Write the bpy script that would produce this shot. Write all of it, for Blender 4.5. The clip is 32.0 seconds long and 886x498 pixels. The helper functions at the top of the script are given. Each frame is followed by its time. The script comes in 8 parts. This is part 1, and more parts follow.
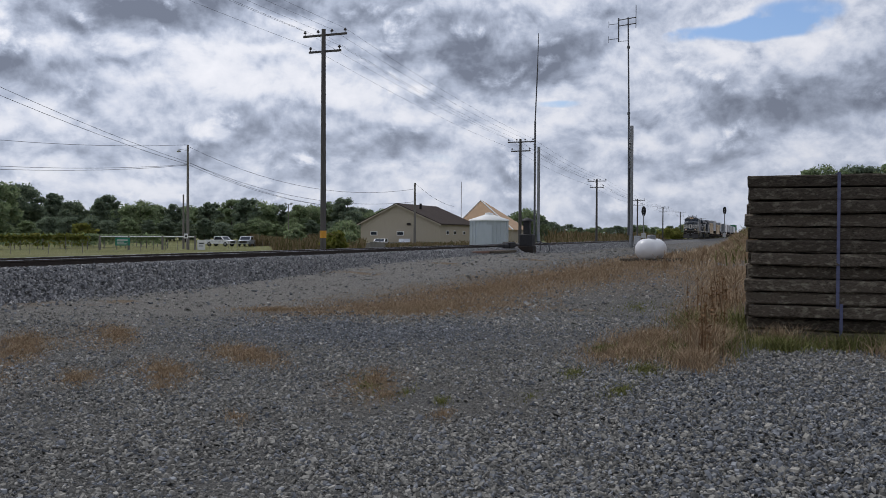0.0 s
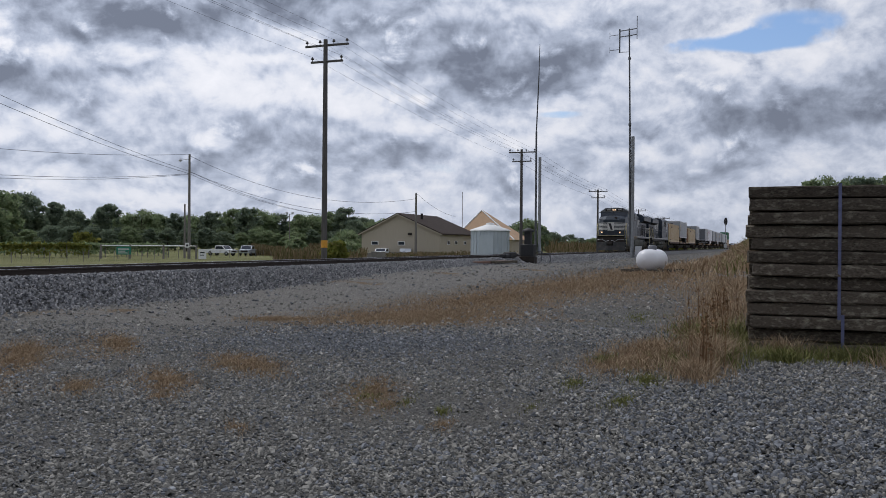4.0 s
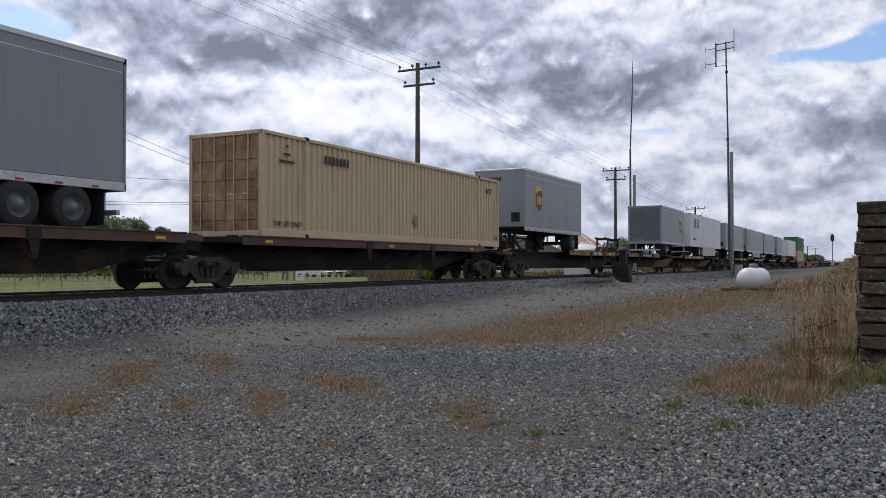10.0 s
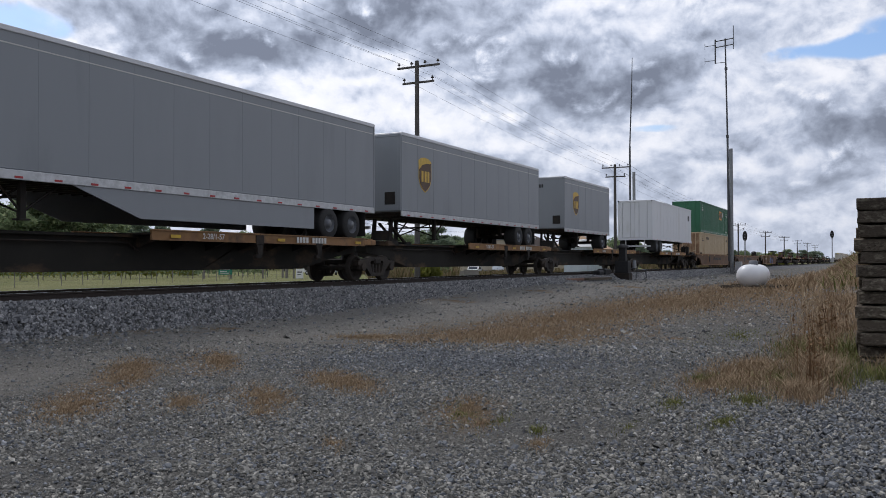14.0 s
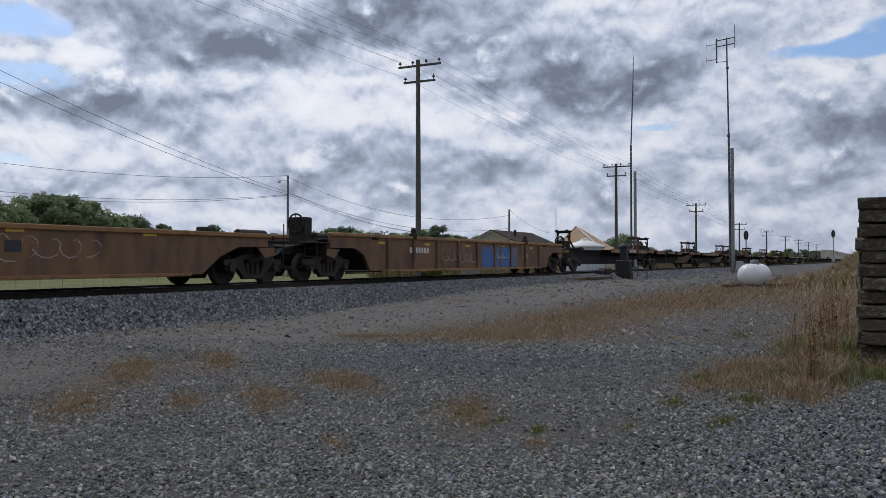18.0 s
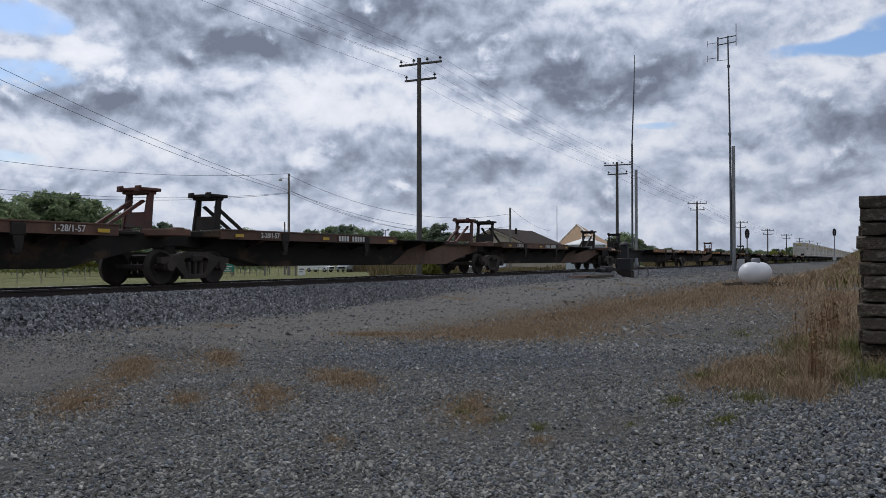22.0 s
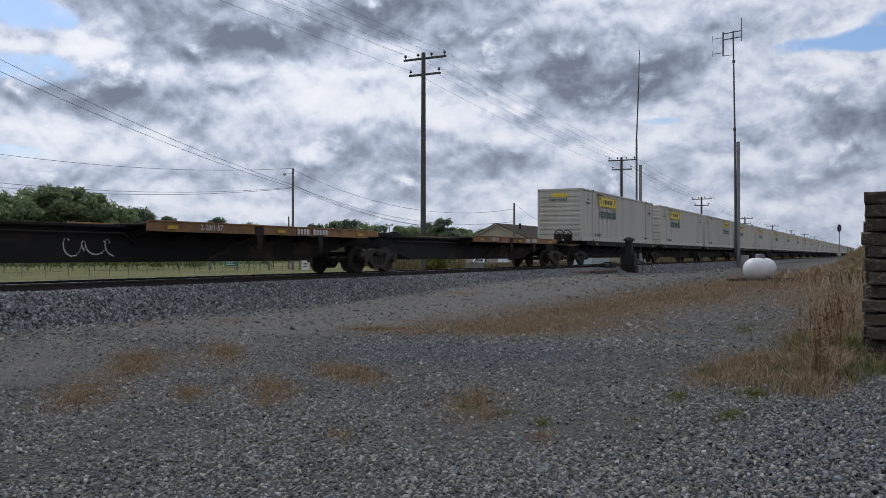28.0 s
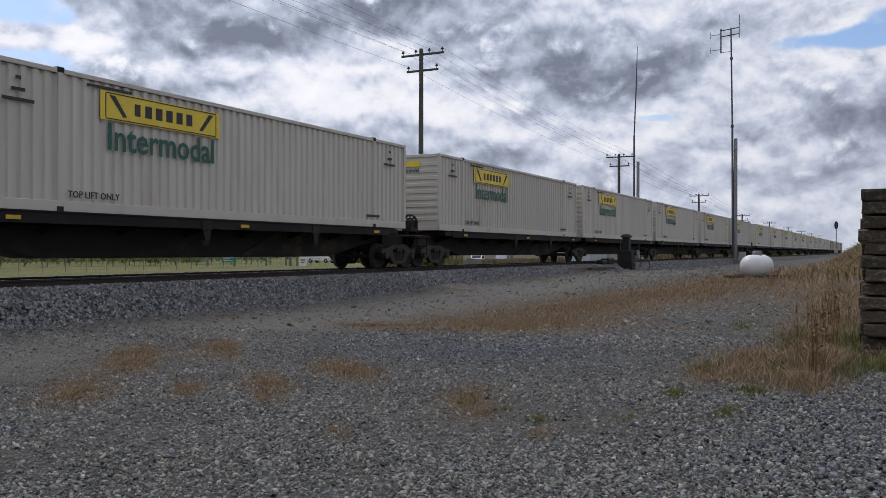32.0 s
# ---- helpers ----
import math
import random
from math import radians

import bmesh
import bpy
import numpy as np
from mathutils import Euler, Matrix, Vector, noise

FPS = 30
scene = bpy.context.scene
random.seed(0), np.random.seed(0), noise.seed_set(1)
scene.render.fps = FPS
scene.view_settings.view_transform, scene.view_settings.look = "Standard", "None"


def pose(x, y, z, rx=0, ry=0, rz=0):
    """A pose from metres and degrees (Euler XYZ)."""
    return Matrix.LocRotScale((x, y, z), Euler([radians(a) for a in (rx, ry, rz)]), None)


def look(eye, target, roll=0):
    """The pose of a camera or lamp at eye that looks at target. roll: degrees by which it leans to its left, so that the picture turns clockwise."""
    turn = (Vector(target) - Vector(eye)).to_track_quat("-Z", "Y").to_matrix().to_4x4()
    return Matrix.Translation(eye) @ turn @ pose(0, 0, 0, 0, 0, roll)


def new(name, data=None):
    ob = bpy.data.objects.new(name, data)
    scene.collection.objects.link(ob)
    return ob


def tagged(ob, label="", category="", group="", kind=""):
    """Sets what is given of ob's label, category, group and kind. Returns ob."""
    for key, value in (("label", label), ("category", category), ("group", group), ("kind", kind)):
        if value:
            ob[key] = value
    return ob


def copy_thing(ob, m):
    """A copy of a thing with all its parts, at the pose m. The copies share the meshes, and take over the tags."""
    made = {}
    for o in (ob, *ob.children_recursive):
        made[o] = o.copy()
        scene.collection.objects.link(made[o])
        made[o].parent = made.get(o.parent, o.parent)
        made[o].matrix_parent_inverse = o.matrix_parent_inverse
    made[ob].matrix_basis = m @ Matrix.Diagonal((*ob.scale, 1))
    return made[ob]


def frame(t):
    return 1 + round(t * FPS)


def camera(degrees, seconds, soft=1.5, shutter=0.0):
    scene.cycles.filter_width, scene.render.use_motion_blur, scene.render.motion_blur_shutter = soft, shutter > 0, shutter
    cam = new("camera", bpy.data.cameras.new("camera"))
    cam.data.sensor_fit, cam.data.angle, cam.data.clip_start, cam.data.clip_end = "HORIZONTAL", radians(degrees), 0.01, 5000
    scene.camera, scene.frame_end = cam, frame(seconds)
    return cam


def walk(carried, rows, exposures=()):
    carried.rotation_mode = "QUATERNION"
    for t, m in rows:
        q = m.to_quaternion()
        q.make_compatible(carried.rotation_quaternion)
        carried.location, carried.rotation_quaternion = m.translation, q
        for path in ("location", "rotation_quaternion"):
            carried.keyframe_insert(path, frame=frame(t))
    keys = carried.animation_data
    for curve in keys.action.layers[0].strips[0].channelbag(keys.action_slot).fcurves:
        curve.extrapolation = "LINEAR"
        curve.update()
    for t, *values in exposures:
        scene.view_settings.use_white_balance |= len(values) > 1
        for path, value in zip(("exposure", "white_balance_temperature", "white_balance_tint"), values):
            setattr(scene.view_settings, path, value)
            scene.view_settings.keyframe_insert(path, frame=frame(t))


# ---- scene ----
# The camera stands still on the gravel and pans a little: seconds, turn, tilt and roll in degrees.
cam = camera(54.74, 32.0, soft=0.6)
EYE = 1.6
TURNS = [
    (0, -69.255, -0.945, 0.274), (0.5, -69.262, -0.903, 0.278), (1, -69.286, -0.807, 0.320), (1.5, -69.300, -0.734, 0.363),
    (2, -69.291, -0.471, 0.334), (2.5, -69.226, -0.245, 0.521), (3, -69.198, -0.270, 0.448), (3.5, -69.184, -0.282, 0.411),
    (5.5, -69.178, -0.265, 0.602), (6, -69.175, -0.266, 0.601), (6.5, -69.171, -0.270, 0.605), (7, -69.141, -0.278, 0.601),
    (7.5, -68.732, -0.117, 0.413), (8, -67.727, 0.201, 0.332), (8.5, -66.293, 0.540, 0.149), (9, -65.176, 0.788, -0.058),
    (9.5, -64.079, 0.944, -0.039), (10, -62.978, 1.059, -0.008), (10.5, -62.855, 1.046, -0.084), (11, -63.044, 1.033, -0.168),
    (11.5, -63.057, 0.953, -0.165), (12, -63.042, 0.937, -0.149), (12.5, -63.032, 0.922, -0.164), (13, -62.989, 0.912, -0.139),
    (13.5, -62.984, 0.905, -0.145), (14, -62.995, 0.896, -0.151), (14.5, -63.003, 0.883, -0.139), (16.5, -62.983, 0.816, -0.106),
    (17, -62.972, 0.829, -0.108), (17.5, -62.951, 0.838, -0.109), (18, -62.930, 0.835, -0.103), (18.5, -62.914, 0.822, -0.108),
    (19, -62.901, 0.841, -0.125), (19.5, -62.894, 0.833, -0.105), (20, -62.892, 0.819, -0.105), (20.5, -62.889, 0.776, -0.083),
    (21, -62.890, 0.749, -0.070), (21.5, -62.881, 0.733, -0.057), (22, -62.866, 0.716, -0.067), (22.5, -62.852, 0.706, -0.090),
    (23, -62.843, 0.681, -0.081), (23.5, -62.833, 0.665, -0.088), (24, -62.811, 0.648, -0.098), (24.5, -62.780, 0.626, -0.091),
    (25, -62.715, 0.596, -0.053), (25.5, -62.685, 0.572, -0.021), (27.5, -62.593, 0.429, 0.020), (28, -62.603, 0.380, 0.069),
    (28.5, -62.622, 0.347, 0.010), (29, -62.933, 0.223, 0.134), (29.5, -62.880, 0.166, 0.153), (30, -62.822, 0.166, 0.209),
    (30.5, -62.806, 0.147, 0.354), (31, -62.804, 0.149, 0.290), (31.5, -62.793, 0.128, 0.304), (32, -62.773, 0.137, 0.161),
]
walk(cam, [(t, pose(0, 0, EYE, 90 + tilt, 0, turn) @ pose(0, 0, 0, 0, 0, roll)) for t, turn, tilt, roll in TURNS],
     exposures=[(0, -0.05, 6140, 14), (6, -0.03, 6140, 14), (7, 0.0, 6170, 15), (8, 0.18, 6200, 15), (11.5, 0.12, 6180, 14), (12, 0.0, 6170, 14), (13, 0.18, 6170, 14), (14.5, 0.15, 6150, 14),
                (16.5, 0.22, 6180, 14), (17.2, 0.2, 6180, 14), (18, -0.1, 6050, 13), (24, -0.11, 6050, 13), (28, -0.06, 6080, 13), (29.5, 0.05, 6250, 15), (32, 0.05, 6250, 15)])

# ---- plan: x runs along the track, y across it, z up ----
TRACK_Y, RAIL_Z = 16.12, 1.0
SPEED = 26.4
MOVING = []  # things of the train, each with its x at 0 s

# ---- world and light ----
SUN_EL, SUN_AZ = 56.0, 62.0
CLOUD_LEVEL = 0.54
# Clouds: azimuth in degrees, sine of the height, half width, half height, amount.
DARK_BASES = [
    (43.5, 0.248, 0.105, 0.035, 0.42), (38.5, 0.235, 0.071, 0.019, 0.25), (30.6, 0.278, 0.099, 0.032, 0.5), (15.8, 0.205, 0.11, 0.029, 0.45),
    (19.5, 0.192, 0.059, 0.02, 0.22), (47.0, 0.164, 0.074, 0.021, 0.36), (27.6, 0.11, 0.125, 0.02, 0.34), (32.5, 0.133, 0.059, 0.02, 0.18),
    (3.9, 0.132, 0.115, 0.019, 0.36), (10.3, 0.242, 0.07, 0.016, 0.22), (40.2, 0.095, 0.109, 0.016, 0.22), (6.6, 0.091, 0.13, 0.009, 0.2),
    (21.5, 0.257, 0.046, 0.023, 0.24), (40.3, 0.179, 0.045, 0.01, 0.18), (16.7, 0.07, 0.084, 0.008, 0.14), (-3.9, 0.153, 0.085, 0.02, 0.32),
    (48.8, 0.088, 0.074, 0.007, 0.1), (26.5, 0.209, 0.046, 0.02, 0.15), (58.8, 0.174, 0.09, 0.022, 0.25), (-9.4, 0.18, 0.106, 0.032, 0.3),
]
# Sunlit heaps.
BRIGHT_HEAPS = [
    (33.3, 0.18, 0.112, 0.026, 0.3), (37.0, 0.206, 0.072, 0.014, 0.22), (50.2, 0.221, 0.029, 0.013, 0.4), (43.8, 0.195, 0.057, 0.014, 0.2),
    (27.2, 0.162, 0.079, 0.016, 0.25), (11.8, 0.267, 0.061, 0.017, 0.3), (4.9, 0.194, 0.067, 0.021, 0.22), (52.7, 0.141, 0.048, 0.014, 0.28),
    (46.0, 0.123, 0.037, 0.014, 0.28), (36.1, 0.117, 0.021, 0.009, 0.5), (34.9, 0.113, 0.022, 0.007, 0.3), (46.0, 0.18, 0.011, 0.01, 0.34),
    (23.4, 0.143, 0.066, 0.012, 0.2), (10.6, 0.137, 0.082, 0.013, 0.24), (-2.8, 0.193, 0.063, 0.017, 0.32), (23.4, 0.227, 0.04, 0.016, 0.16),
    (6.9, 0.161, 0.05, 0.01, 0.2),
]
# Gaps of blue.
BLUE_GAPS = [
    (0.8, 0.219, 0.071, 0.012, 0.46), (-1.9, 0.236, 0.052, 0.014, 0.42), (53.0, 0.242, 0.053, 0.018, 0.4), (53.1, 0.189, 0.053, 0.017, 0.32),
    (36.2, 0.158, 0.033, 0.007, 0.34), (13.1, 0.149, 0.031, 0.006, 0.36), (21.6, 0.09, 0.059, 0.008, 0.2), (53.9, 0.11, 0.035, 0.008, 0.3),
    (5.2, 0.221, 0.025, 0.007, 0.2),
]
world = bpy.data.worlds.new("sky")
scene.world = world
world.use_nodes = True


def build_sky():
    nt = world.node_tree
    N, L = nt.nodes, nt.links
    N.clear()

    def node(kind):
        return N.new(kind)

    def mixer(kind="MIX"):
        n = N.new("ShaderNodeMix")
        n.data_type, n.blend_type = "RGBA", kind
        return n

    def math_node(op, a, b=None):
        n = node("ShaderNodeMath")
        n.operation = op
        for i, val in enumerate((a, b)):
            if val is None:
                continue
            if isinstance(val, (int, float)):
                n.inputs[i].default_value = val
            else:
                L.new(val, n.inputs[i])
        return n.outputs[0]

    sky = node("ShaderNodeTexSky")
    sky.sky_type, sky.sun_disc = "NISHITA", False
    sky.sun_elevation, sky.sun_rotation = radians(SUN_EL), radians(90 - SUN_AZ)
    sky.air_density, sky.dust_density = 1.0, 1.5
    tc = node("ShaderNodeTexCoord")
    sep = node("ShaderNodeSeparateXYZ")
    L.new(tc.outputs["Generated"], sep.inputs[0])
    z = math_node("MAXIMUM", sep.outputs[2], 0.0)
    div = math_node("ADD", z, 0.42)
    u = math_node("DIVIDE", sep.outputs[0], div)
    v = math_node("DIVIDE", sep.outputs[1], div)
    comb = node("ShaderNodeCombineXYZ")
    L.new(u, comb.inputs[0])
    L.new(v, comb.inputs[1])
    comb.inputs[2].default_value = 3.7

    turn = math_node("ARCTAN2", sep.outputs[1], sep.outputs[0])
    dome = node("ShaderNodeCombineXYZ")
    L.new(turn, dome.inputs[0])
    L.new(sep.outputs[2], dome.inputs[1])

    def vec_math(op, a, b, c=None):
        n = node("ShaderNodeVectorMath")
        n.operation = op
        for i, val in enumerate((a, b, c)):
            if val is None:
                continue
            if isinstance(val, tuple):
                n.inputs[i].default_value = val
            else:
                L.new(val, n.inputs[i])
        return n

    def moved(src, shift, size=(1, 1, 1)):
        mp = node("ShaderNodeMapping")
        mp.inputs["Location"].default_value, mp.inputs["Scale"].default_value = shift, size
        L.new(src, mp.inputs[0])
        return mp.outputs[0]

    def noise_tex(src, scale, detail, rough, dist, shift, out="Fac", size=(1, 1.6, 1)):
        n = node("ShaderNodeTexNoise")
        n.inputs["Scale"].default_value, n.inputs["Detail"].default_value = scale, detail
        n.inputs["Roughness"].default_value, n.inputs["Distortion"].default_value = rough, dist
        L.new(moved(src, shift, size), n.inputs["Vector"])
        return n.outputs[out]

    # the cloud forms are bent by turbulence, so that their rims billow
    swirl = vec_math("SUBTRACT", noise_tex(dome.outputs[0], 9.0, 2.5, 0.45, 0.0, (3.1, 0.4, 0.0), "Color", (1, 1.3, 1)), (0.5, 0.5, 0.5)).outputs[0]
    bent = vec_math("MULTIPLY_ADD", swirl, (0.04, 0.03, 0.0), dome.outputs[0]).outputs[0]

    def billow(scale, up):
        """Round heaps, high in their middles; up looks a little higher."""
        n = node("ShaderNodeTexVoronoi")
        n.feature = "SMOOTH_F1"
        n.inputs["Smoothness"].default_value = 0.35
        n.inputs["Scale"].default_value = scale
        n.inputs["Detail"].default_value, n.inputs["Roughness"].default_value = 2.0, 0.5
        n.normalize = True
        L.new(moved(bent, (0.3, 0.7 + up * 1.5, 0.0), (1, 1.5, 1)), n.inputs["Vector"])
        return math_node("SUBTRACT", 0.5, n.outputs["Distance"])

    heaps, heaps_up = billow(15.0, 0.0), billow(15.0, 0.011)
    puff = noise_tex(bent, 15.0, 7.0, 0.56, 0.0, (2.0, 8.0, 0.0), size=(1, 1.25, 1))
    puff_up = noise_tex(bent, 15.0, 7.0, 0.56, 0.0, (2.0, 8.0125, 0.0), size=(1, 1.25, 1))
    lobes = math_node("ADD", math_node("MULTIPLY", math_node("SUBTRACT", heaps, 0.2), 0.6), math_node("MULTIPLY", math_node("SUBTRACT", puff, 0.5), 1.25))

    def forms(rows, soft, ragged=1.0):
        """Cloud masses with lobed rims; soft is the width of the rim."""
        total = None
        for az_, high, wide, tall, amount in rows:
            off = vec_math("SUBTRACT", bent, (radians(az_), high, 0.0)).outputs[0]
            off = vec_math("MULTIPLY", off, (1 / wide, 1 / tall, 0.0)).outputs[0]
            e = math_node("EXPONENT", math_node("MULTIPLY", vec_math("DOT_PRODUCT", off, off).outputs["Value"], -0.8))
            rim = node("ShaderNodeMapRange")
            rim.interpolation_type = "SMOOTHSTEP"
            rim.inputs["From Min"].default_value, rim.inputs["From Max"].default_value = 0.42 - soft, 0.42 + soft
            L.new(math_node("ADD", e, math_node("MULTIPLY", lobes, ragged)), rim.inputs["Value"])
            e = math_node("MULTIPLY", rim.outputs["Result"], amount)
            total = e if total is None else math_node("ADD", total, e)
        return total

    def ramp(src, stops, kind="EASE"):
        r = node("ShaderNodeValToRGB")
        r.color_ramp.interpolation = kind
        e = r.color_ramp.elements
        while len(e) < len(stops):
            e.new(0.5)
        for el, (pos, col) in zip(e, stops):
            el.position, el.color = pos, (*col, 1)
        L.new(src, r.inputs[0])
        return r.outputs[0]

    def total(*terms):
        out = None
        for src, k in terms:
            s = math_node("MULTIPLY", src, k)
            out = s if out is None else math_node("ADD", out, s)
        return out

    dark, bright, blue = forms(DARK_BASES, 0.52, 0.5), forms(BRIGHT_HEAPS, 0.34), forms(BLUE_GAPS, 0.42)
    broad = math_node("SUBTRACT", noise_tex(comb.outputs[0], 1.6, 4.0, 0.55, 0.2, (1.3, 0.4, 0.0), size=(1, 1, 1)), 0.5)
    streaks = math_node("SUBTRACT", noise_tex(dome.outputs[0], 8.0, 4.0, 0.5, 0.0, (7.2, 3.1, 0.0), size=(1, 1.9, 1)), 0.5)
    wisps = math_node("SUBTRACT", noise_tex(dome.outputs[0], 34.0, 4.0, 0.55, 0.0, (4.0, 1.0, 0.0), size=(1, 1.3, 1)), 0.5)
    # lit from above: tops shine, bases are dull
    relief = total((math_node("SUBTRACT", heaps, heaps_up), 0.9), (math_node("SUBTRACT", puff, puff_up), 2.3))
    light = math_node("ADD", total((dark, -0.74), (bright, 0.62), (relief, 0.8), (broad, 0.2), (streaks, 0.2), (wisps, 0.12), (heaps, 0.25)), CLOUD_LEVEL)
    tone = ramp(light, [(0.0, (0.225, 0.255, 0.315)), (0.18, (0.36, 0.405, 0.485)), (0.36, (0.56, 0.62, 0.72)), (0.52, (0.80, 0.845, 0.915)), (0.68, (0.99, 1.005, 1.02)), (0.95, (1.12, 1.115, 1.105))], "LINEAR")
    open_sky = total((blue, 1.0), (bright, -0.7), (dark, -0.35), (heaps, -0.3), (streaks, -0.4), (wisps, -0.2))
    cover = ramp(math_node("ADD", open_sky, 0.5), [(0.53, (1, 1, 1)), (0.82, (0, 0, 0))])
    dim = mixer("MULTIPLY")
    dim.inputs[0].default_value = 1.0
    L.new(sky.outputs[0], dim.inputs[6])
    dim.inputs[7].default_value = (0.125, 0.14, 0.155, 1)
    mix = mixer()
    L.new(cover, mix.inputs[0])
    L.new(dim.outputs[2], mix.inputs[6])
    # clouds glow more on the sun's side of the sky
    toward = node("ShaderNodeVectorMath")
    toward.operation = "DOT_PRODUCT"
    L.new(tc.outputs["Generated"], toward.inputs[0])
    az_, el_ = radians(SUN_AZ), radians(SUN_EL)
    toward.inputs[1].default_value = (math.cos(az_) * math.cos(el_), math.sin(az_) * math.cos(el_), math.sin(el_))
    lit = math_node("ADD", math_node("MULTIPLY", toward.outputs["Value"], 0.36), 0.80)
    side = mixer("MULTIPLY")
    side.inputs[0].default_value = 1.0
    L.new(tone, side.inputs[6])
    L.new(lit, side.inputs[7])
    L.new(side.outputs[2], mix.inputs[7])
    # haze whitens the clouds towards the horizon
    low = math_node("POWER", math_node("SUBTRACT", 1.0, z), 14.0)
    haze = mixer()
    L.new(math_node("MULTIPLY", low, 0.34), haze.inputs[0])
    L.new(mix.outputs[2], haze.inputs[6])
    haze.inputs[7].default_value = (0.66, 0.70, 0.76, 1)
    bg = node("ShaderNodeBackground")
    bg.inputs[1].default_value = 0.82
    L.new(haze.outputs[2], bg.inputs[0])
    out = node("ShaderNodeOutputWorld")
    L.new(bg.outputs[0], out.inputs[0])


build_sky()
sun = new("sun", bpy.data.lights.new("sun", "SUN"))
sun.data.energy, sun.data.angle, sun.data.color = 1.35, radians(12), (1.0, 0.95, 0.86)
az, el = radians(SUN_AZ), radians(SUN_EL)
sun.matrix_world = look(Vector((math.cos(az) * math.cos(el), math.sin(az) * math.cos(el), math.sin(el))) * 60, (0, 0, 0))


# ---- mesh code ----
class Form:
    """Vertices and faces of one part."""

    def __init__(self):
        self.v, self.f, self.smooth = [], [], set()

    def add(self, verts, faces, smooth=False):
        n = len(self.v)
        self.v += [tuple(p) for p in verts]
        for q in faces:
            if smooth:
                self.smooth.add(len(self.f))
            self.f.append(tuple(i + n for i in q))
        return self

    def box(self, x0, x1, y0, y1, z0, z1, b=0.0):
        if b <= 0:
            p = [(x, y, z) for z in (z0, z1) for y in (y0, y1) for x in (x0, x1)]
            return self.add(p, [(0, 2, 3, 1), (4, 5, 7, 6), (0, 1, 5, 4), (2, 6, 7, 3), (0, 4, 6, 2), (1, 3, 7, 5)])
        b = min(b, (x1 - x0) / 2.01, (y1 - y0) / 2.01, (z1 - z0) / 2.01)
        ids, p = {}, []
        lo, hi = (x0, y0, z0), (x1, y1, z1)
        for c in range(8):
            s = [(c >> k) & 1 for k in range(3)]
            for ax in range(3):  # the corner's vertex that lies on the face across ax
                q = [(hi[k] if s[k] else lo[k]) for k in range(3)]
                for k in range(3):
                    if k != ax:
                        q[k] += -b if s[k] else b
                ids[c, ax] = len(p)
                p.append(q)
        faces = []
        for ax in range(3):
            o = [k for k in range(3) if k != ax]
            for side in (0, 1):
                ring = []
                for a, c in ((0, 0), (1, 0), (1, 1), (0, 1)):
                    ring.append(ids[(side << ax) | (a << o[0]) | (c << o[1]), ax])
                faces.append(tuple(ring))
        for ax in range(3):
            o = [k for k in range(3) if k != ax]
            for a in (0, 1):
                for c in (0, 1):
                    base = (a << o[0]) | (c << o[1])
                    faces.append((ids[base, o[0]], ids[base | (1 << ax), o[0]], ids[base | (1 << ax), o[1]], ids[base, o[1]]))
        for c in range(8):
            faces.append((ids[c, 0], ids[c, 1], ids[c, 2]))
        mid = Vector([(l + h) / 2 for l, h in zip(lo, hi)])
        fixed = []
        for q in faces:
            a, e, d = (Vector(p[i]) for i in q[:3])
            n = (e - a).cross(d - a)
            centre = sum((Vector(p[i]) for i in q), Vector()) / len(q)
            fixed.append(q if n.dot(centre - mid) > 0 else q[::-1])
        return self.add(p, fixed)

    def prism(self, profile, a, c, axis="y"):
        """A profile of two coordinates, drawn out from a to c along an axis."""
        def at(q, w):
            return {"x": (w, q[0], q[1]), "y": (q[0], w, q[1]), "z": (q[0], q[1], w)}[axis]
        n = len(profile)
        area = sum(profile[i][0] * profile[(i + 1) % n][1] - profile[(i + 1) % n][0] * profile[i][1] for i in range(n))
        flip = (area > 0) == (axis == "y")
        faces = [tuple(range(n))[::-1], tuple(range(n, 2 * n))] + [(i, (i + 1) % n, n + (i + 1) % n, n + i) for i in range(n)]
        if flip:
            faces = [q[::-1] for q in faces]
        return self.add([at(q, a) for q in profile] + [at(q, c) for q in profile], faces)

    def rod(self, p0, p1, r0, r1=None, n=8, caps=True):
        r1 = r0 if r1 is None else r1
        p0, p1 = Vector(p0), Vector(p1)
        d = (p1 - p0).normalized()
        s = d.orthogonal().normalized()
        t = d.cross(s)
        ring = [(math.cos(2 * math.pi * i / n), math.sin(2 * math.pi * i / n)) for i in range(n)]
        verts = [p0 + (s * c + t * e) * r0 for c, e in ring] + [p1 + (s * c + t * e) * r1 for c, e in ring]
        self.add(verts, [(i, (i + 1) % n, n + (i + 1) % n, n + i) for i in range(n)], smooth=n > 5)
        if caps:
            self.add(verts[:n], [tuple(range(n))[::-1]])
            self.add(verts[n:], [tuple(range(n))])
        return self

    def pipe(self, points, r, n=6):
        for a, c in zip(points, points[1:]):
            self.rod(a, c, r, n=n)
        return self

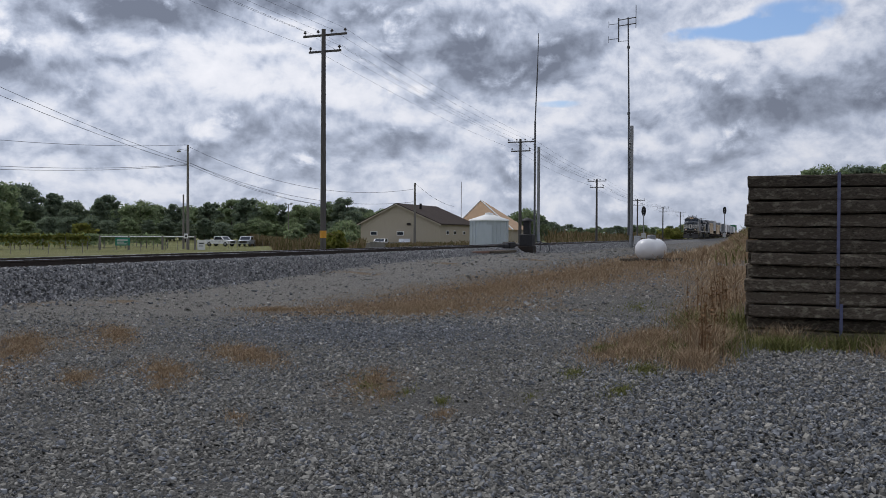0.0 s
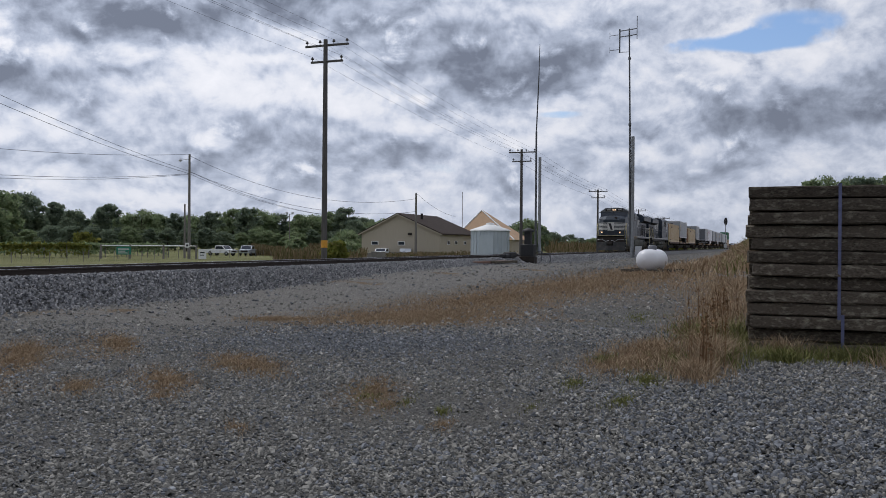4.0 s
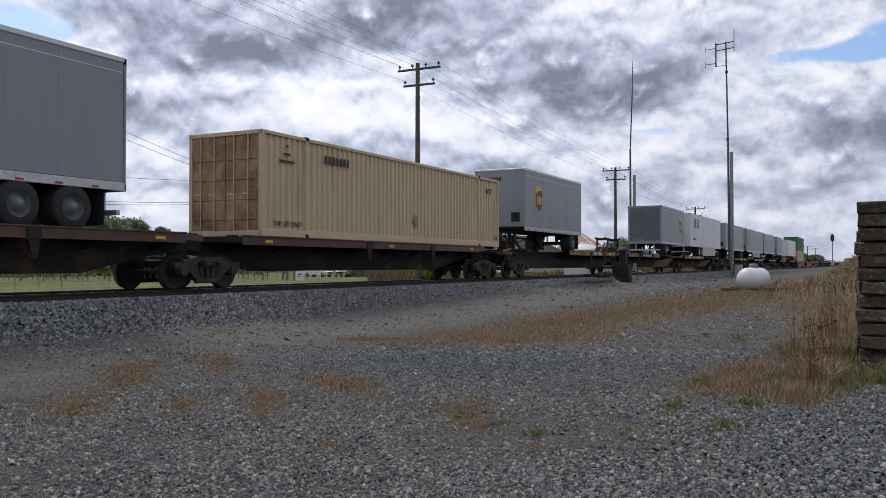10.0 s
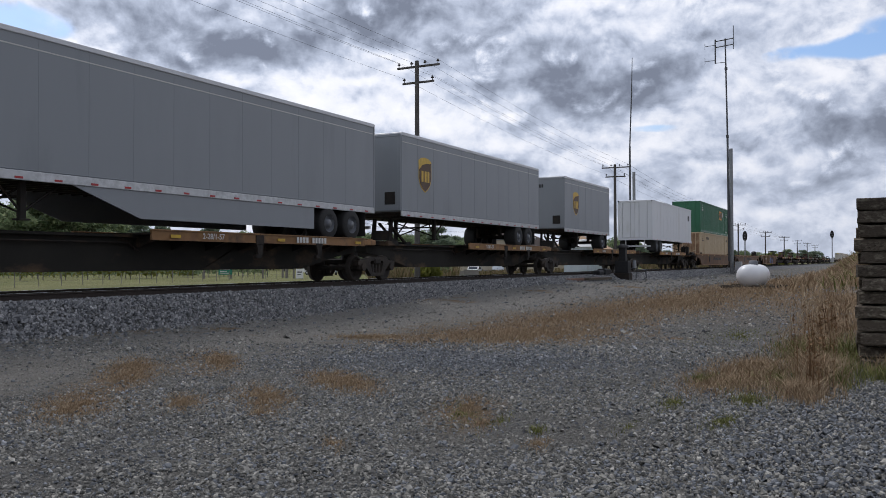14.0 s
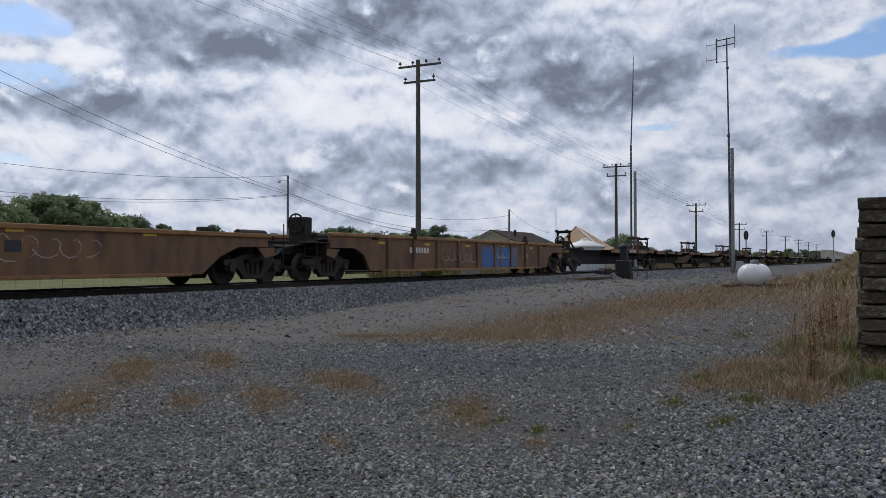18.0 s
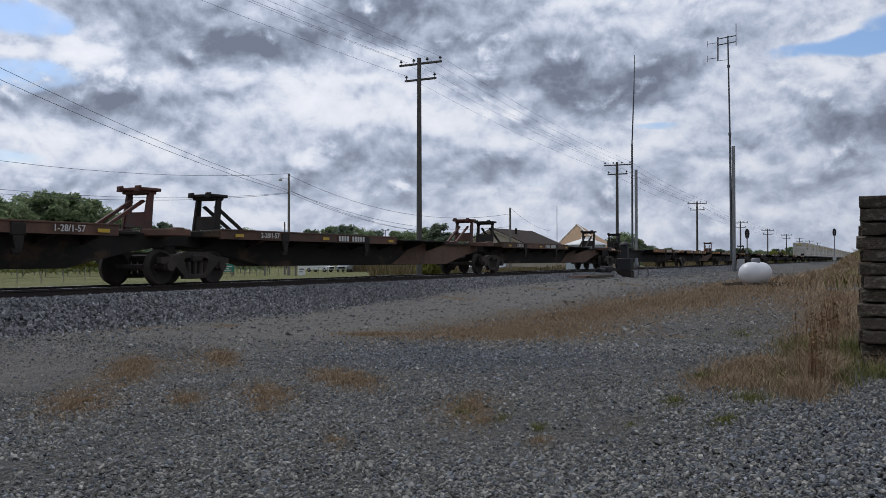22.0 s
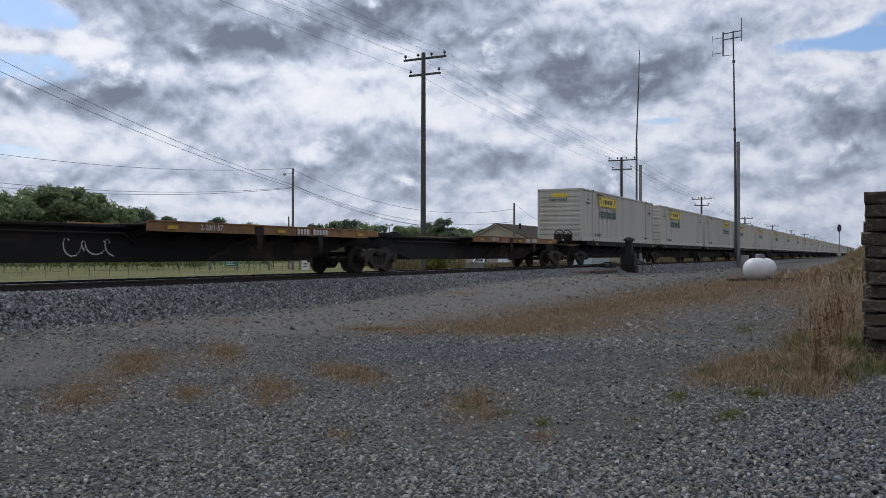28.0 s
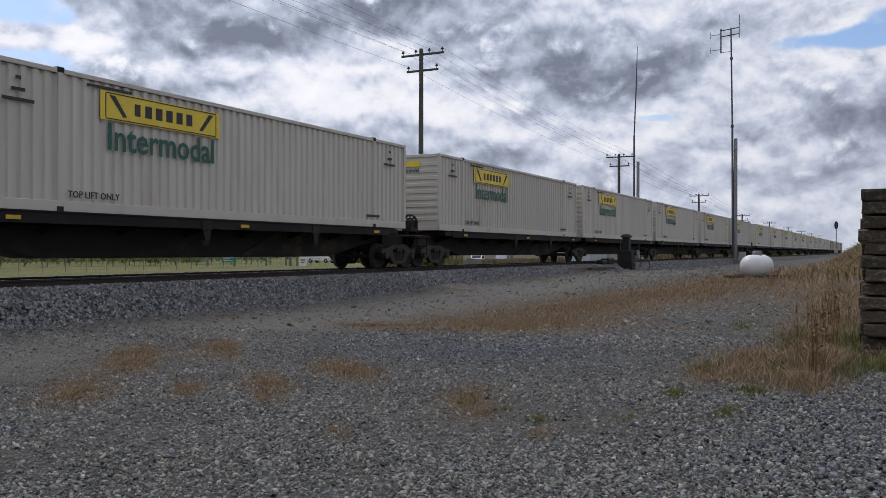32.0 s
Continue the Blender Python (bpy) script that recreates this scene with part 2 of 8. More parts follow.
    def turned(self, profile, centre=(0, 0, 0), axis="z", n=20):
        """A profile of (radius, height) turned round an axis."""
        def at(r, h, a):
            c, s = r * math.cos(a), r * math.sin(a)
            q = {"z": (c, s, h), "x": (h, c, s), "y": (s, h, c)}[axis]
            return tuple(q[k] + centre[k] for k in range(3))
        m = len(profile)
        verts = [at(r, h, 2 * math.pi * i / n) for r, h in profile for i in range(n)]
        faces = [(j * n + i, j * n + (i + 1) % n, (j + 1) * n + (i + 1) % n, (j + 1) * n + i) for j in range(m - 1) for i in range(n)]
        return self.add(verts, faces, smooth=True)

    def ball(self, c, r, n=10, m=6):
        return self.turned([(max(1e-4, r * math.sin(math.pi * k / m)), -r * math.cos(math.pi * k / m)) for k in range(m + 1)], c, "z", n)

    def mesh(self, name):
        me = bpy.data.meshes.new(name)
        me.from_pydata(self.v, [], self.f)
        if self.smooth:
            me.polygons.foreach_set("use_smooth", [i in self.smooth for i in range(len(self.f))])
        me.update()
        return me


def part(name, form, material, parent=None, label="", at=None):
    """One mesh object, under its thing or part if there is one."""
    me = form.mesh(name) if isinstance(form, Form) else form
    if material and not me.materials:
        me.materials.append(material)
    ob = new(name, me)
    if parent:
        ob.parent = parent
    if at:
        ob.matrix_basis = at if isinstance(at, Matrix) else pose(*at)
    if label:
        ob["label"] = label
    return ob


def thing(name, label, category, group="", at=None):
    ob = new(name)
    ob.empty_display_size = 0.2
    if at:
        ob.matrix_basis = at if isinstance(at, Matrix) else pose(*at)
    return tagged(ob, label, category, group)


LETTERS = {}


def lettering(name, words, size, material, parent, x, y, z, turn=0, stretch=1.0, label=""):
    """Words in the built-in font, standing upright, read from the -y side at turn 0."""
    key = (words, size, stretch, material.name)
    if key not in LETTERS:
        cu = bpy.data.curves.new(name, "FONT")
        cu.body, cu.size, cu.extrude, cu.resolution_u = words, size, 0.004, 2
        cu.offset = 0.012 * size
        cu.align_x, cu.align_y = "CENTER", "CENTER"
        ob = bpy.data.objects.new(name, cu)
        scene.collection.objects.link(ob)
        me = bpy.data.meshes.new_from_object(ob.evaluated_get(bpy.context.evaluated_depsgraph_get()))
        bpy.data.objects.remove(ob)
        me.transform(Matrix.Diagonal((stretch, 1, 1, 1)))
        LETTERS[key] = me
    return part(name, LETTERS[key], material, parent, label, pose(x, y, z, 0, 0, turn) @ pose(0, 0, 0, 90, 0, 0))


# ---- materials ----
def surface(name, colour, rough=0.6, metal=0.0, second=None, spread=0.35, grain=8.0, coarse=0.6, bump=0.0, bump_scale=40.0, vary=0.0, dirt=None, dirt_amount=0.0, gloss=0.5, streak=(1, 1, 1)):
    m = bpy.data.materials.new(name)
    m.use_nodes = True
    nt = m.node_tree
    N, L = nt.nodes, nt.links
    bsdf = N["Principled BSDF"]
    tc = N.new("ShaderNodeTexCoord")
    mp = N.new("ShaderNodeMapping")
    mp.inputs["Scale"].default_value = streak
    L.new(tc.outputs["Object"], mp.inputs[0])
    vec = mp.outputs[0]
    if vary:
        info = N.new("ShaderNodeObjectInfo")
        add = N.new("ShaderNodeVectorMath")
        add.operation = "ADD"
        sc = N.new("ShaderNodeMath")
        sc.operation = "MULTIPLY"
        sc.inputs[1].default_value = 90.0
        L.new(info.outputs["Random"], sc.inputs[0])
        L.new(mp.outputs[0], add.inputs[0])
        L.new(sc.outputs[0], add.inputs[1])
        vec = add.outputs[0]

    def noise_tex(scale, detail=5.0):
        n = N.new("ShaderNodeTexNoise")
        n.inputs["Scale"].default_value, n.inputs["Detail"].default_value, n.inputs["Roughness"].default_value = scale, detail, 0.6
        L.new(vec, n.inputs["Vector"])
        return n.outputs["Fac"]

    def blend(fac, a, c, kind="MIX"):
        n = N.new("ShaderNodeMix")
        n.data_type, n.blend_type = "RGBA", kind
        for sock, val in ((0, fac), (6, a), (7, c)):
            if isinstance(val, (int, float)):
                n.inputs[sock].default_value = val
            elif isinstance(val, tuple):
                n.inputs[sock].default_value = (*val, 1)
            else:
                L.new(val, n.inputs[sock])
        return n.outputs[2]

    def span(src, lo, hi):
        n = N.new("ShaderNodeMapRange")
        n.inputs["From Min"].default_value, n.inputs["From Max"].default_value = lo, hi
        L.new(src, n.inputs["Value"])
        return n.outputs["Result"]

    second = second or tuple(c * (1 - spread) for c in colour)
    col = blend(span(noise_tex(grain), 0.35, 0.68), colour, second)
    col = blend(span(noise_tex(coarse, 3.0), 0.4, 0.7), col, tuple(0.5 * (a + c) for a, c in zip(colour, second)))
    if dirt:
        col = blend(span(noise_tex(coarse * 2.3, 6.0), 0.62 - 0.25 * dirt_amount, 0.72), col, dirt)
    if vary:
        hsv = N.new("ShaderNodeHueSaturation")
        L.new(col, hsv.inputs["Color"])
        mr = N.new("ShaderNodeMapRange")
        mr.inputs["To Min"].default_value, mr.inputs["To Max"].default_value = 1 - vary, 1 + vary
        L.new(info.outputs["Random"], mr.inputs["Value"])
        L.new(mr.outputs["Result"], hsv.inputs["Value"])
        col = hsv.outputs[0]
    L.new(col, bsdf.inputs["Base Color"])
    r = N.new("ShaderNodeMapRange")
    r.inputs["To Min"].default_value, r.inputs["To Max"].default_value = max(0.03, rough - 0.12), min(1, rough + 0.12)
    L.new(noise_tex(grain * 0.7), r.inputs["Value"])
    L.new(r.outputs["Result"], bsdf.inputs["Roughness"])
    bsdf.inputs["Metallic"].default_value = metal
    bsdf.inputs["Specular IOR Level"].default_value = gloss
    if bump:
        bp = N.new("ShaderNodeBump")
        bp.inputs["Strength"].default_value, bp.inputs["Distance"].default_value = min(1.0, bump), 0.02
        L.new(noise_tex(bump_scale), bp.inputs["Height"])
        L.new(bp.outputs[0], bsdf.inputs["Normal"])
    return m


def glow(name, colour, strength):
    m = bpy.data.materials.new(name)
    m.use_nodes = True
    b = m.node_tree.nodes["Principled BSDF"]
    b.inputs["Base Color"].default_value = (*colour, 1)
    b.inputs["Emission Color"].default_value, b.inputs["Emission Strength"].default_value = (*colour, 1), strength
    return m


STEEL_DARK = surface("dark_steel", (0.020, 0.019, 0.018), 0.75, 0.1, second=(0.034, 0.027, 0.022), grain=6, gloss=0.25, dirt=(0.055, 0.036, 0.025), dirt_amount=0.4, bump=0.2, vary=0.1)
TRUCK_STEEL = surface("truck_steel", (0.026, 0.024, 0.022), 0.75, 0.1, second=(0.045, 0.036, 0.029), grain=9, dirt=(0.065, 0.05, 0.038), dirt_amount=0.5, bump=0.3, gloss=0.3)
TREAD = surface("worn_tread", (0.42, 0.40, 0.38), 0.3, 0.9, grain=20)
OCHRE = surface("ochre_paint", (0.31, 0.165, 0.052), 0.62, second=(0.20, 0.095, 0.04), grain=5, coarse=0.8, dirt=(0.07, 0.04, 0.025), dirt_amount=0.35, vary=0.25, bump=0.1)
YELLOW_MARK = surface("yellow_reflector", (0.62, 0.40, 0.03), 0.45, grain=6)
BROWN_CAR = surface("brown_car_paint", (0.13, 0.06, 0.032), 0.65, second=(0.07, 0.036, 0.024), grain=4, dirt=(0.06, 0.035, 0.025), dirt_amount=0.7, vary=0.25, bump=0.1)
WELL_PAINT = surface("well_car_paint", (0.205, 0.108, 0.048), 0.7, second=(0.115, 0.060, 0.032), grain=2.2, coarse=0.9, dirt=(0.075, 0.042, 0.027), dirt_amount=0.6, streak=(1, 1, 0.35), bump=0.08)
TAN = surface("tan_container_paint", (0.56, 0.44, 0.28), 0.55, spread=0.14, grain=3, coarse=0.4, dirt=(0.45, 0.33, 0.2), dirt_amount=0.2, streak=(1, 1, 0.25))
RUSTY_TAN = surface("rusty_tan_paint", (0.45, 0.32, 0.19), 0.65, second=(0.26, 0.125, 0.06), grain=2.5, dirt=(0.13, 0.06, 0.03), dirt_amount=1.0)
CREAM = surface("white_container_paint", (0.56, 0.53, 0.47), 0.5, spread=0.12, grain=3, coarse=0.35, dirt=(0.44, 0.40, 0.33), dirt_amount=0.15, streak=(1, 1, 0.2), vary=0.05)
GREEN_BOX = surface("green_container_paint", (0.035, 0.17, 0.085), 0.5, spread=0.25, grain=3, dirt=(0.08, 0.15, 0.1), dirt_amount=0.2, streak=(1, 1, 0.3))
TRAILER_GREY = surface("grey_trailer_skin", (0.245, 0.262, 0.28), 0.42, 0.0, spread=0.08, grain=1.5, coarse=0.3, dirt=(0.20, 0.215, 0.23), dirt_amount=0.25, streak=(1, 1, 0.25), bump=0.03, bump_scale=1.2)
TRAILER_WHITE = surface("white_trailer_skin", (0.64, 0.65, 0.67), 0.4, spread=0.07, grain=2, coarse=0.4, dirt=(0.50, 0.50, 0.49), dirt_amount=0.25, streak=(1, 1, 0.3), vary=0.04)
DOOR_GREY = surface("dull_grey_door", (0.12, 0.13, 0.145), 0.6, spread=0.2, grain=2, dirt=(0.2, 0.2, 0.2), dirt_amount=0.2)
ALU = surface("dull_aluminium", (0.55, 0.56, 0.57), 0.4, 0.7, grain=6)
RUBBER = surface("tyre_rubber", (0.025, 0.025, 0.025), 0.85, grain=20, bump=0.2)
BLACK_PAINT = surface("black_locomotive_paint", (0.026, 0.036, 0.051), 0.40, spread=0.25, grain=3, coarse=0.5, dirt=(0.033, 0.034, 0.035), dirt_amount=0.4, gloss=0.35)
GREY_FRAME = surface("dusty_grey_underframe", (0.125, 0.114, 0.092), 0.85, spread=0.4, grain=4, dirt=(0.16, 0.14, 0.105), dirt_amount=0.4, bump=0.2, gloss=0.25)
WHITE_PAINT = surface("white_marking_paint", (0.60, 0.59, 0.56), 0.55, spread=0.12, grain=8)
DARK_MARK = surface("dark_marking_paint", (0.03, 0.03, 0.035), 0.6, grain=8)
GREEN_MARK = surface("green_marking_paint", (0.015, 0.12, 0.085), 0.55, grain=8)
YELLOW_PANEL = surface("yellow_panel_paint", (0.80, 0.60, 0.05), 0.5, spread=0.15, grain=4)
RED_MARK = surface("red_marking_paint", (0.30, 0.025, 0.03), 0.5, grain=6)
SHIELD_BROWN = surface("brown_shield_paint", (0.10, 0.05, 0.025), 0.5, grain=6)
SHIELD_GOLD = surface("gold_shield_paint", (0.72, 0.47, 0.07), 0.5, grain=6)
ORANGE_MARK = surface("orange_marking_paint", (0.70, 0.33, 0.03), 0.55, grain=6)
BLUE_MARK = surface("blue_graffiti_paint", (0.05, 0.15, 0.40), 0.55, grain=3, dirt=(0.2, 0.1, 0.05), dirt_amount=0.4)
GLASS_DARK = surface("dark_window_glass", (0.02, 0.027, 0.04), 0.06, spread=0.1, grain=1, gloss=0.4)
LAMP_GLOW = glow("lit_headlight", (1.0, 0.66, 0.36), 1.0)
OLIVE_TANK = surface("olive_dusty_tank", (0.070, 0.073, 0.058), 0.7, second=(0.05, 0.052, 0.043), grain=2, dirt=(0.10, 0.09, 0.068), dirt_amount=0.3, gloss=0.3)
DUSTY_TAN = surface("dusty_brown_skirting", (0.22, 0.18, 0.13), 0.85, second=(0.13, 0.10, 0.075), grain=2.5, dirt=(0.05, 0.045, 0.04), dirt_amount=0.5)
SCRIBBLE = surface("pale_spray_paint", (0.42, 0.36, 0.32), 0.7, spread=0.3, grain=10)
RED_LENS = surface("red_lens", (0.4, 0.02, 0.02), 0.3)


# ---- ground, ballast and track ----
def smooth(a, c, t):
    t = max(0.0, min(1.0, (t - a) / (c - a)))
    return t * t * (3 - 2 * t)


def lie(x, y):
    """Height of the ground."""
    near = (0.42 * smooth(14, 44, x) + 0.27 * smooth(8.5, 13.2, y) * smooth(60, 30, x)) * smooth(24, 14, y)
    far = -0.5 * smooth(20, 60, y)
    mound = 2.5 * smooth(4.2, -0.6, y) * smooth(48, 78, x) * smooth(500, 260, x) * smooth(-60, -20, y)
    rough = 0.05 * noise.noise((x * 0.15, y * 0.15, 0.3)) + 0.02 * noise.noise((x * 0.6, y * 0.6, 4.0))
    return near + far + mound + rough * smooth(900, 200, abs(x) + abs(y))


# Dry grass litter: centre, half sizes, turn.
LITTER = [
    (17.3, 7.0, 3.3, 2.2, -20), (22.5, 7.1, 5.2, 2.2, -8), (29.5, 6.2, 7.0, 2.6, -6), (38, 5.0, 9, 2.8, -3), (50, 3.6, 10, 2.4, -3),
    (12.3, 1.55, 1.5, 0.8, -8), (15.5, 1.1, 3.0, 0.8, 0), (22, 1.0, 5.0, 1.1, 2), (10.2, 9.4, 1.5, 0.5, 42), (9.7, 6.5, 1.2, 0.45, 48), (8.2, 6.7, 1.2, 0.42, 45), (7.2, 8.2, 1.5, 0.55, 45), (8.6, 4.1, 1.2, 0.4, 20), (8.4, 9.2, 1.0, 0.4, 45),
]


def ground_material():
    m = bpy.data.materials.new("gravel_and_grass_ground")
    m.use_nodes = True
    nt = m.node_tree
    N, L = nt.nodes, nt.links
    bsdf = N["Principled BSDF"]
    tc = N.new("ShaderNodeTexCoord")
    pos = tc.outputs["Object"]
    sep = N.new("ShaderNodeSeparateXYZ")
    L.new(pos, sep.inputs[0])

    def noise_tex(scale, detail=6.0, shift=0.0):
        mp = N.new("ShaderNodeMapping")
        mp.inputs["Location"].default_value = (shift, shift, 0)
        L.new(pos, mp.inputs[0])
        n = N.new("ShaderNodeTexNoise")
        n.inputs["Scale"].default_value, n.inputs["Detail"].default_value, n.inputs["Roughness"].default_value = scale, detail, 0.62
        L.new(mp.outputs[0], n.inputs["Vector"])
        return n.outputs["Fac"]

    def span(src, lo, hi, a=0.0, c=1.0):
        n = N.new("ShaderNodeMapRange")
        for k, val in (("From Min", lo), ("From Max", hi), ("To Min", a), ("To Max", c)):
            n.inputs[k].default_value = val
        L.new(src, n.inputs["Value"])
        return n.outputs["Result"]

    def op(kind, a, c):
        n = N.new("ShaderNodeMath")
        n.operation = kind
        for i, val in enumerate((a, c)):
            if isinstance(val, (int, float)):
                n.inputs[i].default_value = val
            else:
                L.new(val, n.inputs[i])
        return n.outputs[0]

    def blend(fac, a, c):
        n = N.new("ShaderNodeMix")
        n.data_type = "RGBA"
        L.new(fac, n.inputs[0])
        for sock, val in ((6, a), (7, c)):
            if isinstance(val, tuple):
                n.inputs[sock].default_value = (*val, 1)
            else:
                L.new(val, n.inputs[sock])
        return n.outputs[2]

    vor = N.new("ShaderNodeTexVoronoi")
    vor.inputs["Scale"].default_value = 26.0
    L.new(pos, vor.inputs["Vector"])
    stones = span(vor.outputs["Color"], 0.1, 0.9)
    # Gravel base kept dark; shade in gaps between loose stones is painted in.
    gravel = blend(stones, (0.05, 0.05, 0.05), (0.17, 0.166, 0.158))
    gravel = blend(span(noise_tex(90, 3), 0.35, 0.65), gravel, (0.14, 0.134, 0.122))
    dust = blend(span(noise_tex(3.0), 0.4, 0.62), (0.19, 0.172, 0.135), (0.14, 0.128, 0.103))
    dust = blend(span(vor.outputs["Distance"], 0.15, 0.75, 0.15, 0.85), dust, gravel)
    gravel = blend(span(noise_tex(0.55, 4, 7.0), 0.46, 0.66), gravel, dust)
    lane = op("MULTIPLY", span(op("ADD", sep.outputs[1], op("MULTIPLY", op("SUBTRACT", noise_tex(0.35, 4, 11.0), 0.5), 3.0)), 8.6, 10.2), span(sep.outputs[0], 70, 40))
    gravel = blend(op("MULTIPLY", lane, 0.75), gravel, blend(span(noise_tex(5.0, 5, 1.0), 0.35, 0.7), (0.26, 0.247, 0.222), (0.175, 0.166, 0.148)))
    gravel = blend(span(noise_tex(38, 2, 2.0), 0.60, 0.72), gravel, (0.30, 0.29, 0.265))
    gravel = blend(span(noise_tex(30, 2, 5.0), 0.40, 0.28), gravel, (0.045, 0.044, 0.042))
    straw = blend(span(noise_tex(6.0), 0.35, 0.7), (0.20, 0.128, 0.066), (0.14, 0.098, 0.055))
    grass = blend(span(noise_tex(0.08), 0.4, 0.6), (0.17, 0.175, 0.065), (0.25, 0.23, 0.10))
    grass = blend(span(noise_tex(2.5), 0.35, 0.7), grass, (0.12, 0.135, 0.05))
    # dry grass lies in patches on the gravel and over the mound
    patch = op("MULTIPLY", span(noise_tex(0.34, 5, 3.0), 0.60, 0.68), span(sep.outputs[0], 5, 14))
    for cx, cy, rx, ry, turn in LITTER:
        mp = N.new("ShaderNodeMapping")
        mp.vector_type = "TEXTURE"
        mp.inputs["Location"].default_value, mp.inputs["Rotation"].default_value = (cx, cy, 0), (0, 0, radians(turn))
        mp.inputs["Scale"].default_value = (rx, ry, 1000)
        L.new(pos, mp.inputs[0])
        ln = N.new("ShaderNodeVectorMath")
        ln.operation = "LENGTH"
        L.new(mp.outputs[0], ln.inputs[0])
        d = op("ADD", ln.outputs["Value"], op("MULTIPLY", op("SUBTRACT", noise_tex(1.1, 6, cx), 0.5), 1.6))
        patch = op("MAXIMUM", patch, span(d, 1.35, 0.55, 0.0, 0.9))
    mound = op("MULTIPLY", span(sep.outputs[1], 6.5, 3.5), span(sep.outputs[0], 20, 34))
    col = blend(op("MAXIMUM", op("MULTIPLY", patch, 0.85), mound), gravel, straw)
    wob = op("ADD", sep.outputs[1], op("MULTIPLY", noise_tex(0.3), 3.0))
    col = blend(span(wob, 20.6, 22.5), col, grass)
    L.new(col, bsdf.inputs["Base Color"])
    bsdf.inputs["Roughness"].default_value = 0.95
    bsdf.inputs["Specular IOR Level"].default_value = 0.2
    bp = N.new("ShaderNodeBump")
    bp.inputs["Strength"].default_value, bp.inputs["Distance"].default_value = 1.0, 0.05
    L.new(op("ADD", vor.outputs["Distance"], noise_tex(60, 4)), bp.inputs["Height"])
    L.new(bp.outputs[0], bsdf.inputs["Normal"])
    return m


def spaced(stops):
    out = []
    for (a, step), (c, _) in zip(stops, stops[1:]):
        k = max(1, round((c - a) / step))
        out += [a + (c - a) * i / k for i in range(k)]
    return out + [stops[-1][0]]


def build_ground():
    xs = spaced([(-4000, 900), (-400, 60), (-40, 8), (-8, 1.0), (60, 2.5), (140, 12), (500, 60), (1000, 700), (4500, 1)])
    ys = spaced([(-3500, 800), (-300, 40), (-20, 2.0), (-6, 0.8), (24, 3), (70, 15), (300, 80), (900, 700), (4500, 1)])
    f = Form()
    f.v = [(x, y, lie(x, y)) for y in ys for x in xs]
    n = len(xs)
    f.f = [(j * n + i, j * n + i + 1, (j + 1) * n + i + 1, (j + 1) * n + i) for j in range(len(ys) - 1) for i in range(n - 1)]
    f.smooth = set(range(len(f.f)))
    return tagged(part("ground", f, ground_material()), "grey gravel yard with dry grass, meadow beyond the track", "ground", kind="structure")


build_ground()

BALLAST = surface("ballast_stone", (0.22, 0.214, 0.207), 0.9, second=(0.07, 0.069, 0.07), grain=22, coarse=1.2, bump=1.0, bump_scale=26, gloss=0.25)
RAIL_SIDE = surface("rusty_rail", (0.05, 0.038, 0.032), 0.8, 0.3, grain=14, bump=0.2)
RAIL_TOP = surface("polished_rail_head", (0.42, 0.42, 0.43), 0.28, 0.95, grain=8)
TIE_WOOD = surface("weathered_tie_wood", (0.10, 0.08, 0.065), 0.9, second=(0.05, 0.04, 0.035), grain=5, streak=(6, 0.5, 6), bump=0.5, vary=0.25)


def build_track():
    x0, x1 = -90.0, 900.0
    f = Form()
    sect = [(-3.05, -0.65), (-2.0, -0.19), (-1.6, -0.14), (-0.85, -0.17), (0.85, -0.17), (1.6, -0.14), (2.0, -0.19), (3.3, -1.0), (3.8, -1.6)]
    xs = spaced([(x0, 6), (-10, 0.8), (70, 5), (200, 30), (x1, 1)])
    for x in xs:
        for k, (dy, dz) in enumerate(sect):
            y = TRACK_Y + dy + 0.12 * noise.noise((x * 0.5, k * 3.1, 1.0)) * (k in (0, 1, 7))
            z = RAIL_Z + dz + 0.03 * noise.noise((x * 0.9, k * 2.7, 5.0))
            if k == 0:
                y = TRACK_Y - 2.0 - 1.55 * max(0.15, 0.85 - lie(x, y))
                z = lie(x, y) - 0.06
            f.v.append((x, y, z))
    n = len(sect)
    f.f = [(i * n + k, (i + 1) * n + k, (i + 1) * n + k + 1, i * n + k + 1) for i in range(len(xs) - 1) for k in range(n - 1)]
    bed = tagged(part("ballast_bed", f, BALLAST), "bank of grey crushed-stone ballast under the track", "ballast", kind="structure")
    track = thing("railway_track", "single railway track of rusty rails on wooden ties", "track")
    tagged(track, kind="structure")
    for side in (-1, 1):
        yc = TRACK_Y + side * 0.755
        f = Form()
        prof = [(-0.075, -0.17), (0.075, -0.17), (0.075, -0.155), (0.012, -0.135), (0.012, -0.05), (0.037, -0.04), (0.037, -0.006), (-0.037, -0.006), (-0.037, -0.04), (-0.012, -0.05), (-0.012, -0.135), (-0.075, -0.155)]
        f.prism([(yc + a, RAIL_Z + h) for a, h in prof], x0, x1, "x")
        rail = part("rail", f, RAIL_SIDE, track)
        f = Form().box(x0, x1, yc - 0.034, yc + 0.034, RAIL_Z - 0.006, RAIL_Z, 0.003)
        part("rail_head", f, RAIL_TOP, rail)
    tie = Form().box(-0.11, 0.11, -1.3, 1.3, -0.09, 0.09, 0.012).mesh("tie")
    tie.materials.append(TIE_WOOD)
    for i in range(200):
        x = -6 + i * 0.53
        part("tie", tie, None, track, at=pose(x + random.uniform(-0.02, 0.02), TRACK_Y + random.uniform(-0.04, 0.04), RAIL_Z - 0.235, 0, 0, random.uniform(-0.8, 0.8)))
    return track


build_track()

# ---- railway trucks ----
WHEEL = {}


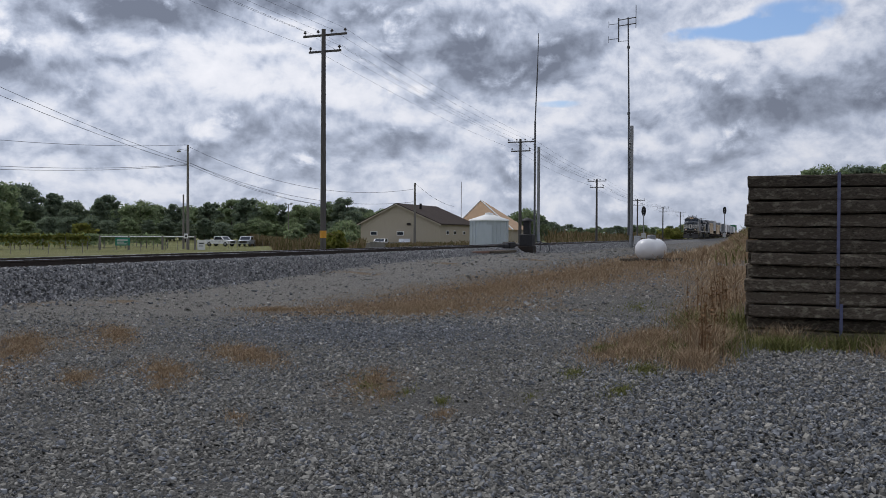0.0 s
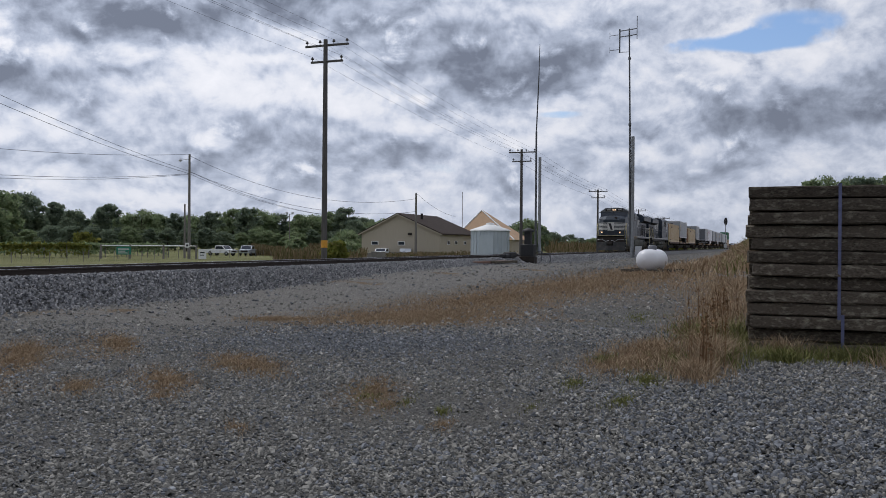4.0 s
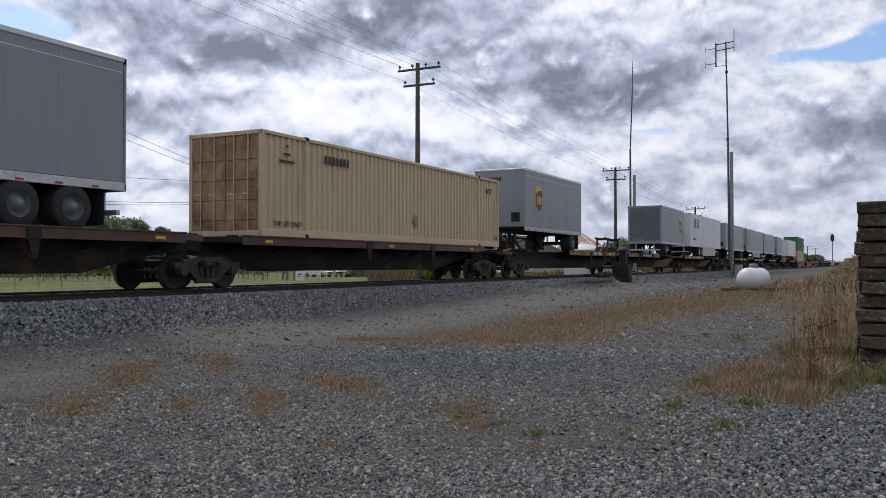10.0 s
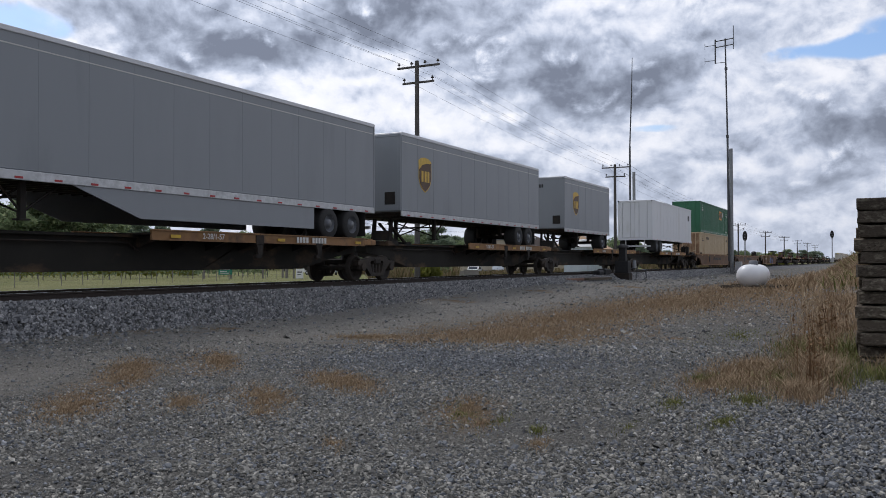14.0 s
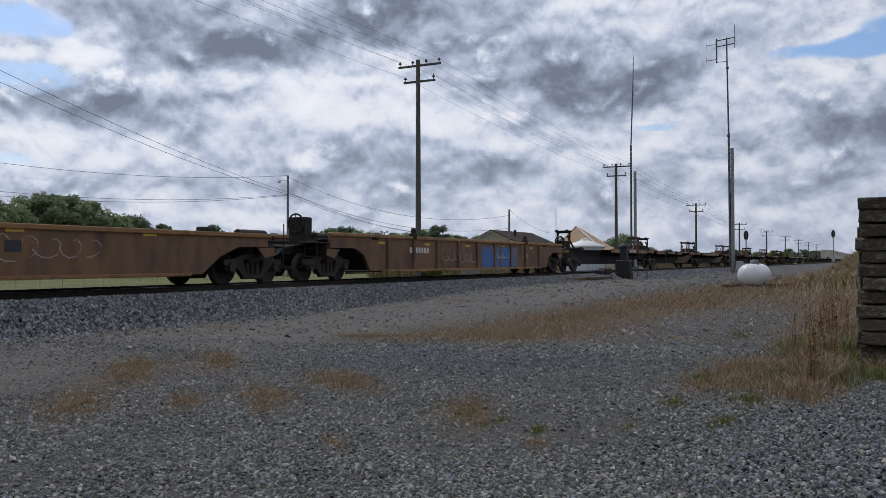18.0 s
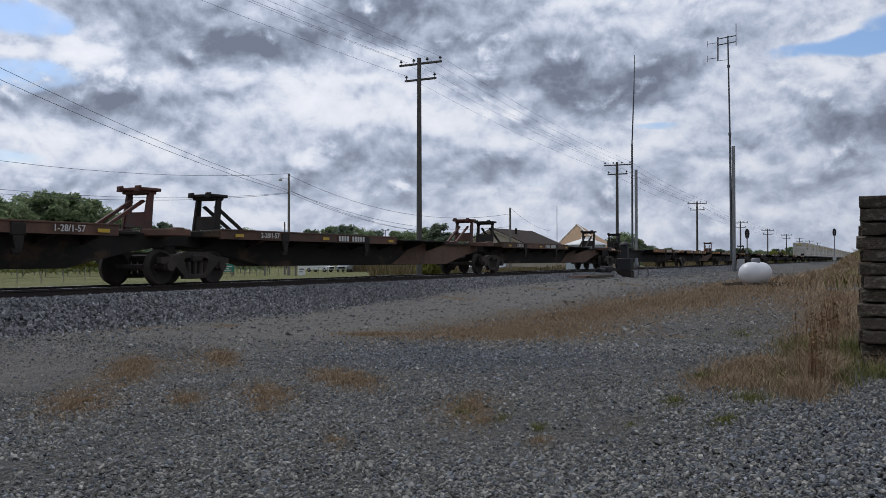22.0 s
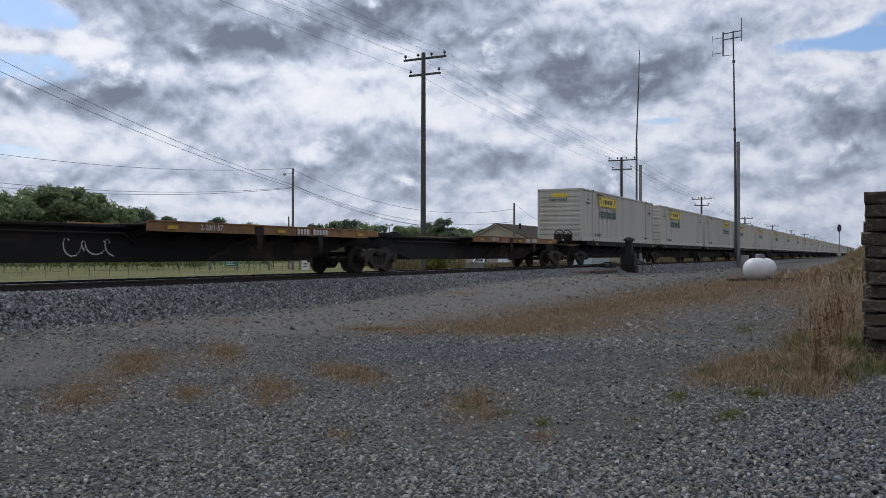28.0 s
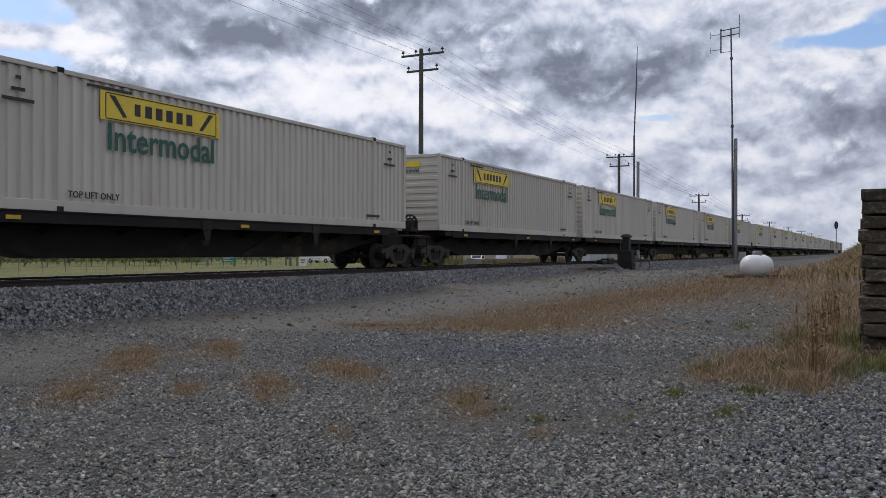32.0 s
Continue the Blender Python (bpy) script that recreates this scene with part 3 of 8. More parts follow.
def wheelset(parent, x, r, gauge=0.755):
    key = round(r, 3)
    if key not in WHEEL:
        ax = Form().rod((0, -gauge - 0.35, 0), (0, gauge + 0.35, 0), 0.075, n=10)
        for s in (-1, 1):
            y = s * gauge
            prof = [(0.09, y - s * 0.09), (r * 0.55, y + s * 0.0), (r * 0.8, y + s * 0.02), (r * 0.85, y + s * 0.065), (r * 0.99, y + s * 0.07), (r, y - s * 0.03), (r + 0.028, y - s * 0.045), (r + 0.025, y - s * 0.075), (r * 0.82, y - s * 0.075), (r * 0.78, y - s * 0.03), (0.1, y - s * 0.13)]
            ax.turned(prof if s > 0 else prof[::-1], axis="y", n=22)
            for k in range(2):  # web holes
                a = math.pi * k + 0.4
                ax.turned([(0.035, y + s * 0.032), (0.001, y + s * 0.034)], (r * 0.5 * math.sin(a), 0, r * 0.5 * math.cos(a)), "y", 8)
        WHEEL[key] = ax.mesh("wheelset")
        WHEEL[key].materials.append(TRUCK_STEEL)
    return part("wheelset", WHEEL[key], None, parent, at=pose(x, 0, r))


def truck_meshes():
    sides = []
    for s in (-1, 1):
        f = Form()
        y0, y1 = s * 1.02 - 0.075, s * 1.02 + 0.075
        f.prism([(-1.16, 0.52), (-1.16, 0.66), (-0.8, 0.68), (-0.42, 0.80), (0.42, 0.80), (0.8, 0.68), (1.16, 0.66), (1.16, 0.52), (0.74, 0.50), (0.42, 0.60), (0.36, 0.66), (-0.36, 0.66), (-0.42, 0.60), (-0.74, 0.50)], y0, y1)
        f.prism([(-0.74, 0.50), (-0.42, 0.60), (-0.30, 0.30), (-0.22, 0.20), (-0.40, 0.20)], y0, y1)
        f.prism([(0.74, 0.50), (0.40, 0.20), (0.22, 0.20), (0.30, 0.30), (0.42, 0.60)], y0, y1)
        f.box(-0.40, 0.40, y0, y1, 0.14, 0.26, 0.02)
        for c in (-0.89, 0.89):
            f.rod((c, s * 0.92, 0.46), (c, s * 1.16, 0.46), 0.13, n=12)
            f.box(c - 0.15, c + 0.15, y0 + 0.01, y1 - 0.01, 0.36, 0.62, 0.03)
        for c in (-0.2, 0.0, 0.2):
            f.rod((c, s * 1.02, 0.26), (c, s * 1.02, 0.56), 0.07, n=8)
        sides.append(f.mesh("side_frame"))
    b = Form().box(-0.2, 0.2, -1.15, 1.15, 0.55, 0.74, 0.04)
    b.box(-0.45, -0.35, -1.0, 1.0, 0.4, 0.5, 0.02).box(0.35, 0.45, -1.0, 1.0, 0.4, 0.5, 0.02)
    b.rod((0, 0, 0.7), (0, 0, 0.92), 0.28, n=14)
    bol = b.mesh("bolster")
    for side in sides:
        side.materials.append(TRUCK_STEEL)
    bol.materials.append(STEEL_DARK)
    return sides, bol


SIDE_FRAMES, BOLSTER = truck_meshes()


def rail_truck(car, x):
    tr = part("truck", BOLSTER, None, car, at=pose(x, 0, 0))
    for side in SIDE_FRAMES:
        part("side_frame", side, None, tr)
    for c in (-0.89, 0.89):
        wheelset(tr, c, 0.419)
    return tr


def brake_wheel(f, x, y, z, axis="x", r=0.28):
    f.turned([(r - 0.02, -0.02), (r + 0.015, 0.0), (r - 0.02, 0.02), (r - 0.045, 0.0), (r - 0.02, -0.02)], (x, y, z), axis, 16)
    for k in range(4):
        a = k * math.pi / 4
        d = (0, math.cos(a) * r, math.sin(a) * r) if axis == "x" else (math.cos(a) * r, 0, math.sin(a) * r)
        f.rod((x - d[0], y - d[1], z - d[2]), (x + d[0], y + d[1], z + d[2]), 0.014, n=5)


# ---- spine cars ----
def scribble(car, x0, x1, z0, z1, y, seed, material, strokes=7):
    """Sprayed strokes on a car's side."""
    rng = random.Random(seed)
    for i in range(strokes):
        cx = x0 + (x1 - x0) * (i + 0.5) / strokes
        w, h = (x1 - x0) / strokes * rng.uniform(0.4, 0.6), (z1 - z0) * rng.uniform(0.3, 0.5)
        a0, turns = rng.uniform(0, 6), rng.uniform(0.5, 1.1)
        pts = [(cx + w * math.cos(a0 + turns * 6.28 * k / 9) + 0.03 * k, (z0 + z1) / 2 + h * math.sin(a0 + turns * 6.28 * k / 9)) for k in range(10)]
        f = Form()
        r = 0.02
        for (p, q), (p2, q2) in zip(pts, pts[1:]):
            f.prism([(p - r, q), (p, q + r), (p2 + r, q2), (p2, q2 - r)], y - 0.004, y)
        part("graffiti_stroke", f, material, car)


def hitch(car, x, way, red=False, up=True):
    """Trailer hitch that stands on the centre sill; way: +1 leans its strut to the rear."""
    mat = RED_HITCH if red else STEEL_DARK
    f = Form().box(x - 0.30, x + 0.30, -0.44, 0.44, 2.27, 2.35, 0.02)
    f.box(x - 0.22, x + 0.22, -0.36, 0.36, 2.20, 2.28, 0.02)
    for s in (-1, 1):  # ears at the plate's ends
        f.prism([(x - 0.38, 2.25), (x - 0.24, 2.25), (x - 0.28, 2.40), (x - 0.37, 2.38)], s * 0.30 - 0.06, s * 0.30 + 0.06)
    h = part("hitch", f, mat, car)
    for s in (-1, 1):
        f = Form().prism([(x - 0.24, 1.24), (x + 0.02, 1.24), (x + 0.10, 2.22), (x - 0.06, 2.22)], s * 0.35 - 0.035, s * 0.35 + 0.035)
        f.box(x - 0.26, x + 0.06, s * 0.35 - 0.08, s * 0.35 + 0.08, 1.24, 1.36, 0.02)
        part("hitch_leg", f, mat, h)
    f = Form().prism([(x - 0.18, 1.40), (x - 0.10, 1.40), (x - 0.04, 1.76), (x - 0.12, 1.76)], -0.33, 0.33)
    part("hitch_panel", f, mat, h)
    for s in (-1, 1):
        f = Form().prism([(x + way * 0.02, 2.02), (x + way * 0.10, 2.06), (x + way * 1.42, 1.30), (x + way * 1.30, 1.28)], s * 0.2 - 0.035, s * 0.2 + 0.035)
        part("hitch_strut", f, mat, h)
    f = Form().box(min(x + way * 1.2, x + way * 1.6), max(x + way * 1.2, x + way * 1.6), -0.3, 0.3, 1.25, 1.38, 0.03)
    part("strut_foot", f, mat, h)
    return h


RED_HITCH = surface("red_brown_hitch_paint", (0.12, 0.035, 0.022), 0.7, second=(0.05, 0.025, 0.02), grain=6, dirt=(0.05, 0.035, 0.03), dirt_amount=0.5)
SPINE_DARK = surface("black_spine_paint", (0.011, 0.011, 0.012), 0.7, second=(0.018, 0.016, 0.015), grain=2.5, coarse=0.5, gloss=0.2, dirt=(0.04, 0.03, 0.024), dirt_amount=0.3, bump=0.1, streak=(0.5, 1, 1), vary=0.15)
GUSSET_BROWN = surface("dusty_brown_panel", (0.15, 0.085, 0.05), 0.75, second=(0.085, 0.05, 0.032), grain=3, dirt=(0.05, 0.036, 0.026), dirt_amount=0.4)
SPINE_OLIVE = surface("olive_brown_spine_paint", (0.026, 0.024, 0.019), 0.75, second=(0.016, 0.015, 0.014), grain=2.5, gloss=0.2, dirt=(0.12, 0.075, 0.045), dirt_amount=0.4, streak=(0.5, 1, 1))


def spine_unit(length, s, sill, body, hitches, first, last, words="", wide=True, twin=False):
    """One platform of an articulated spine car, its origin over the front truck. hitches: x along the unit and lean."""
    car = thing("spine_car", SPINE_LABEL[sill.name], "railway car", "spine car platforms of the train")
    rail_truck(car, 0.0 if not first else 0.0)
    if last:
        rail_truck(car, length)
    a, e = 0.35, length - 0.35
    prof = [(a, 0.95), (a + 1.1, 0.80), (a + 3.0, 0.42), (e - 3.0, 0.42), (e - 1.1, 0.80), (e, 0.95), (e, 1.25), (a, 1.25)]
    f = Form().prism(prof, -0.46, 0.46)
    f.box(a + 1.0, e - 1.0, -0.62, 0.62, 1.20, 1.27, 0.01)
    part("centre_sill", f, body, car)
    # trailer wheel decks with their edge sills
    early = wide and twin and not first
    w0, w1 = (1.0, length - 1.0) if not wide else (length * 0.40, length - 1.1) if not twin else (6.7, 15.5) if first else (0.6, 9.4)
    d1 = 13.4 if early else w1
    f = Form().box(w0, d1, -1.30, 1.30, 1.26, 1.31, 0.01)
    for k in range(8):
        x = w0 + 0.3 + (d1 - w0 - 0.6) * k / 7
        f.prism([(-1.28, 1.26), (-0.4, 1.26), (-0.4, 0.9), (-1.2, 1.16)], x - 0.05, x + 0.05, "x")
        f.prism([(1.28, 1.26), (0.4, 1.26), (0.4, 0.9), (1.2, 1.16)], x - 0.05, x + 0.05, "x")
    part("deck", f, body, car)
    for s_ in (-1, 1):
        n = 3
        cuts = (0.0, 0.3, 0.78, 1.0) if early else (0.0, 0.42, 0.72, 1.0)
        for k in range(n):
            x0 = w0 + (w1 - w0) * cuts[k]
            x1 = w0 + (w1 - w0) * cuts[k + 1] - 0.02
            y = s_ * 1.32
            f = Form().prism([(x0, 1.13), (x0, 1.37), (x1, 1.37), (x1, 1.13)], min(y, y - s_ * 0.06), max(y, y - s_ * 0.06))
            f.box(x0, x1, min(y, y + s_ * 0.03), max(y, y + s_ * 0.03), 1.35, 1.385, 0.005)
            f.box(x0 + 0.02, x1 - 0.02, min(y, y + s_ * 0.012), max(y, y + s_ * 0.012), 1.13, 1.165)
            dark = words and k == 1
            part("side_sill", f, body if dark else sill, car)
        for k in range(1, n):
            x = w0 + (w1 - w0) * cuts[k] - 0.01
            f = Form().box(x - 0.17, x + 0.17, min(y + s_ * 0.035, y - s_ * 0.02), max(y + s_ * 0.035, y - s_ * 0.02), 1.08, 1.34, 0.02)
            f.prism([(x - 0.13, 1.10), (x + 0.13, 1.10), (x + 0.10, 0.82), (x - 0.06, 0.82)], min(y + s_ * 0.02, y - s_ * 0.06), max(y + s_ * 0.02, y - s_ * 0.06))
            f.box(x - 0.10, x + 0.10, min(y, y - s_ * 0.12), max(y, y - s_ * 0.12), 0.72, 0.84, 0.02)
            part("sill_bracket", f, STEEL_DARK, car)
    # tapered gusset panels towards the trucks
    for s_ in (-1, 1):
        y = s_ * 0.475
        lo_, hi_ = min(y, y + s_ * 0.02), max(y, y + s_ * 0.02)
        part("gusset_panel", Form().prism([(e - 7.3, 0.44), (e - 3.0, 0.43), (e - 1.1, 0.81), (e, 0.96), (e, 1.20), (e - 5.6, 1.20)], lo_, hi_), GUSSET_BROWN if early else SPINE_OLIVE, car)
        f = Form().rod((a + 1.6, s_ * 0.56, 1.08), (length * 0.40, s_ * 0.56, 1.08), 0.022, n=5).rod((length * 0.40, s_ * 0.56, 1.08), (length * 0.40 + 0.35, s_ * 0.56, 0.86), 0.022, n=5)
        part("brake_pipe", f, STEEL_DARK, car)
    if sill is BROWN_CAR and w0 > 2:
        part("deck_plate", Form().box(1.4, w0 - 0.1, -0.85, 0.85, 1.262, 1.30, 0.01), RED_HITCH, car)
    if 740 < s < 750:
        scribble(car, 5.2, 6.6, 0.55, 0.95, -0.462, 8, WHITE_PAINT, 4)
    # container pedestals
    for x in (0.75, length - 0.75):
        for s_ in (-1, 1):
            f = Form().box(x - 0.35, x + 0.35, min(s_ * 0.4, s_ * 1.3), max(s_ * 0.4, s_ * 1.3), 1.17, 1.34, 0.02)
            f.box(x - 0.14, x + 0.14, s_ * 1.2 - 0.1, s_ * 1.2 + 0.1, 1.33, 1.375, 0.01)
            part("pedestal", f, sill if x > 2 else body, car)
    for x, way, red in hitches:
        hitch(car, x, way, red)
    for flag, x, way in ((first, -1.0, -1), (last, length + 1.0, 1)):
        if flag:
            f = Form().prism([(x, 0.72), (x - way * 1.5, 0.62), (x - way * 1.5, 1.24), (x, 1.18)], -0.7, 0.7)
            f.box(min(x, x + way * 0.9), max(x, x + way * 0.9), -0.12, 0.12, 0.72, 0.98, 0.03)
            f.box(x + way * 0.65, x + way * 0.65 + 0.25, -0.17, 0.17, 0.70, 1.02, 0.04)
            part("end_platform", f, body, car)
            f = Form()
            for y in (-1.25, -0.85):
                f.rod((x, y, 0.45), (x, y, 1.3), 0.016, n=5)
            for z in (0.5, 0.78, 1.06):
                f.rod((x, -1.25, z), (x, -0.85, z), 0.014, n=5)
            part("step_ladder", f, STEEL_DARK, car)
            part("end_step", Form().box(min(x - way * 0.2, x + way * 0.5), max(x - way * 0.2, x + way * 0.5), -1.3, 1.3, 1.10, 1.16, 0.01), STEEL_DARK, car)
            part("step_edge", Form().box(min(x + way * 0.5, x + way * 0.53), max(x + way * 0.5, x + way * 0.53), -1.3, -0.6, 1.06, 1.18, 0.005), OCHRE, car)
            xb = x + way * 0.25
            f = Form().rod((xb, -0.75, 1.15), (xb, -0.75, 1.8), 0.03, n=6)
            f.box(xb - 0.14, xb + 0.14, -0.95, -0.55, 1.3, 1.72, 0.02)
            brake_wheel(f, xb + way * 0.16, -0.75, 1.66)
            part("brake_wheel", f, STEEL_DARK, car)
    if words:
        lettering("lettering", words, 0.2, WHITE_PAINT, car, w0 + (w1 - w0) * 0.54, -1.357, 1.25, 0, 0.84)
    elif wide:
        at_words, at_bars = (0.85, 0.48) if first else (0.22, 0.60)
        lettering("lettering", "1-28/1-57" if first else "2-28/1-57", 0.2, WHITE_PAINT, car, w0 + (w1 - w0) * at_words, -1.357, 1.25)
        for i in range(10):
            q = w0 + (w1 - w0) * at_bars + i * 0.15
            if i != 4:
                part("number_bar", NUMBER_BAR, None, car, at=pose(q, -1.357, 1.25))
    for k in (0.06, 0.93) if words else (0.06, 0.5, 0.93):
        part("reflector", Form().box(w0 + (w1 - w0) * k, w0 + (w1 - w0) * k + 0.32, -1.362, -1.352, 1.19, 1.27), YELLOW_MARK, car)
    MOVING.append((car, s, 0.0))
    return car


NUMBER_BAR = Form().box(-0.05, 0.05, -0.005, 0.005, -0.08, 0.08).mesh("number_bar")
NUMBER_BAR.materials.append(WHITE_PAINT)
SPINE_LABEL = {
    "ochre_paint": "flat articulated spine car with ochre side sills",
    "brown_car_paint": "flat articulated spine car with rusty brown sills",
    "black_spine_paint": "flat articulated spine car, dull black and dirty",
    "olive_brown_spine_paint": "flat articulated spine car, olive brown and dusty",
}

# Articulated cars: place of the first truck, length of a platform, platforms, sill, body, words, wide decks.
SPINES = [
    (246.7, 16.9, 3, BROWN_CAR, SPINE_DARK, "", False),
    (301.4, 18.25, 3, OCHRE, SPINE_DARK, "TWIN 28' ALL PURPOSE SPINE CAR", True),
    (360.2, 17.0, 5, OCHRE, SPINE_OLIVE, "", True),
    (520.5, 18.2, 3, OCHRE, SPINE_DARK, "TWIN 28' ALL PURPOSE SPINE CAR", True),
    (578.7, 18.1, 3, BROWN_CAR, SPINE_OLIVE, "", True),
    (636.8, 18.0, 3, OCHRE, SPINE_DARK, "", True),
    (694.8, 17.2, 5, BROWN_CAR, SPINE_DARK, "", True),
    (784.9, 17.15, 5, SPINE_DARK, SPINE_DARK, "", False),
    (873.4, 17.25, 5, SPINE_DARK, SPINE_DARK, "", False),
    (963.3, 17.25, 5, SPINE_DARK, SPINE_DARK, "", False),
    (1053.2, 17.25, 5, SPINE_DARK, SPINE_DARK, "", False),
    (1143.1, 17.25, 5, SPINE_DARK, SPINE_DARK, "", False),
]
# Raised hitches: place, lean of the strut, red or not.
HITCHES = [
    (264.6, 1, 0), (302.5, 1, 0), (318.5, -1, 1), (321.0, 1, 0), (337.0, -1, 0), (356.1, -1, 0), (360.9, 1, 0), (378.3, 1, 0), (396.4, 1, 0), (413.8, 1, 0), (446.0, -1, 0),
    (521.9, 1, 0), (537.4, -1, 1), (540.2, 1, 0), (556.1, -1, 1), (558.7, 1, 0), (575.0, -1, 1), (580.0, 1, 0), (596.0, -1, 1), (598.4, 1, 0), (614.3, -1, 1), (616.5, 1, 0),
    (632.0, -1, 0), (637.7, 1, 0), (672.8, -1, 1), (691.3, -1, 1), (696.3, 1, 0), (745.3, -1, 0),
]


def build_spines():
    for s0, pitch, n, sill, body, words, wide in SPINES:
        for k in range(n):
            s = s0 + k * pitch
            hs = [(q - s, way, red) for q, way, red in HITCHES if s <= q < s + pitch]
            if s0 == 694.8 and k == 3:
                sill = OCHRE
            sl = sill if k % 2 == 0 or sill in (BROWN_CAR, SPINE_DARK) else sill
            spine_unit(pitch, s, sl, body, hs, k == 0, k == n - 1, words if k == (n - 1) // 2 else "", wide, n == 3)


build_spines()


# ---- well cars ----
def well_car(s, ribs, label, patch=False):
    car = thing("well_car", label, "railway car", "well cars of the train")
    span = 20.2
    for x in (0.0, span):
        rail_truck(car, x)
    for side in (-1, 1):
        y = side * 1.42
        lo, hi = min(y, y - side * 0.10), max(y, y - side * 0.10)
        if ribs:
            prof = [(-0.35, 1.02), (1.0, 1.02), (1.55, 0.80), (1.9, 0.30), (span - 1.9, 0.30), (span - 1.55, 0.80), (span - 1.0, 1.02), (span + 0.35, 1.02), (span + 0.35, 1.44), (-0.35, 1.44)]
        else:
            prof = [(-0.2, 1.0), (1.0, 0.98), (1.7, 0.72), (2.3, 0.30), (span - 2.3, 0.30), (span - 1.7, 0.72), (span - 1.0, 0.98), (span + 0.2, 1.0), (span + 0.2, 1.30), (-0.2, 1.30)]
        top = 1.44 if ribs else 1.30
        f = Form().prism(prof, lo, hi)
        panel = part("side_panel", f, WELL_PAINT, car)
        f = Form().box(-0.3, span + 0.3, min(y + side * 0.06, y - side * 0.16), max(y + side * 0.06, y - side * 0.16), top - 0.06, top + 0.05, 0.015)
        f.box(2.7, span - 2.7, min(y + side * 0.04, y - side * 0.3), max(y + side * 0.04, y - side * 0.3), 0.26, 0.34, 0.01)
        part("top_flange", f, OCHRE, panel)
        if ribs:
            for k in range(9):
                x = 3.0 + k * (span - 6.0) / 8
                f = Form().box(x - 0.07, x + 0.07, min(y, y + side * 0.075), max(y, y + side * 0.075), 0.34, top - 0.05, 0.012)
                part("rib", f, WELL_PAINT, panel)
        f = Form()
        for x in (2.4, 5.6, 9.0, 12.6, 16.0):
            yy = y + side * 0.012
            f.box(x, x + 0.4, min(yy, y), max(yy, y), 1.18, 1.26)
        part("reflector", f, YELLOW_MARK, panel)
    if patch:
        f = Form().box(10.6, 12.4, -1.432, -1.42, 0.36, 1.22).box(12.6, 14.4, -1.432, -1.42, 0.36, 1.22)
        part("graffiti_patch", f, BLUE_MARK, car, "blue spray-painted patch")
        f = Form()
        for k in range(7):
            f.box(4.5 + k * 0.21, 4.64 + k * 0.21, -1.43, -1.42, 0.90, 1.10)
        part("car_number_bar", f, WHITE_PAINT, car)
        lettering("lettering", "53", 0.3, WHITE_PAINT, car, 15.6, -1.424, 0.85)
        scribble(car, 6.75, 8.2, 0.6, 1.1, -1.421, 2, SCRIBBLE, 4)
        scribble(car, 8.5, 9.95, 0.5, 1.0, -1.421, 3, SCRIBBLE, 4)
        scribble(car, 12.1, 13.3, 0.7, 1.0, -1.436, 4, WHITE_PAINT, 3)
        for x in (4.775, 15.425):
            part("guide_post", Form().box(x - 0.13, x + 0.13, -1.52, -1.30, 1.40, 1.60, 0.03).box(x - 0.09, x + 0.09, -1.50, -1.34, 1.58, 1.78, 0.04), STEEL_DARK, car)
    else:
        f = Form()
        for k in range(9):
            f.box(8.6 + k * 0.5, 8.95 + k * 0.5, -1.43, -1.42, 0.80, 1.02)
        part("car_number_bar", f, DARK_MARK, car)
        if s > 470:
            scribble(car, 11.7, 14.7, 0.6, 1.15, -1.421, 5, SCRIBBLE, 6)
        part("round_emblem", Form().turned([(0.001, -1.436), (0.3, -1.434), (0.3, -1.42)], (6.4, 0, 0.86), "y", 20), DARK_MARK, car, "dark round emblem")
    f = Form().box(2.6, span - 2.6, -1.35, 1.35, 0.26, 0.30)
    for x in (4.0, 8.0, 12.2, 16.2):
        f.box(x - 0.15, x + 0.15, -1.35, 1.35, 0.30, 0.38, 0.02)
    part("well_floor", f, STEEL_DARK, car)
    for x, way in ((0.0, -1), (span, 1)):
        f = Form().box(x - 1.2, x + 1.2, -0.55, 0.55, 0.80, 1.12, 0.04)
        f.box(x - 1.1, x + 1.1, -1.4, 1.4, 1.14, 1.19, 0.01)
        f.prism([(x - way * 1.0, 1.19), (x - way * 2.2, 1.19), (x - way * 2.6, 0.34), (x - way * 2.4, 0.34)], -1.30, 1.30)
        f.box(min(x, x + way * 1.95), max(x, x + way * 1.95), -0.12, 0.12, 0.74, 0.98, 0.03)
        part("end_platform", f, STEEL_DARK, car)
        f = Form()
        for y in (-1.35, -0.9):
            f.rod((x + way * 0.95, y, 0.45), (x + way * 0.95, y, 1.35), 0.018, n=6)
        for z in (0.5, 0.75, 1.0):
            f.rod((x + way * 1.0, -1.38, z), (x + way * 1.0, -0.95, z), 0.014, n=5)
        part("ladder", f, STEEL_DARK, car)
        part("reservoir", Form().rod((x - 0.5, -0.95, 1.33), (x + 0.6, -0.95, 1.33), 0.14, n=10), STEEL_DARK, car)
        part("valve_box", Form().box(x + way * 0.3 - 0.22, x + way * 0.3 + 0.22, -1.38, -0.98, 0.82, 1.12, 0.03), STEEL_DARK, car)
        for k in range(3):
            part("brake_hose", Form().pipe([(x - way * 0.4, -1.3 + 0.2 * k, 1.22), (x + way * 0.6, -1.3 + 0.25 * k, 1.28), (x + way * 1.4, -0.5 + 0.1 * k, 1.0), (x + way * 1.7, -0.3, 0.7)], 0.028), RUBBER, car)
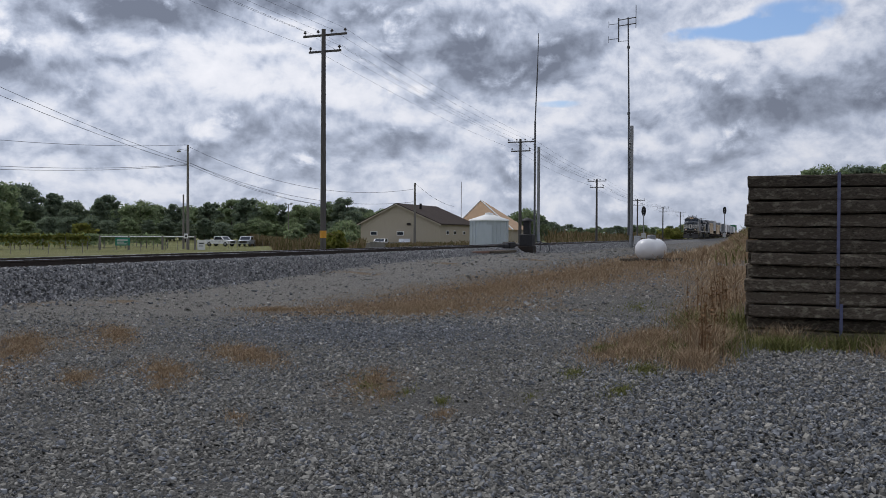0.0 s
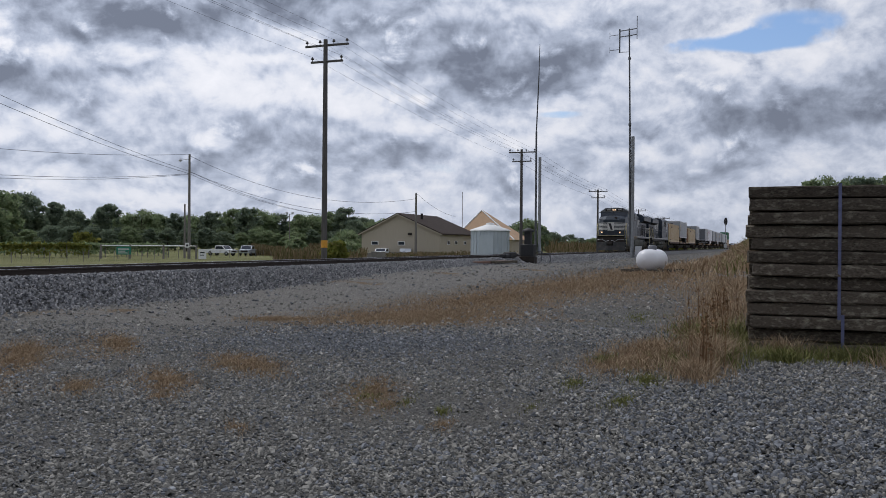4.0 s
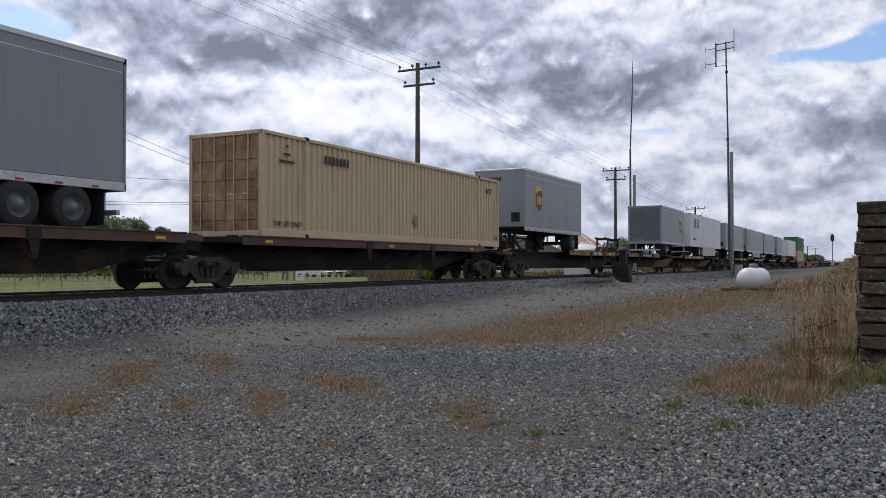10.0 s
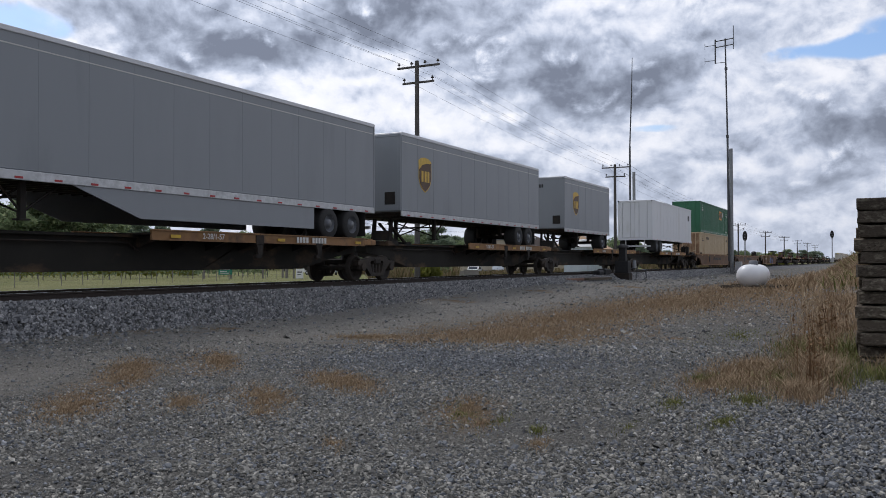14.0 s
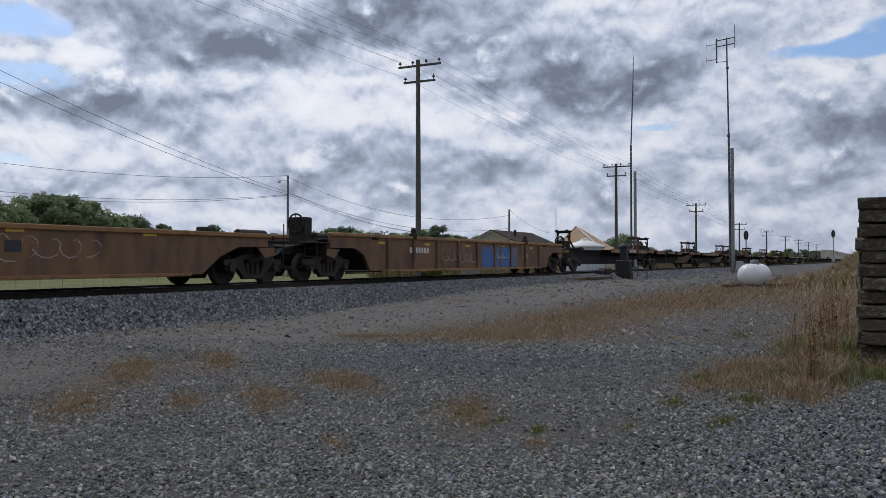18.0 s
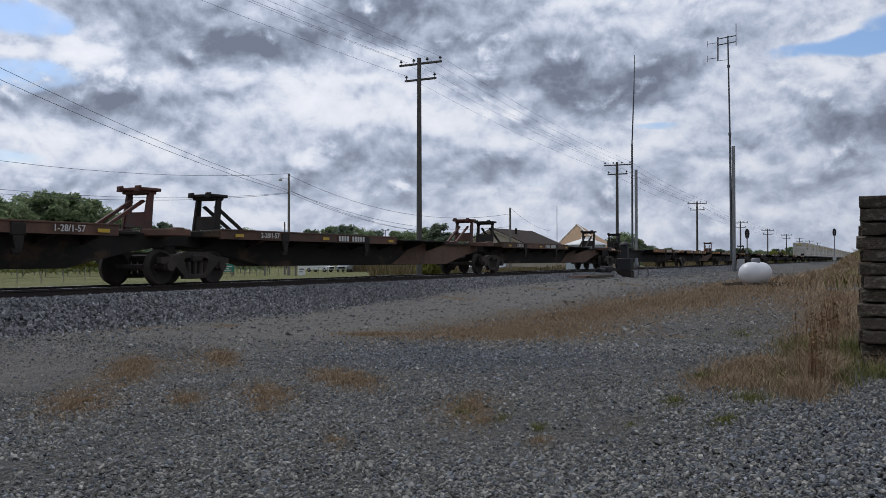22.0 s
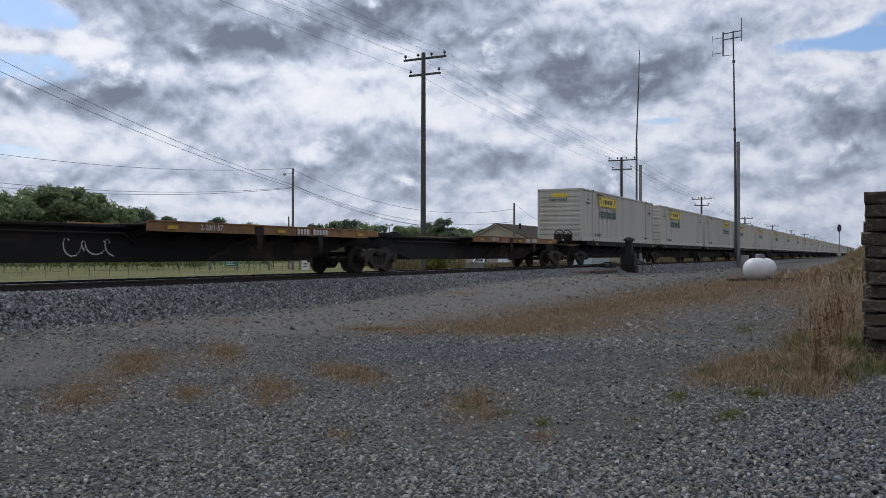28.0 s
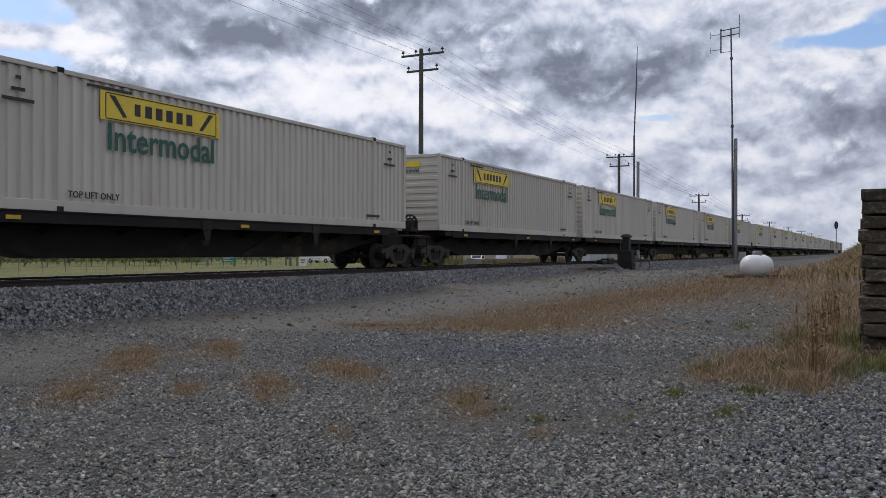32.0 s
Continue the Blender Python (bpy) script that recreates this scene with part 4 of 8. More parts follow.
        part("corner_plate", Form().prism([(x - way * 0.2, 0.98), (x + way * 0.5, 0.98), (x + way * 0.5, 0.78), (x + way * 0.1, 0.70)], -1.40, -1.34), WELL_PAINT, car)
        for k in (-1, 1):
            part("guide_lug", Form().box(x - way * 2.2 - 0.2, x - way * 2.2 + 0.2, k * 1.36 - 0.09, k * 1.36 + 0.09, 1.30, 1.46, 0.03), STEEL_DARK, car)
    f = Form().box(-0.75, -0.35, -0.75, -0.15, 1.2, 1.95, 0.03)
    brake_wheel(f, -0.85, -0.5, 1.75, r=0.3)
    part("brake_wheel", f, STEEL_DARK, car)
    MOVING.append((car, s, 0.0))
    return car


well_car(449.2, False, "long rust-brown well car carrying two stacked containers")
well_car(473.2, False, "empty rust-brown well car with smooth sides")
well_car(496.9, True, "empty rust-brown well car with ribbed sides and blue graffiti", patch=True)


# ---- containers ----
CORR = {}


def corrugated(x0, x1, z0, z1, pitch, depth):
    """A ribbed sheet in the plane y = 0, its ribs upright and standing out to -y."""
    f = Form()
    n = max(1, round((x1 - x0) / pitch))
    p = (x1 - x0) / n
    line = []
    for k in range(n):
        a = x0 + k * p
        line += [(a, 0), (a + 0.42 * p, 0), (a + 0.55 * p, depth), (a + 0.87 * p, depth)]
    line.append((x1, 0))
    verts = [(x, y, z) for z in (z0, z1) for x, y in line]
    m = len(line)
    return f.add(verts, [(i, i + 1, m + i + 1, m + i) for i in range(m - 1)])


def container(s, z, paint, look_kind, label, door_front=False, logo_far=False, lift=True):
    """A 53-foot box: origin at its front lower edge. door_front: its doors face the locomotive."""
    c = thing("shipping_container", label, "container", "containers on the train")
    LN, H, W = 16.15, 2.9, 1.3
    key = paint.name
    if key not in CORR:
        CORR[key] = [corrugated(0.12, 2.0, 0.22, 2.80, 0.27, 0.05), corrugated(2.12, LN - 2.12, 0.22, 2.80, 0.27, 0.05)]
        for me_form in range(2):
            CORR[key][me_form] = CORR[key][me_form].mesh("ribbed_panel")
            CORR[key][me_form].materials.append(paint)
    for side in (0, 180):
        at = pose(0, -W + 0.04, 0) if side == 0 else pose(LN, W - 0.04, 0, 0, 0, 180)
        part("side_panel", CORR[key][1], None, c, at=at)
        part("end_bay_panel", CORR[key][0], None, c, at=at)
        at2 = pose(LN - 2.12, -W + 0.04, 0) if side == 0 else pose(2.12, W - 0.04, 0, 0, 0, 180)
        part("end_bay_panel", CORR[key][0], None, c, at=at2)
    key = paint.name + "frame"
    if key not in CORR:
        f = Form()
        for y in (-1, 1):
            f.box(0, LN, y * W - 0.05 if y > 0 else -W, W if y > 0 else -W + 0.05, 2.80, H, 0.01)
            f.box(0, LN, y * W - 0.06 if y > 0 else -W, W if y > 0 else -W + 0.06, 0.0, 0.22, 0.01)
            for x in (0.0, 2.0, LN - 2.12, LN - 0.12):
                f.box(x, x + 0.12, W - 0.12 if y > 0 else -W, W if y > 0 else -W + 0.12, 0.05, H - 0.02, 0.012)
        for x in (0.0, LN - 0.12):
            f.box(x, x + 0.12, -W, W, 2.78, H, 0.01).box(x, x + 0.12, -W, W, 0.0, 0.16, 0.01)
        CORR[key] = f.mesh("frame")
        CORR[key].materials.append(paint)
        f = Form().box(0.05, LN - 0.05, -W + 0.02, W - 0.02, 2.82, 2.87)
        CORR[key + "roof"] = f.mesh("roof")
        CORR[key + "roof"].materials.append(paint)
        f = Form().box(0.1, LN - 0.1, -W + 0.08, W - 0.08, 0.08, 0.18)
        CORR[key + "floor"] = f.mesh("floor_panel")
        CORR[key + "floor"].materials.append(STEEL_DARK)
    part("frame", CORR[key], None, c)
    part("roof", CORR[key + "roof"], None, c)
    part("floor_panel", CORR[key + "floor"], None, c)
    if "cast" not in CORR:
        CORR["cast"] = Form().box(-0.09, 0.09, -0.08, 0.08, 0, 0.12, 0.012).mesh("corner_casting")
        CORR["cast"].materials.append(STEEL_DARK)
    for x in (2.06, LN - 2.06):
        for y in (-W + 0.075, W - 0.075):
            part("corner_casting", CORR["cast"], None, c, at=pose(x, y, H - 0.09))
            part("corner_casting", CORR["cast"], None, c, at=pose(x, y, -0.008))
    # ends: ribbed front wall and a pair of doors with lock rods
    for x, way, door in ((0.0, -1, door_front), (LN, 1, not door_front)):
        if door:
            for y0, y1 in ((-W + 0.12, -0.01), (0.01, W - 0.12)):
                f = Form().box(min(x - way * 0.09, x - way * 0.03), max(x - way * 0.09, x - way * 0.03), y0, y1, 0.16, 2.78, 0.01)
                for zz in (0.45, 1.0, 1.55, 2.1):
                    f.box(min(x - way * 0.035, x - way * 0.01), max(x - way * 0.035, x - way * 0.01), y0 + 0.06, y1 - 0.06, zz, zz + 0.3, 0.02)
                d = part("door", f, RUSTY_TAN if paint is TAN else paint, c)
                f = Form()
                for q in (0.3, 0.72):
                    yy = y0 + (y1 - y0) * q
                    f.rod((x + way * 0.005, yy, 0.12), (x + way * 0.005, yy, 2.82), 0.02, n=6)
                    f.box(x - 0.02, x + 0.02, yy - 0.02, yy + 0.22, 1.15, 1.19)
                part("lock_rod", f, paint, d)
        else:
            line = [(x - way * 0.12, 0.16), (x - way * 0.05, 0.16)]
            for k in range(9):
                zz = 0.35 + k * 0.26
                line += [(x - way * 0.05, zz), (x - way * 0.012, zz + 0.03), (x - way * 0.012, zz + 0.14), (x - way * 0.05, zz + 0.17)]
            f = Form().prism(line + [(x - way * 0.05, 2.78), (x - way * 0.12, 2.78)], -W + 0.12, W - 0.12)
            part("end_wall", f, paint, c)
            if look_kind == "intermodal":
                xe = x + way * 0.004
                part("end_panel", Form().box(min(xe, x - way * 0.012), max(xe, x - way * 0.012), -0.45, 0.45, 2.43, 2.64), YELLOW_PANEL, c, "small yellow panel on the end wall")
                word = lettering("lettering", "Intermodal", 0.24, GREEN_MARK, c, 0, 0, 0)
                word.matrix_basis = pose(x + way * 0.002, 0.1, 2.30, 0, 0, 90 * way) @ pose(0, 0, 0, 90, 0, 0)
    yo = -W + 0.0
    for side in (-1, 1):
        turn = 0 if side < 0 else 180

        def px(x):
            return x if side < 0 else LN - x

        def bar(f, x, w, zc, h, out=0.012, thick=0.008):
            y = side * (W + 0.002)
            f.box(px(x) - w / 2, px(x) + w / 2, min(y, y + side * thick), max(y, y + side * thick), zc - h / 2, zc + h / 2)
            return f

        ylet = side * (W + 0.004)
        if look_kind == "intermodal":
            cx = 11.7 if logo_far else 4.88
            panel = part("yellow_panel", bar(Form(), cx, 3.68, 2.33, 0.62), YELLOW_PANEL, c, "yellow panel with a dark border")
            f = Form()
            for zc in (2.33 + 0.275, 2.33 - 0.275):
                y = side * (W + 0.010)
                f.box(px(cx) - 1.7, px(cx) + 1.7, min(y, y + side * 0.006), max(y, y + side * 0.006), zc - 0.012, zc + 0.012)
            for k in (-1, 1):
                y = side * (W + 0.010)
                f.box(px(cx) + k * 1.7 - 0.012, px(cx) + k * 1.7 + 0.012, min(y, y + side * 0.006), max(y, y + side * 0.006), 2.07, 2.59)
                f.prism([(px(cx) + k * 1.60, 2.56), (px(cx) + k * 1.45, 2.56), (px(cx) + k * 1.12, 2.14), (px(cx) + k * 1.22, 2.12)], min(y, y + side * 0.006), max(y, y + side * 0.006))
            for k, wdt in enumerate((0.17, 0.2, 0.2, 0.2, 0.2, 0.2)):
                x = px(cx) + (-0.82 + k * 0.32)
                y = side * (W + 0.010)
                f.box(x - wdt / 2, x + wdt / 2, min(y, y + side * 0.006), max(y, y + side * 0.006), 2.20, 2.47, 0.003)
            part("panel_border", f, DARK_MARK, panel)
            lettering("lettering", "Intermodal", 0.84, GREEN_MARK, c, px(cx), side * (W + 0.008), 1.64, turn, 0.90)
        elif look_kind == "tan":
            y = side * (W + 0.004)
            f = Form().prism([(px(8.6), 0.55), (px(8.6) + 0.2, 0.8), (px(8.6), 1.05), (px(8.6) - 0.2, 0.8)], min(y, y + side * 0.006), max(y, y + side * 0.006))
            part("warning_diamond", f, OCHRE, c)
            f = Form()
            for k in range(7):
                f.box(px(3.0 + k * 0.2) - 0.06, px(3.0 + k * 0.2) + 0.06, min(y, y + side * 0.006), max(y, y + side * 0.006), 2.25, 2.5)
            part("number_bar", f, DARK_MARK, c)
            lettering("lettering", "WTP", 0.32, DARK_MARK, c, px(LN - 1.1), side * (W + 0.006), 2.32, turn)
            lettering("lettering", "53", 0.26, DARK_MARK, c, px(LN - 0.38), side * (W + 0.006), 0.36, turn)
        elif look_kind == "green":
            y = side * (W + 0.004)
            lo_, hi_ = min(y, y + side * 0.008), max(y, y + side * 0.008)
            part("orange_square", Form().box(px(11.17) - 0.75, px(11.17) + 0.75, lo_, hi_, 1.55, 2.45), ORANGE_MARK, c)
            y2 = side * (W + 0.014)
            f = Form()
            for k in (-0.42, -0.02, 0.38):
                f.box(px(11.17) + k - 0.16, px(11.17) + k + 0.16, min(y2, y), max(y2, y), 1.72, 2.28, 0.003)
            part("square_emblem", f, DARK_MARK, c)
            part("white_diamond", Form().prism([(px(12.56), 1.8), (px(12.56) + 0.22, 2.1), (px(12.56), 2.4), (px(12.56) - 0.22, 2.1)], lo_, hi_), WHITE_PAINT, c)
            f = Form()
            for k in range(16):
                f.box(0.6 + k, 0.95 + k, lo_, hi_, 0.07, 0.12)
            part("reflector", f, WHITE_PAINT, c)
        mk = WHITE_PAINT if look_kind == "green" else DARK_MARK
        if lift:
            lettering("lettering", "TOP LIFT ONLY", 0.2, mk, c, px(2.9 if look_kind == "intermodal" else LN - 1.15 if look_kind == "green" else 1.15), ylet, 0.36, turn, 0.95)
        if look_kind in ("green",):
            lettering("lettering", "53", 0.3, mk, c, px(LN - 0.85), ylet, 2.03, turn)
            lettering("lettering", "53", 0.3, mk, c, px(1.1), ylet, 2.1, turn)
        f = Form()
        for k, (zz, wd) in enumerate(((2.55, 0.12), (2.32, 0.3), (2.12, 0.7))):
            for x in (1.1,) if look_kind == "tan" else (1.1, LN - 1.1):
                bar(f, x, wd, zz, 0.07)
        if look_kind == "intermodal":
            bar(f, 3.3, 1.2, 2.69, 0.06)
            bar(f, 14.0, 0.8, 0.36, 0.08)
        part("small_print", f, mk, c)
    MOVING.append((c, s, z))
    return c


container(246.4, 1.38, TAN, "tan", "long tan ribbed container with faint marks", door_front=True)
container(282.3, 1.38, TAN, "tan", "long tan ribbed container, rusty door end", door_front=True)
container(451.6, 0.48, TAN, "tan", "long pale tan container in a well car", door_front=True)
container(451.6, 3.39, GREEN_BOX, "green", "long green ribbed container stacked on a tan one", door_front=True)
WHITE_LABEL = "long white ribbed container with a yellow panel"
for k, s in enumerate((784.35, 802.8, 820.1, 837.4, 854.6)):
    container(s, 1.38, CREAM, "intermodal", WHITE_LABEL, logo_far=k == 2, door_front=k == 2)
for c0 in (873.3, 963.2, 1053.1):
    for k in range(5):
        container(c0 + k * 17.25, 1.38, CREAM, "intermodal", WHITE_LABEL)
for k in range(5):
    container(1143.0 + k * 17.25, 1.38, (TRAILER_GREY, TAN)[k % 2], "tan", "long grey or tan container far back in the train", lift=False)


# ---- road trailers on the train ----
def trailer(s, length, skin, kind, label, turn=0, skirt=False):
    """Origin at the nose's foot on the rail; the nose faces -x."""
    t = thing("semi_trailer", label, "trailer", "road trailers on the train")
    z0, z1, w = 2.22, 5.22, 1.29
    LN = length
    body = part("body", Form().box(0, LN, -w, w, z0 + 0.16, z1 - 0.1, 0.05), skin, t)
    f = Form()
    for y in (-1, 1):
        f.box(0.03, LN - 0.03, y * w - 0.02 if y > 0 else -w - 0.025, w + 0.025 if y > 0 else -w + 0.02, z1 - 0.16, z1 - 0.05, 0.01)
    f.box(0.06, LN - 0.06, -w + 0.03, w - 0.03, z1 - 0.11, z1 - 0.04, 0.02)
    part("roof", f, TRAILER_WHITE if kind != "red" else skin, body)
    if kind == "shield":
        f = Form()
        for y in (-1, 1):
            yy = y * (w + 0.006)
            f.box(0.1, LN - 0.08, min(yy, y * w), max(yy, y * w), z1 - 0.40, z1 - 0.375)
        part("body_moulding", f, WHITE_PAINT, body)
    for y in (-1, 1):  # upright seams of the wall sheets
        f = Form()
        yy = y * (w + 0.004)
        for k in range(1, int(LN / 1.22)):
            f.box(k * 1.22 - 0.02, k * 1.22 + 0.02, min(yy, y * w), max(yy, y * w), z0 + 0.2, z1 - 0.17)
        part("wall_seam", f, skin, body)
    for y in (-1, 1):
        yy = y * (w + 0.02)
        f = Form().box(0.0, LN, min(yy, yy - y * 0.05), max(yy, yy - y * 0.05), z0 + 0.0, z0 + 0.19, 0.01)
        part("bottom_rail", f, ALU if skin is TRAILER_GREY else skin, t)
        for k in range(int(LN / 0.9)):
            part("marker_strip", MARKER, None, t, at=pose(0.5 + k * 0.9, y * (w + 0.021), z0 + 0.05))
    f = Form()
    for k in range(int(LN / 0.35)):
        f.box(0.2 + k * 0.35, 0.28 + k * 0.35, -w + 0.05, w - 0.05, z0 + 0.02, z0 + 0.12)
    f.box(0.05, LN - 0.05, -w + 0.06, w - 0.06, z0 + 0.12, z0 + 0.165)
    part("underfloor", f, STEEL_DARK, t)
    # nose: trim posts, vent and number bars
    f = Form()
    for y in (-w + 0.02, w - 0.14):
        f.box(-0.012, 0.03, y, y + 0.12, z0 + 0.2, z1 - 0.14, 0.01)
    f.box(-0.012, 0.03, -w + 0.05, w - 0.05, z1 - 0.2, z1 - 0.1, 0.008)
    part("nose_trim", f, skin, body)
    for y in (-0.835, 0.835):
        part("service_hatch", Form().box(-0.02, 0.0, y - 0.215, y + 0.215, z0 + 0.42, z0 + 0.86, 0.01), STEEL_DARK, body)
    f = Form()
    for k in range(6):
        f.box(-0.012, 0.0, -0.1 + k * 0.14, 0.0 + k * 0.14, z1 - 0.62, z1 - 0.44)
    part("number_bar", f, DARK_MARK, body)
    # rear doors
    f = Form()
    if LN < 10:
        # Slats darker than the walls: the shaded end is put into their colour.
        for k in range(7):
            part("door_slat", Form().box(LN, LN + 0.015, -w + 0.14, w - 0.14, z0 + 0.25 + k * 0.36, z0 + 0.605 + k * 0.36, 0.005), DOOR_GREY, body)
    else:
        for y0, y1 in ((-w + 0.06, -0.01), (0.01, w - 0.06)):
            d = part("door", Form().box(LN, LN + 0.03, y0, y1, z0 + 0.2, z1 - 0.2, 0.01), skin, body)
            g = Form()
            for q in (0.25, 0.75):
                yy = y0 + (y1 - y0) * q
                g.rod((LN + 0.05, yy, z0 + 0.15), (LN + 0.05, yy, z1 - 0.2), 0.016, n=6)
            part("lock_rod", g, ALU, d)
    f = Form()
    for y in (-w, w - 0.12):
        f.box(LN - 0.02, LN + 0.05, y, y + 0.12, z0, z1 - 0.06, 0.01)
    f.box(LN - 0.02, LN + 0.05, -w, w, z1 - 0.2, z1 - 0.06, 0.01).box(LN - 0.02, LN + 0.06, -w, w, z0, z0 + 0.18, 0.01)
    part("rear_frame", f, skin, body)
    f = Form()
    for y in (-0.7, 0.7):
        f.rod((LN - 0.03, y, z0), (LN - 0.03, y, z0 - 0.42), 0.04, n=6)
    f.box(LN - 0.08, LN + 0.03, -1.15, 1.15, z0 - 0.52, z0 - 0.40, 0.02)
    part("rear_guard", f, ALU, t)
    # wheels stand on the car's deck
    axles = [LN - 1.5] if LN < 10 else [LN - 2.6, LN - 1.35] if kind != "red" else [LN - 5.6, LN - 4.3]
    f = Form()
    for a in axles:
        f.rod((a, -1.0, 1.79), (a, 1.0, 1.79), 0.07, n=8)
        for y in (-0.55, 0.55):
            f.box(a - 0.55, a + 0.55, y - 0.05, y + 0.05, 1.95, z0 + 0.05, 0.02)
            f.prism([(a - 0.6, z0 + 0.05), (a - 0.35, z0 + 0.05), (a - 0.4, 1.75), (a - 0.55, 1.75)], y - 0.06, y + 0.06)
    f.box(axles[0] - 1.0, axles[-1] + 0.9, -0.62, -0.5, z0 - 0.06, z0 + 0.04).box(axles[0] - 1.0, axles[-1] + 0.9, 0.5, 0.62, z0 - 0.06, z0 + 0.04)
    part("suspension", f, STEEL_DARK, t)
    for a in axles:
        for y in (-1, 1):
            tyre = part("tyre", TYRE, None, t, at=pose(a, y * 1.02, 1.79, 0, 0, 0 if y < 0 else 180))
            part("rim", RIM if kind == "red" else RIM_DARK, None, tyre)
    for y in (-1.0, 1.0):
        part("mud_flap", Form().box(LN - 0.55, LN - 0.53, y - 0.28, y + 0.28, 1.45, z0, 0.004), RUBBER, t)
    # folded landing legs and their braces
    lx = 3.3 if LN < 15 else 3.6
    f = Form()
    for y in (-0.85, 0.85):
        f.box(lx - 0.07, lx + 0.07, y - 0.06, y + 0.06, 1.50, z0 + 0.05, 0.01)
        f.box(lx - 0.13, lx + 0.13, y - 0.12, y + 0.12, 1.46, 1.50, 0.01)
        f.rod((lx, y, 1.62), (lx + 0.9, y, z0 + 0.02), 0.03, n=6)
        f.rod((lx, y, 1.62), (lx - 0.6, y, z0 + 0.02), 0.025, n=6)
    f.rod((lx, -0.85, 1.95), (lx, 0.85, 1.95), 0.03, n=6)
    f.rod((lx, -0.85, 1.6), (lx, 0.85, 2.15), 0.025, n=6).rod((lx, 0.85, 1.6), (lx, -0.85, 2.15), 0.025, n=6)
    part("landing_gear", f, STEEL_DARK, t)
    part("king_plate", Form().box(0.3, 1.6, -0.55, 0.55, z0 - 0.02, z0 + 0.06, 0.02).rod((0.9, 0, z0 - 0.1), (0.9, 0, z0), 0.05), STEEL_DARK, t)
    if skirt:
        for y in (-1, 1):
            yy = y * (w - 0.02)
            a = 4.4 if turn == 0 else 4.0
            if kind == "red":
                part("side_skirt", Form().prism([(3.2, z0 + 0.02), (3.35, z0 - 0.7), (axles[0] - 0.75, z0 - 0.78), (axles[0] - 0.62, z0 - 0.4), (axles[0] - 0.55, z0 + 0.02)], yy - 0.012, yy + 0.012), CREAM, t, "pale cream side skirt")
                continue
            part("side_skirt", Form().prism([(a, z0 + 0.02), (a + 1.9, z0 - 0.62), (axles[0] - 0.75, z0 - 0.62), (axles[0] - 0.75, z0 + 0.02)], yy - 0.012, yy + 0.012), TRAILER_WHITE if kind == "red" else TRAILER_GREY, t)
    # emblems
    for y in (-1, 1):
        def slab(profile, out, thick=0.006):
            yy = y * (w + out)
            return Form().prism(profile, min(yy, yy + y * thick), max(yy, yy + y * thick))
        if kind == "shield":
            c, zc, h = 1.75, z0 + 1.58, 0.65
            if LN < 10:
                c = 1.4 if turn else 1.9
            sh = [(-0.49, 0.52), (-0.28, 0.61), (0, 0.65), (0.28, 0.61), (0.49, 0.52), (0.49, -0.15), (0.40, -0.36), (0.22, -0.53), (0, -0.65), (-0.22, -0.53), (-0.40, -0.36), (-0.49, -0.15)]
            b = part("shield", slab([(c + a, zc + e) for a, e in sh], 0.003), SHIELD_GOLD, t, "brown and gold shield emblem")
            inner = [(c + a * 0.91, zc - 0.02 + e * 0.90) for a, e in sh[4:] + [(-0.49, 0.22), (-0.2, 0.43), (0.15, 0.50)]]
            part("shield_field", slab(inner, 0.010), SHIELD_BROWN, b)
            g = Form()
            for k in (-0.22, 0.02, 0.24):
                yy = y * (w + 0.017)
                g.box(c + k - 0.075, c + k + 0.075, min(yy, yy + y * 0.005), max(yy, yy + y * 0.005), zc - 0.26, zc + 0.14, 0.002)
            part("shield_emblem", g, SHIELD_GOLD, b)
        elif kind == "red":
            c = LN - 2.9
            g = Form()
            yy = y * (w + 0.003)
            for k in range(4):
                x = c + (k - 1.5) * 0.66
                g.prism([(x - 0.22, z0 + 1.68), (x + 0.14, z0 + 1.68), (x + 0.28, z0 + 2.53), (x - 0.08, z0 + 2.53)], min(yy, yy + y * 0.006), max(yy, yy + y * 0.006))
            part("emblem_bar", g, RED_MARK, t, "slanted red emblem bars")
            g = Form()
            for k in range(13):
                hh = 0.16 if k % 4 else 0.2
                g.box(c + 0.1 + k * 0.12, c + 0.18 + k * 0.12, min(yy, yy + y * 0.006), max(yy, yy + y * 0.006), z0 + 0.62, z0 + 0.62 + hh)
            part("small_print", g, RED_MARK, t)
            lettering("lettering", "53", 0.22, DARK_MARK, t, 0.4, y * (w + 0.004), z0 + 0.48, 0 if y < 0 else 180)
        else:
            yy = y * (w + 0.003)
            part("emblem_bar", Form().box(1.0, 1.6, min(yy, yy + y * 0.006), max(yy, yy + y * 0.006), z0 + 1.9, z0 + 2.35, 0.002), DARK_MARK, t)
    MOVING.append((t, s if turn == 0 else s + length, 0.0, turn))
    return t


def tyre_meshes():
    r, w = 0.48, 0.29
    f = Form().turned([(r * 0.56, -w), (r * 0.9, -w), (r * 0.985, -w + 0.04), (r, -w + 0.07), (r, w - 0.07), (r * 0.985, w - 0.04), (r * 0.9, w), (r * 0.56, w)], axis="y", n=24)
    a = f.mesh("tyre")
    a.materials.append(RUBBER)
    g = Form().turned([(r * 0.57, -w + 0.01), (r * 0.54, -w + 0.03), (r * 0.5, -w + 0.12), (r * 0.3, -w + 0.1), (r * 0.25, -w + 0.0), (0.001, -w - 0.01)], axis="y", n=20)
    c = g.mesh("rim")
    c.materials.append(ALU)
    return a, c


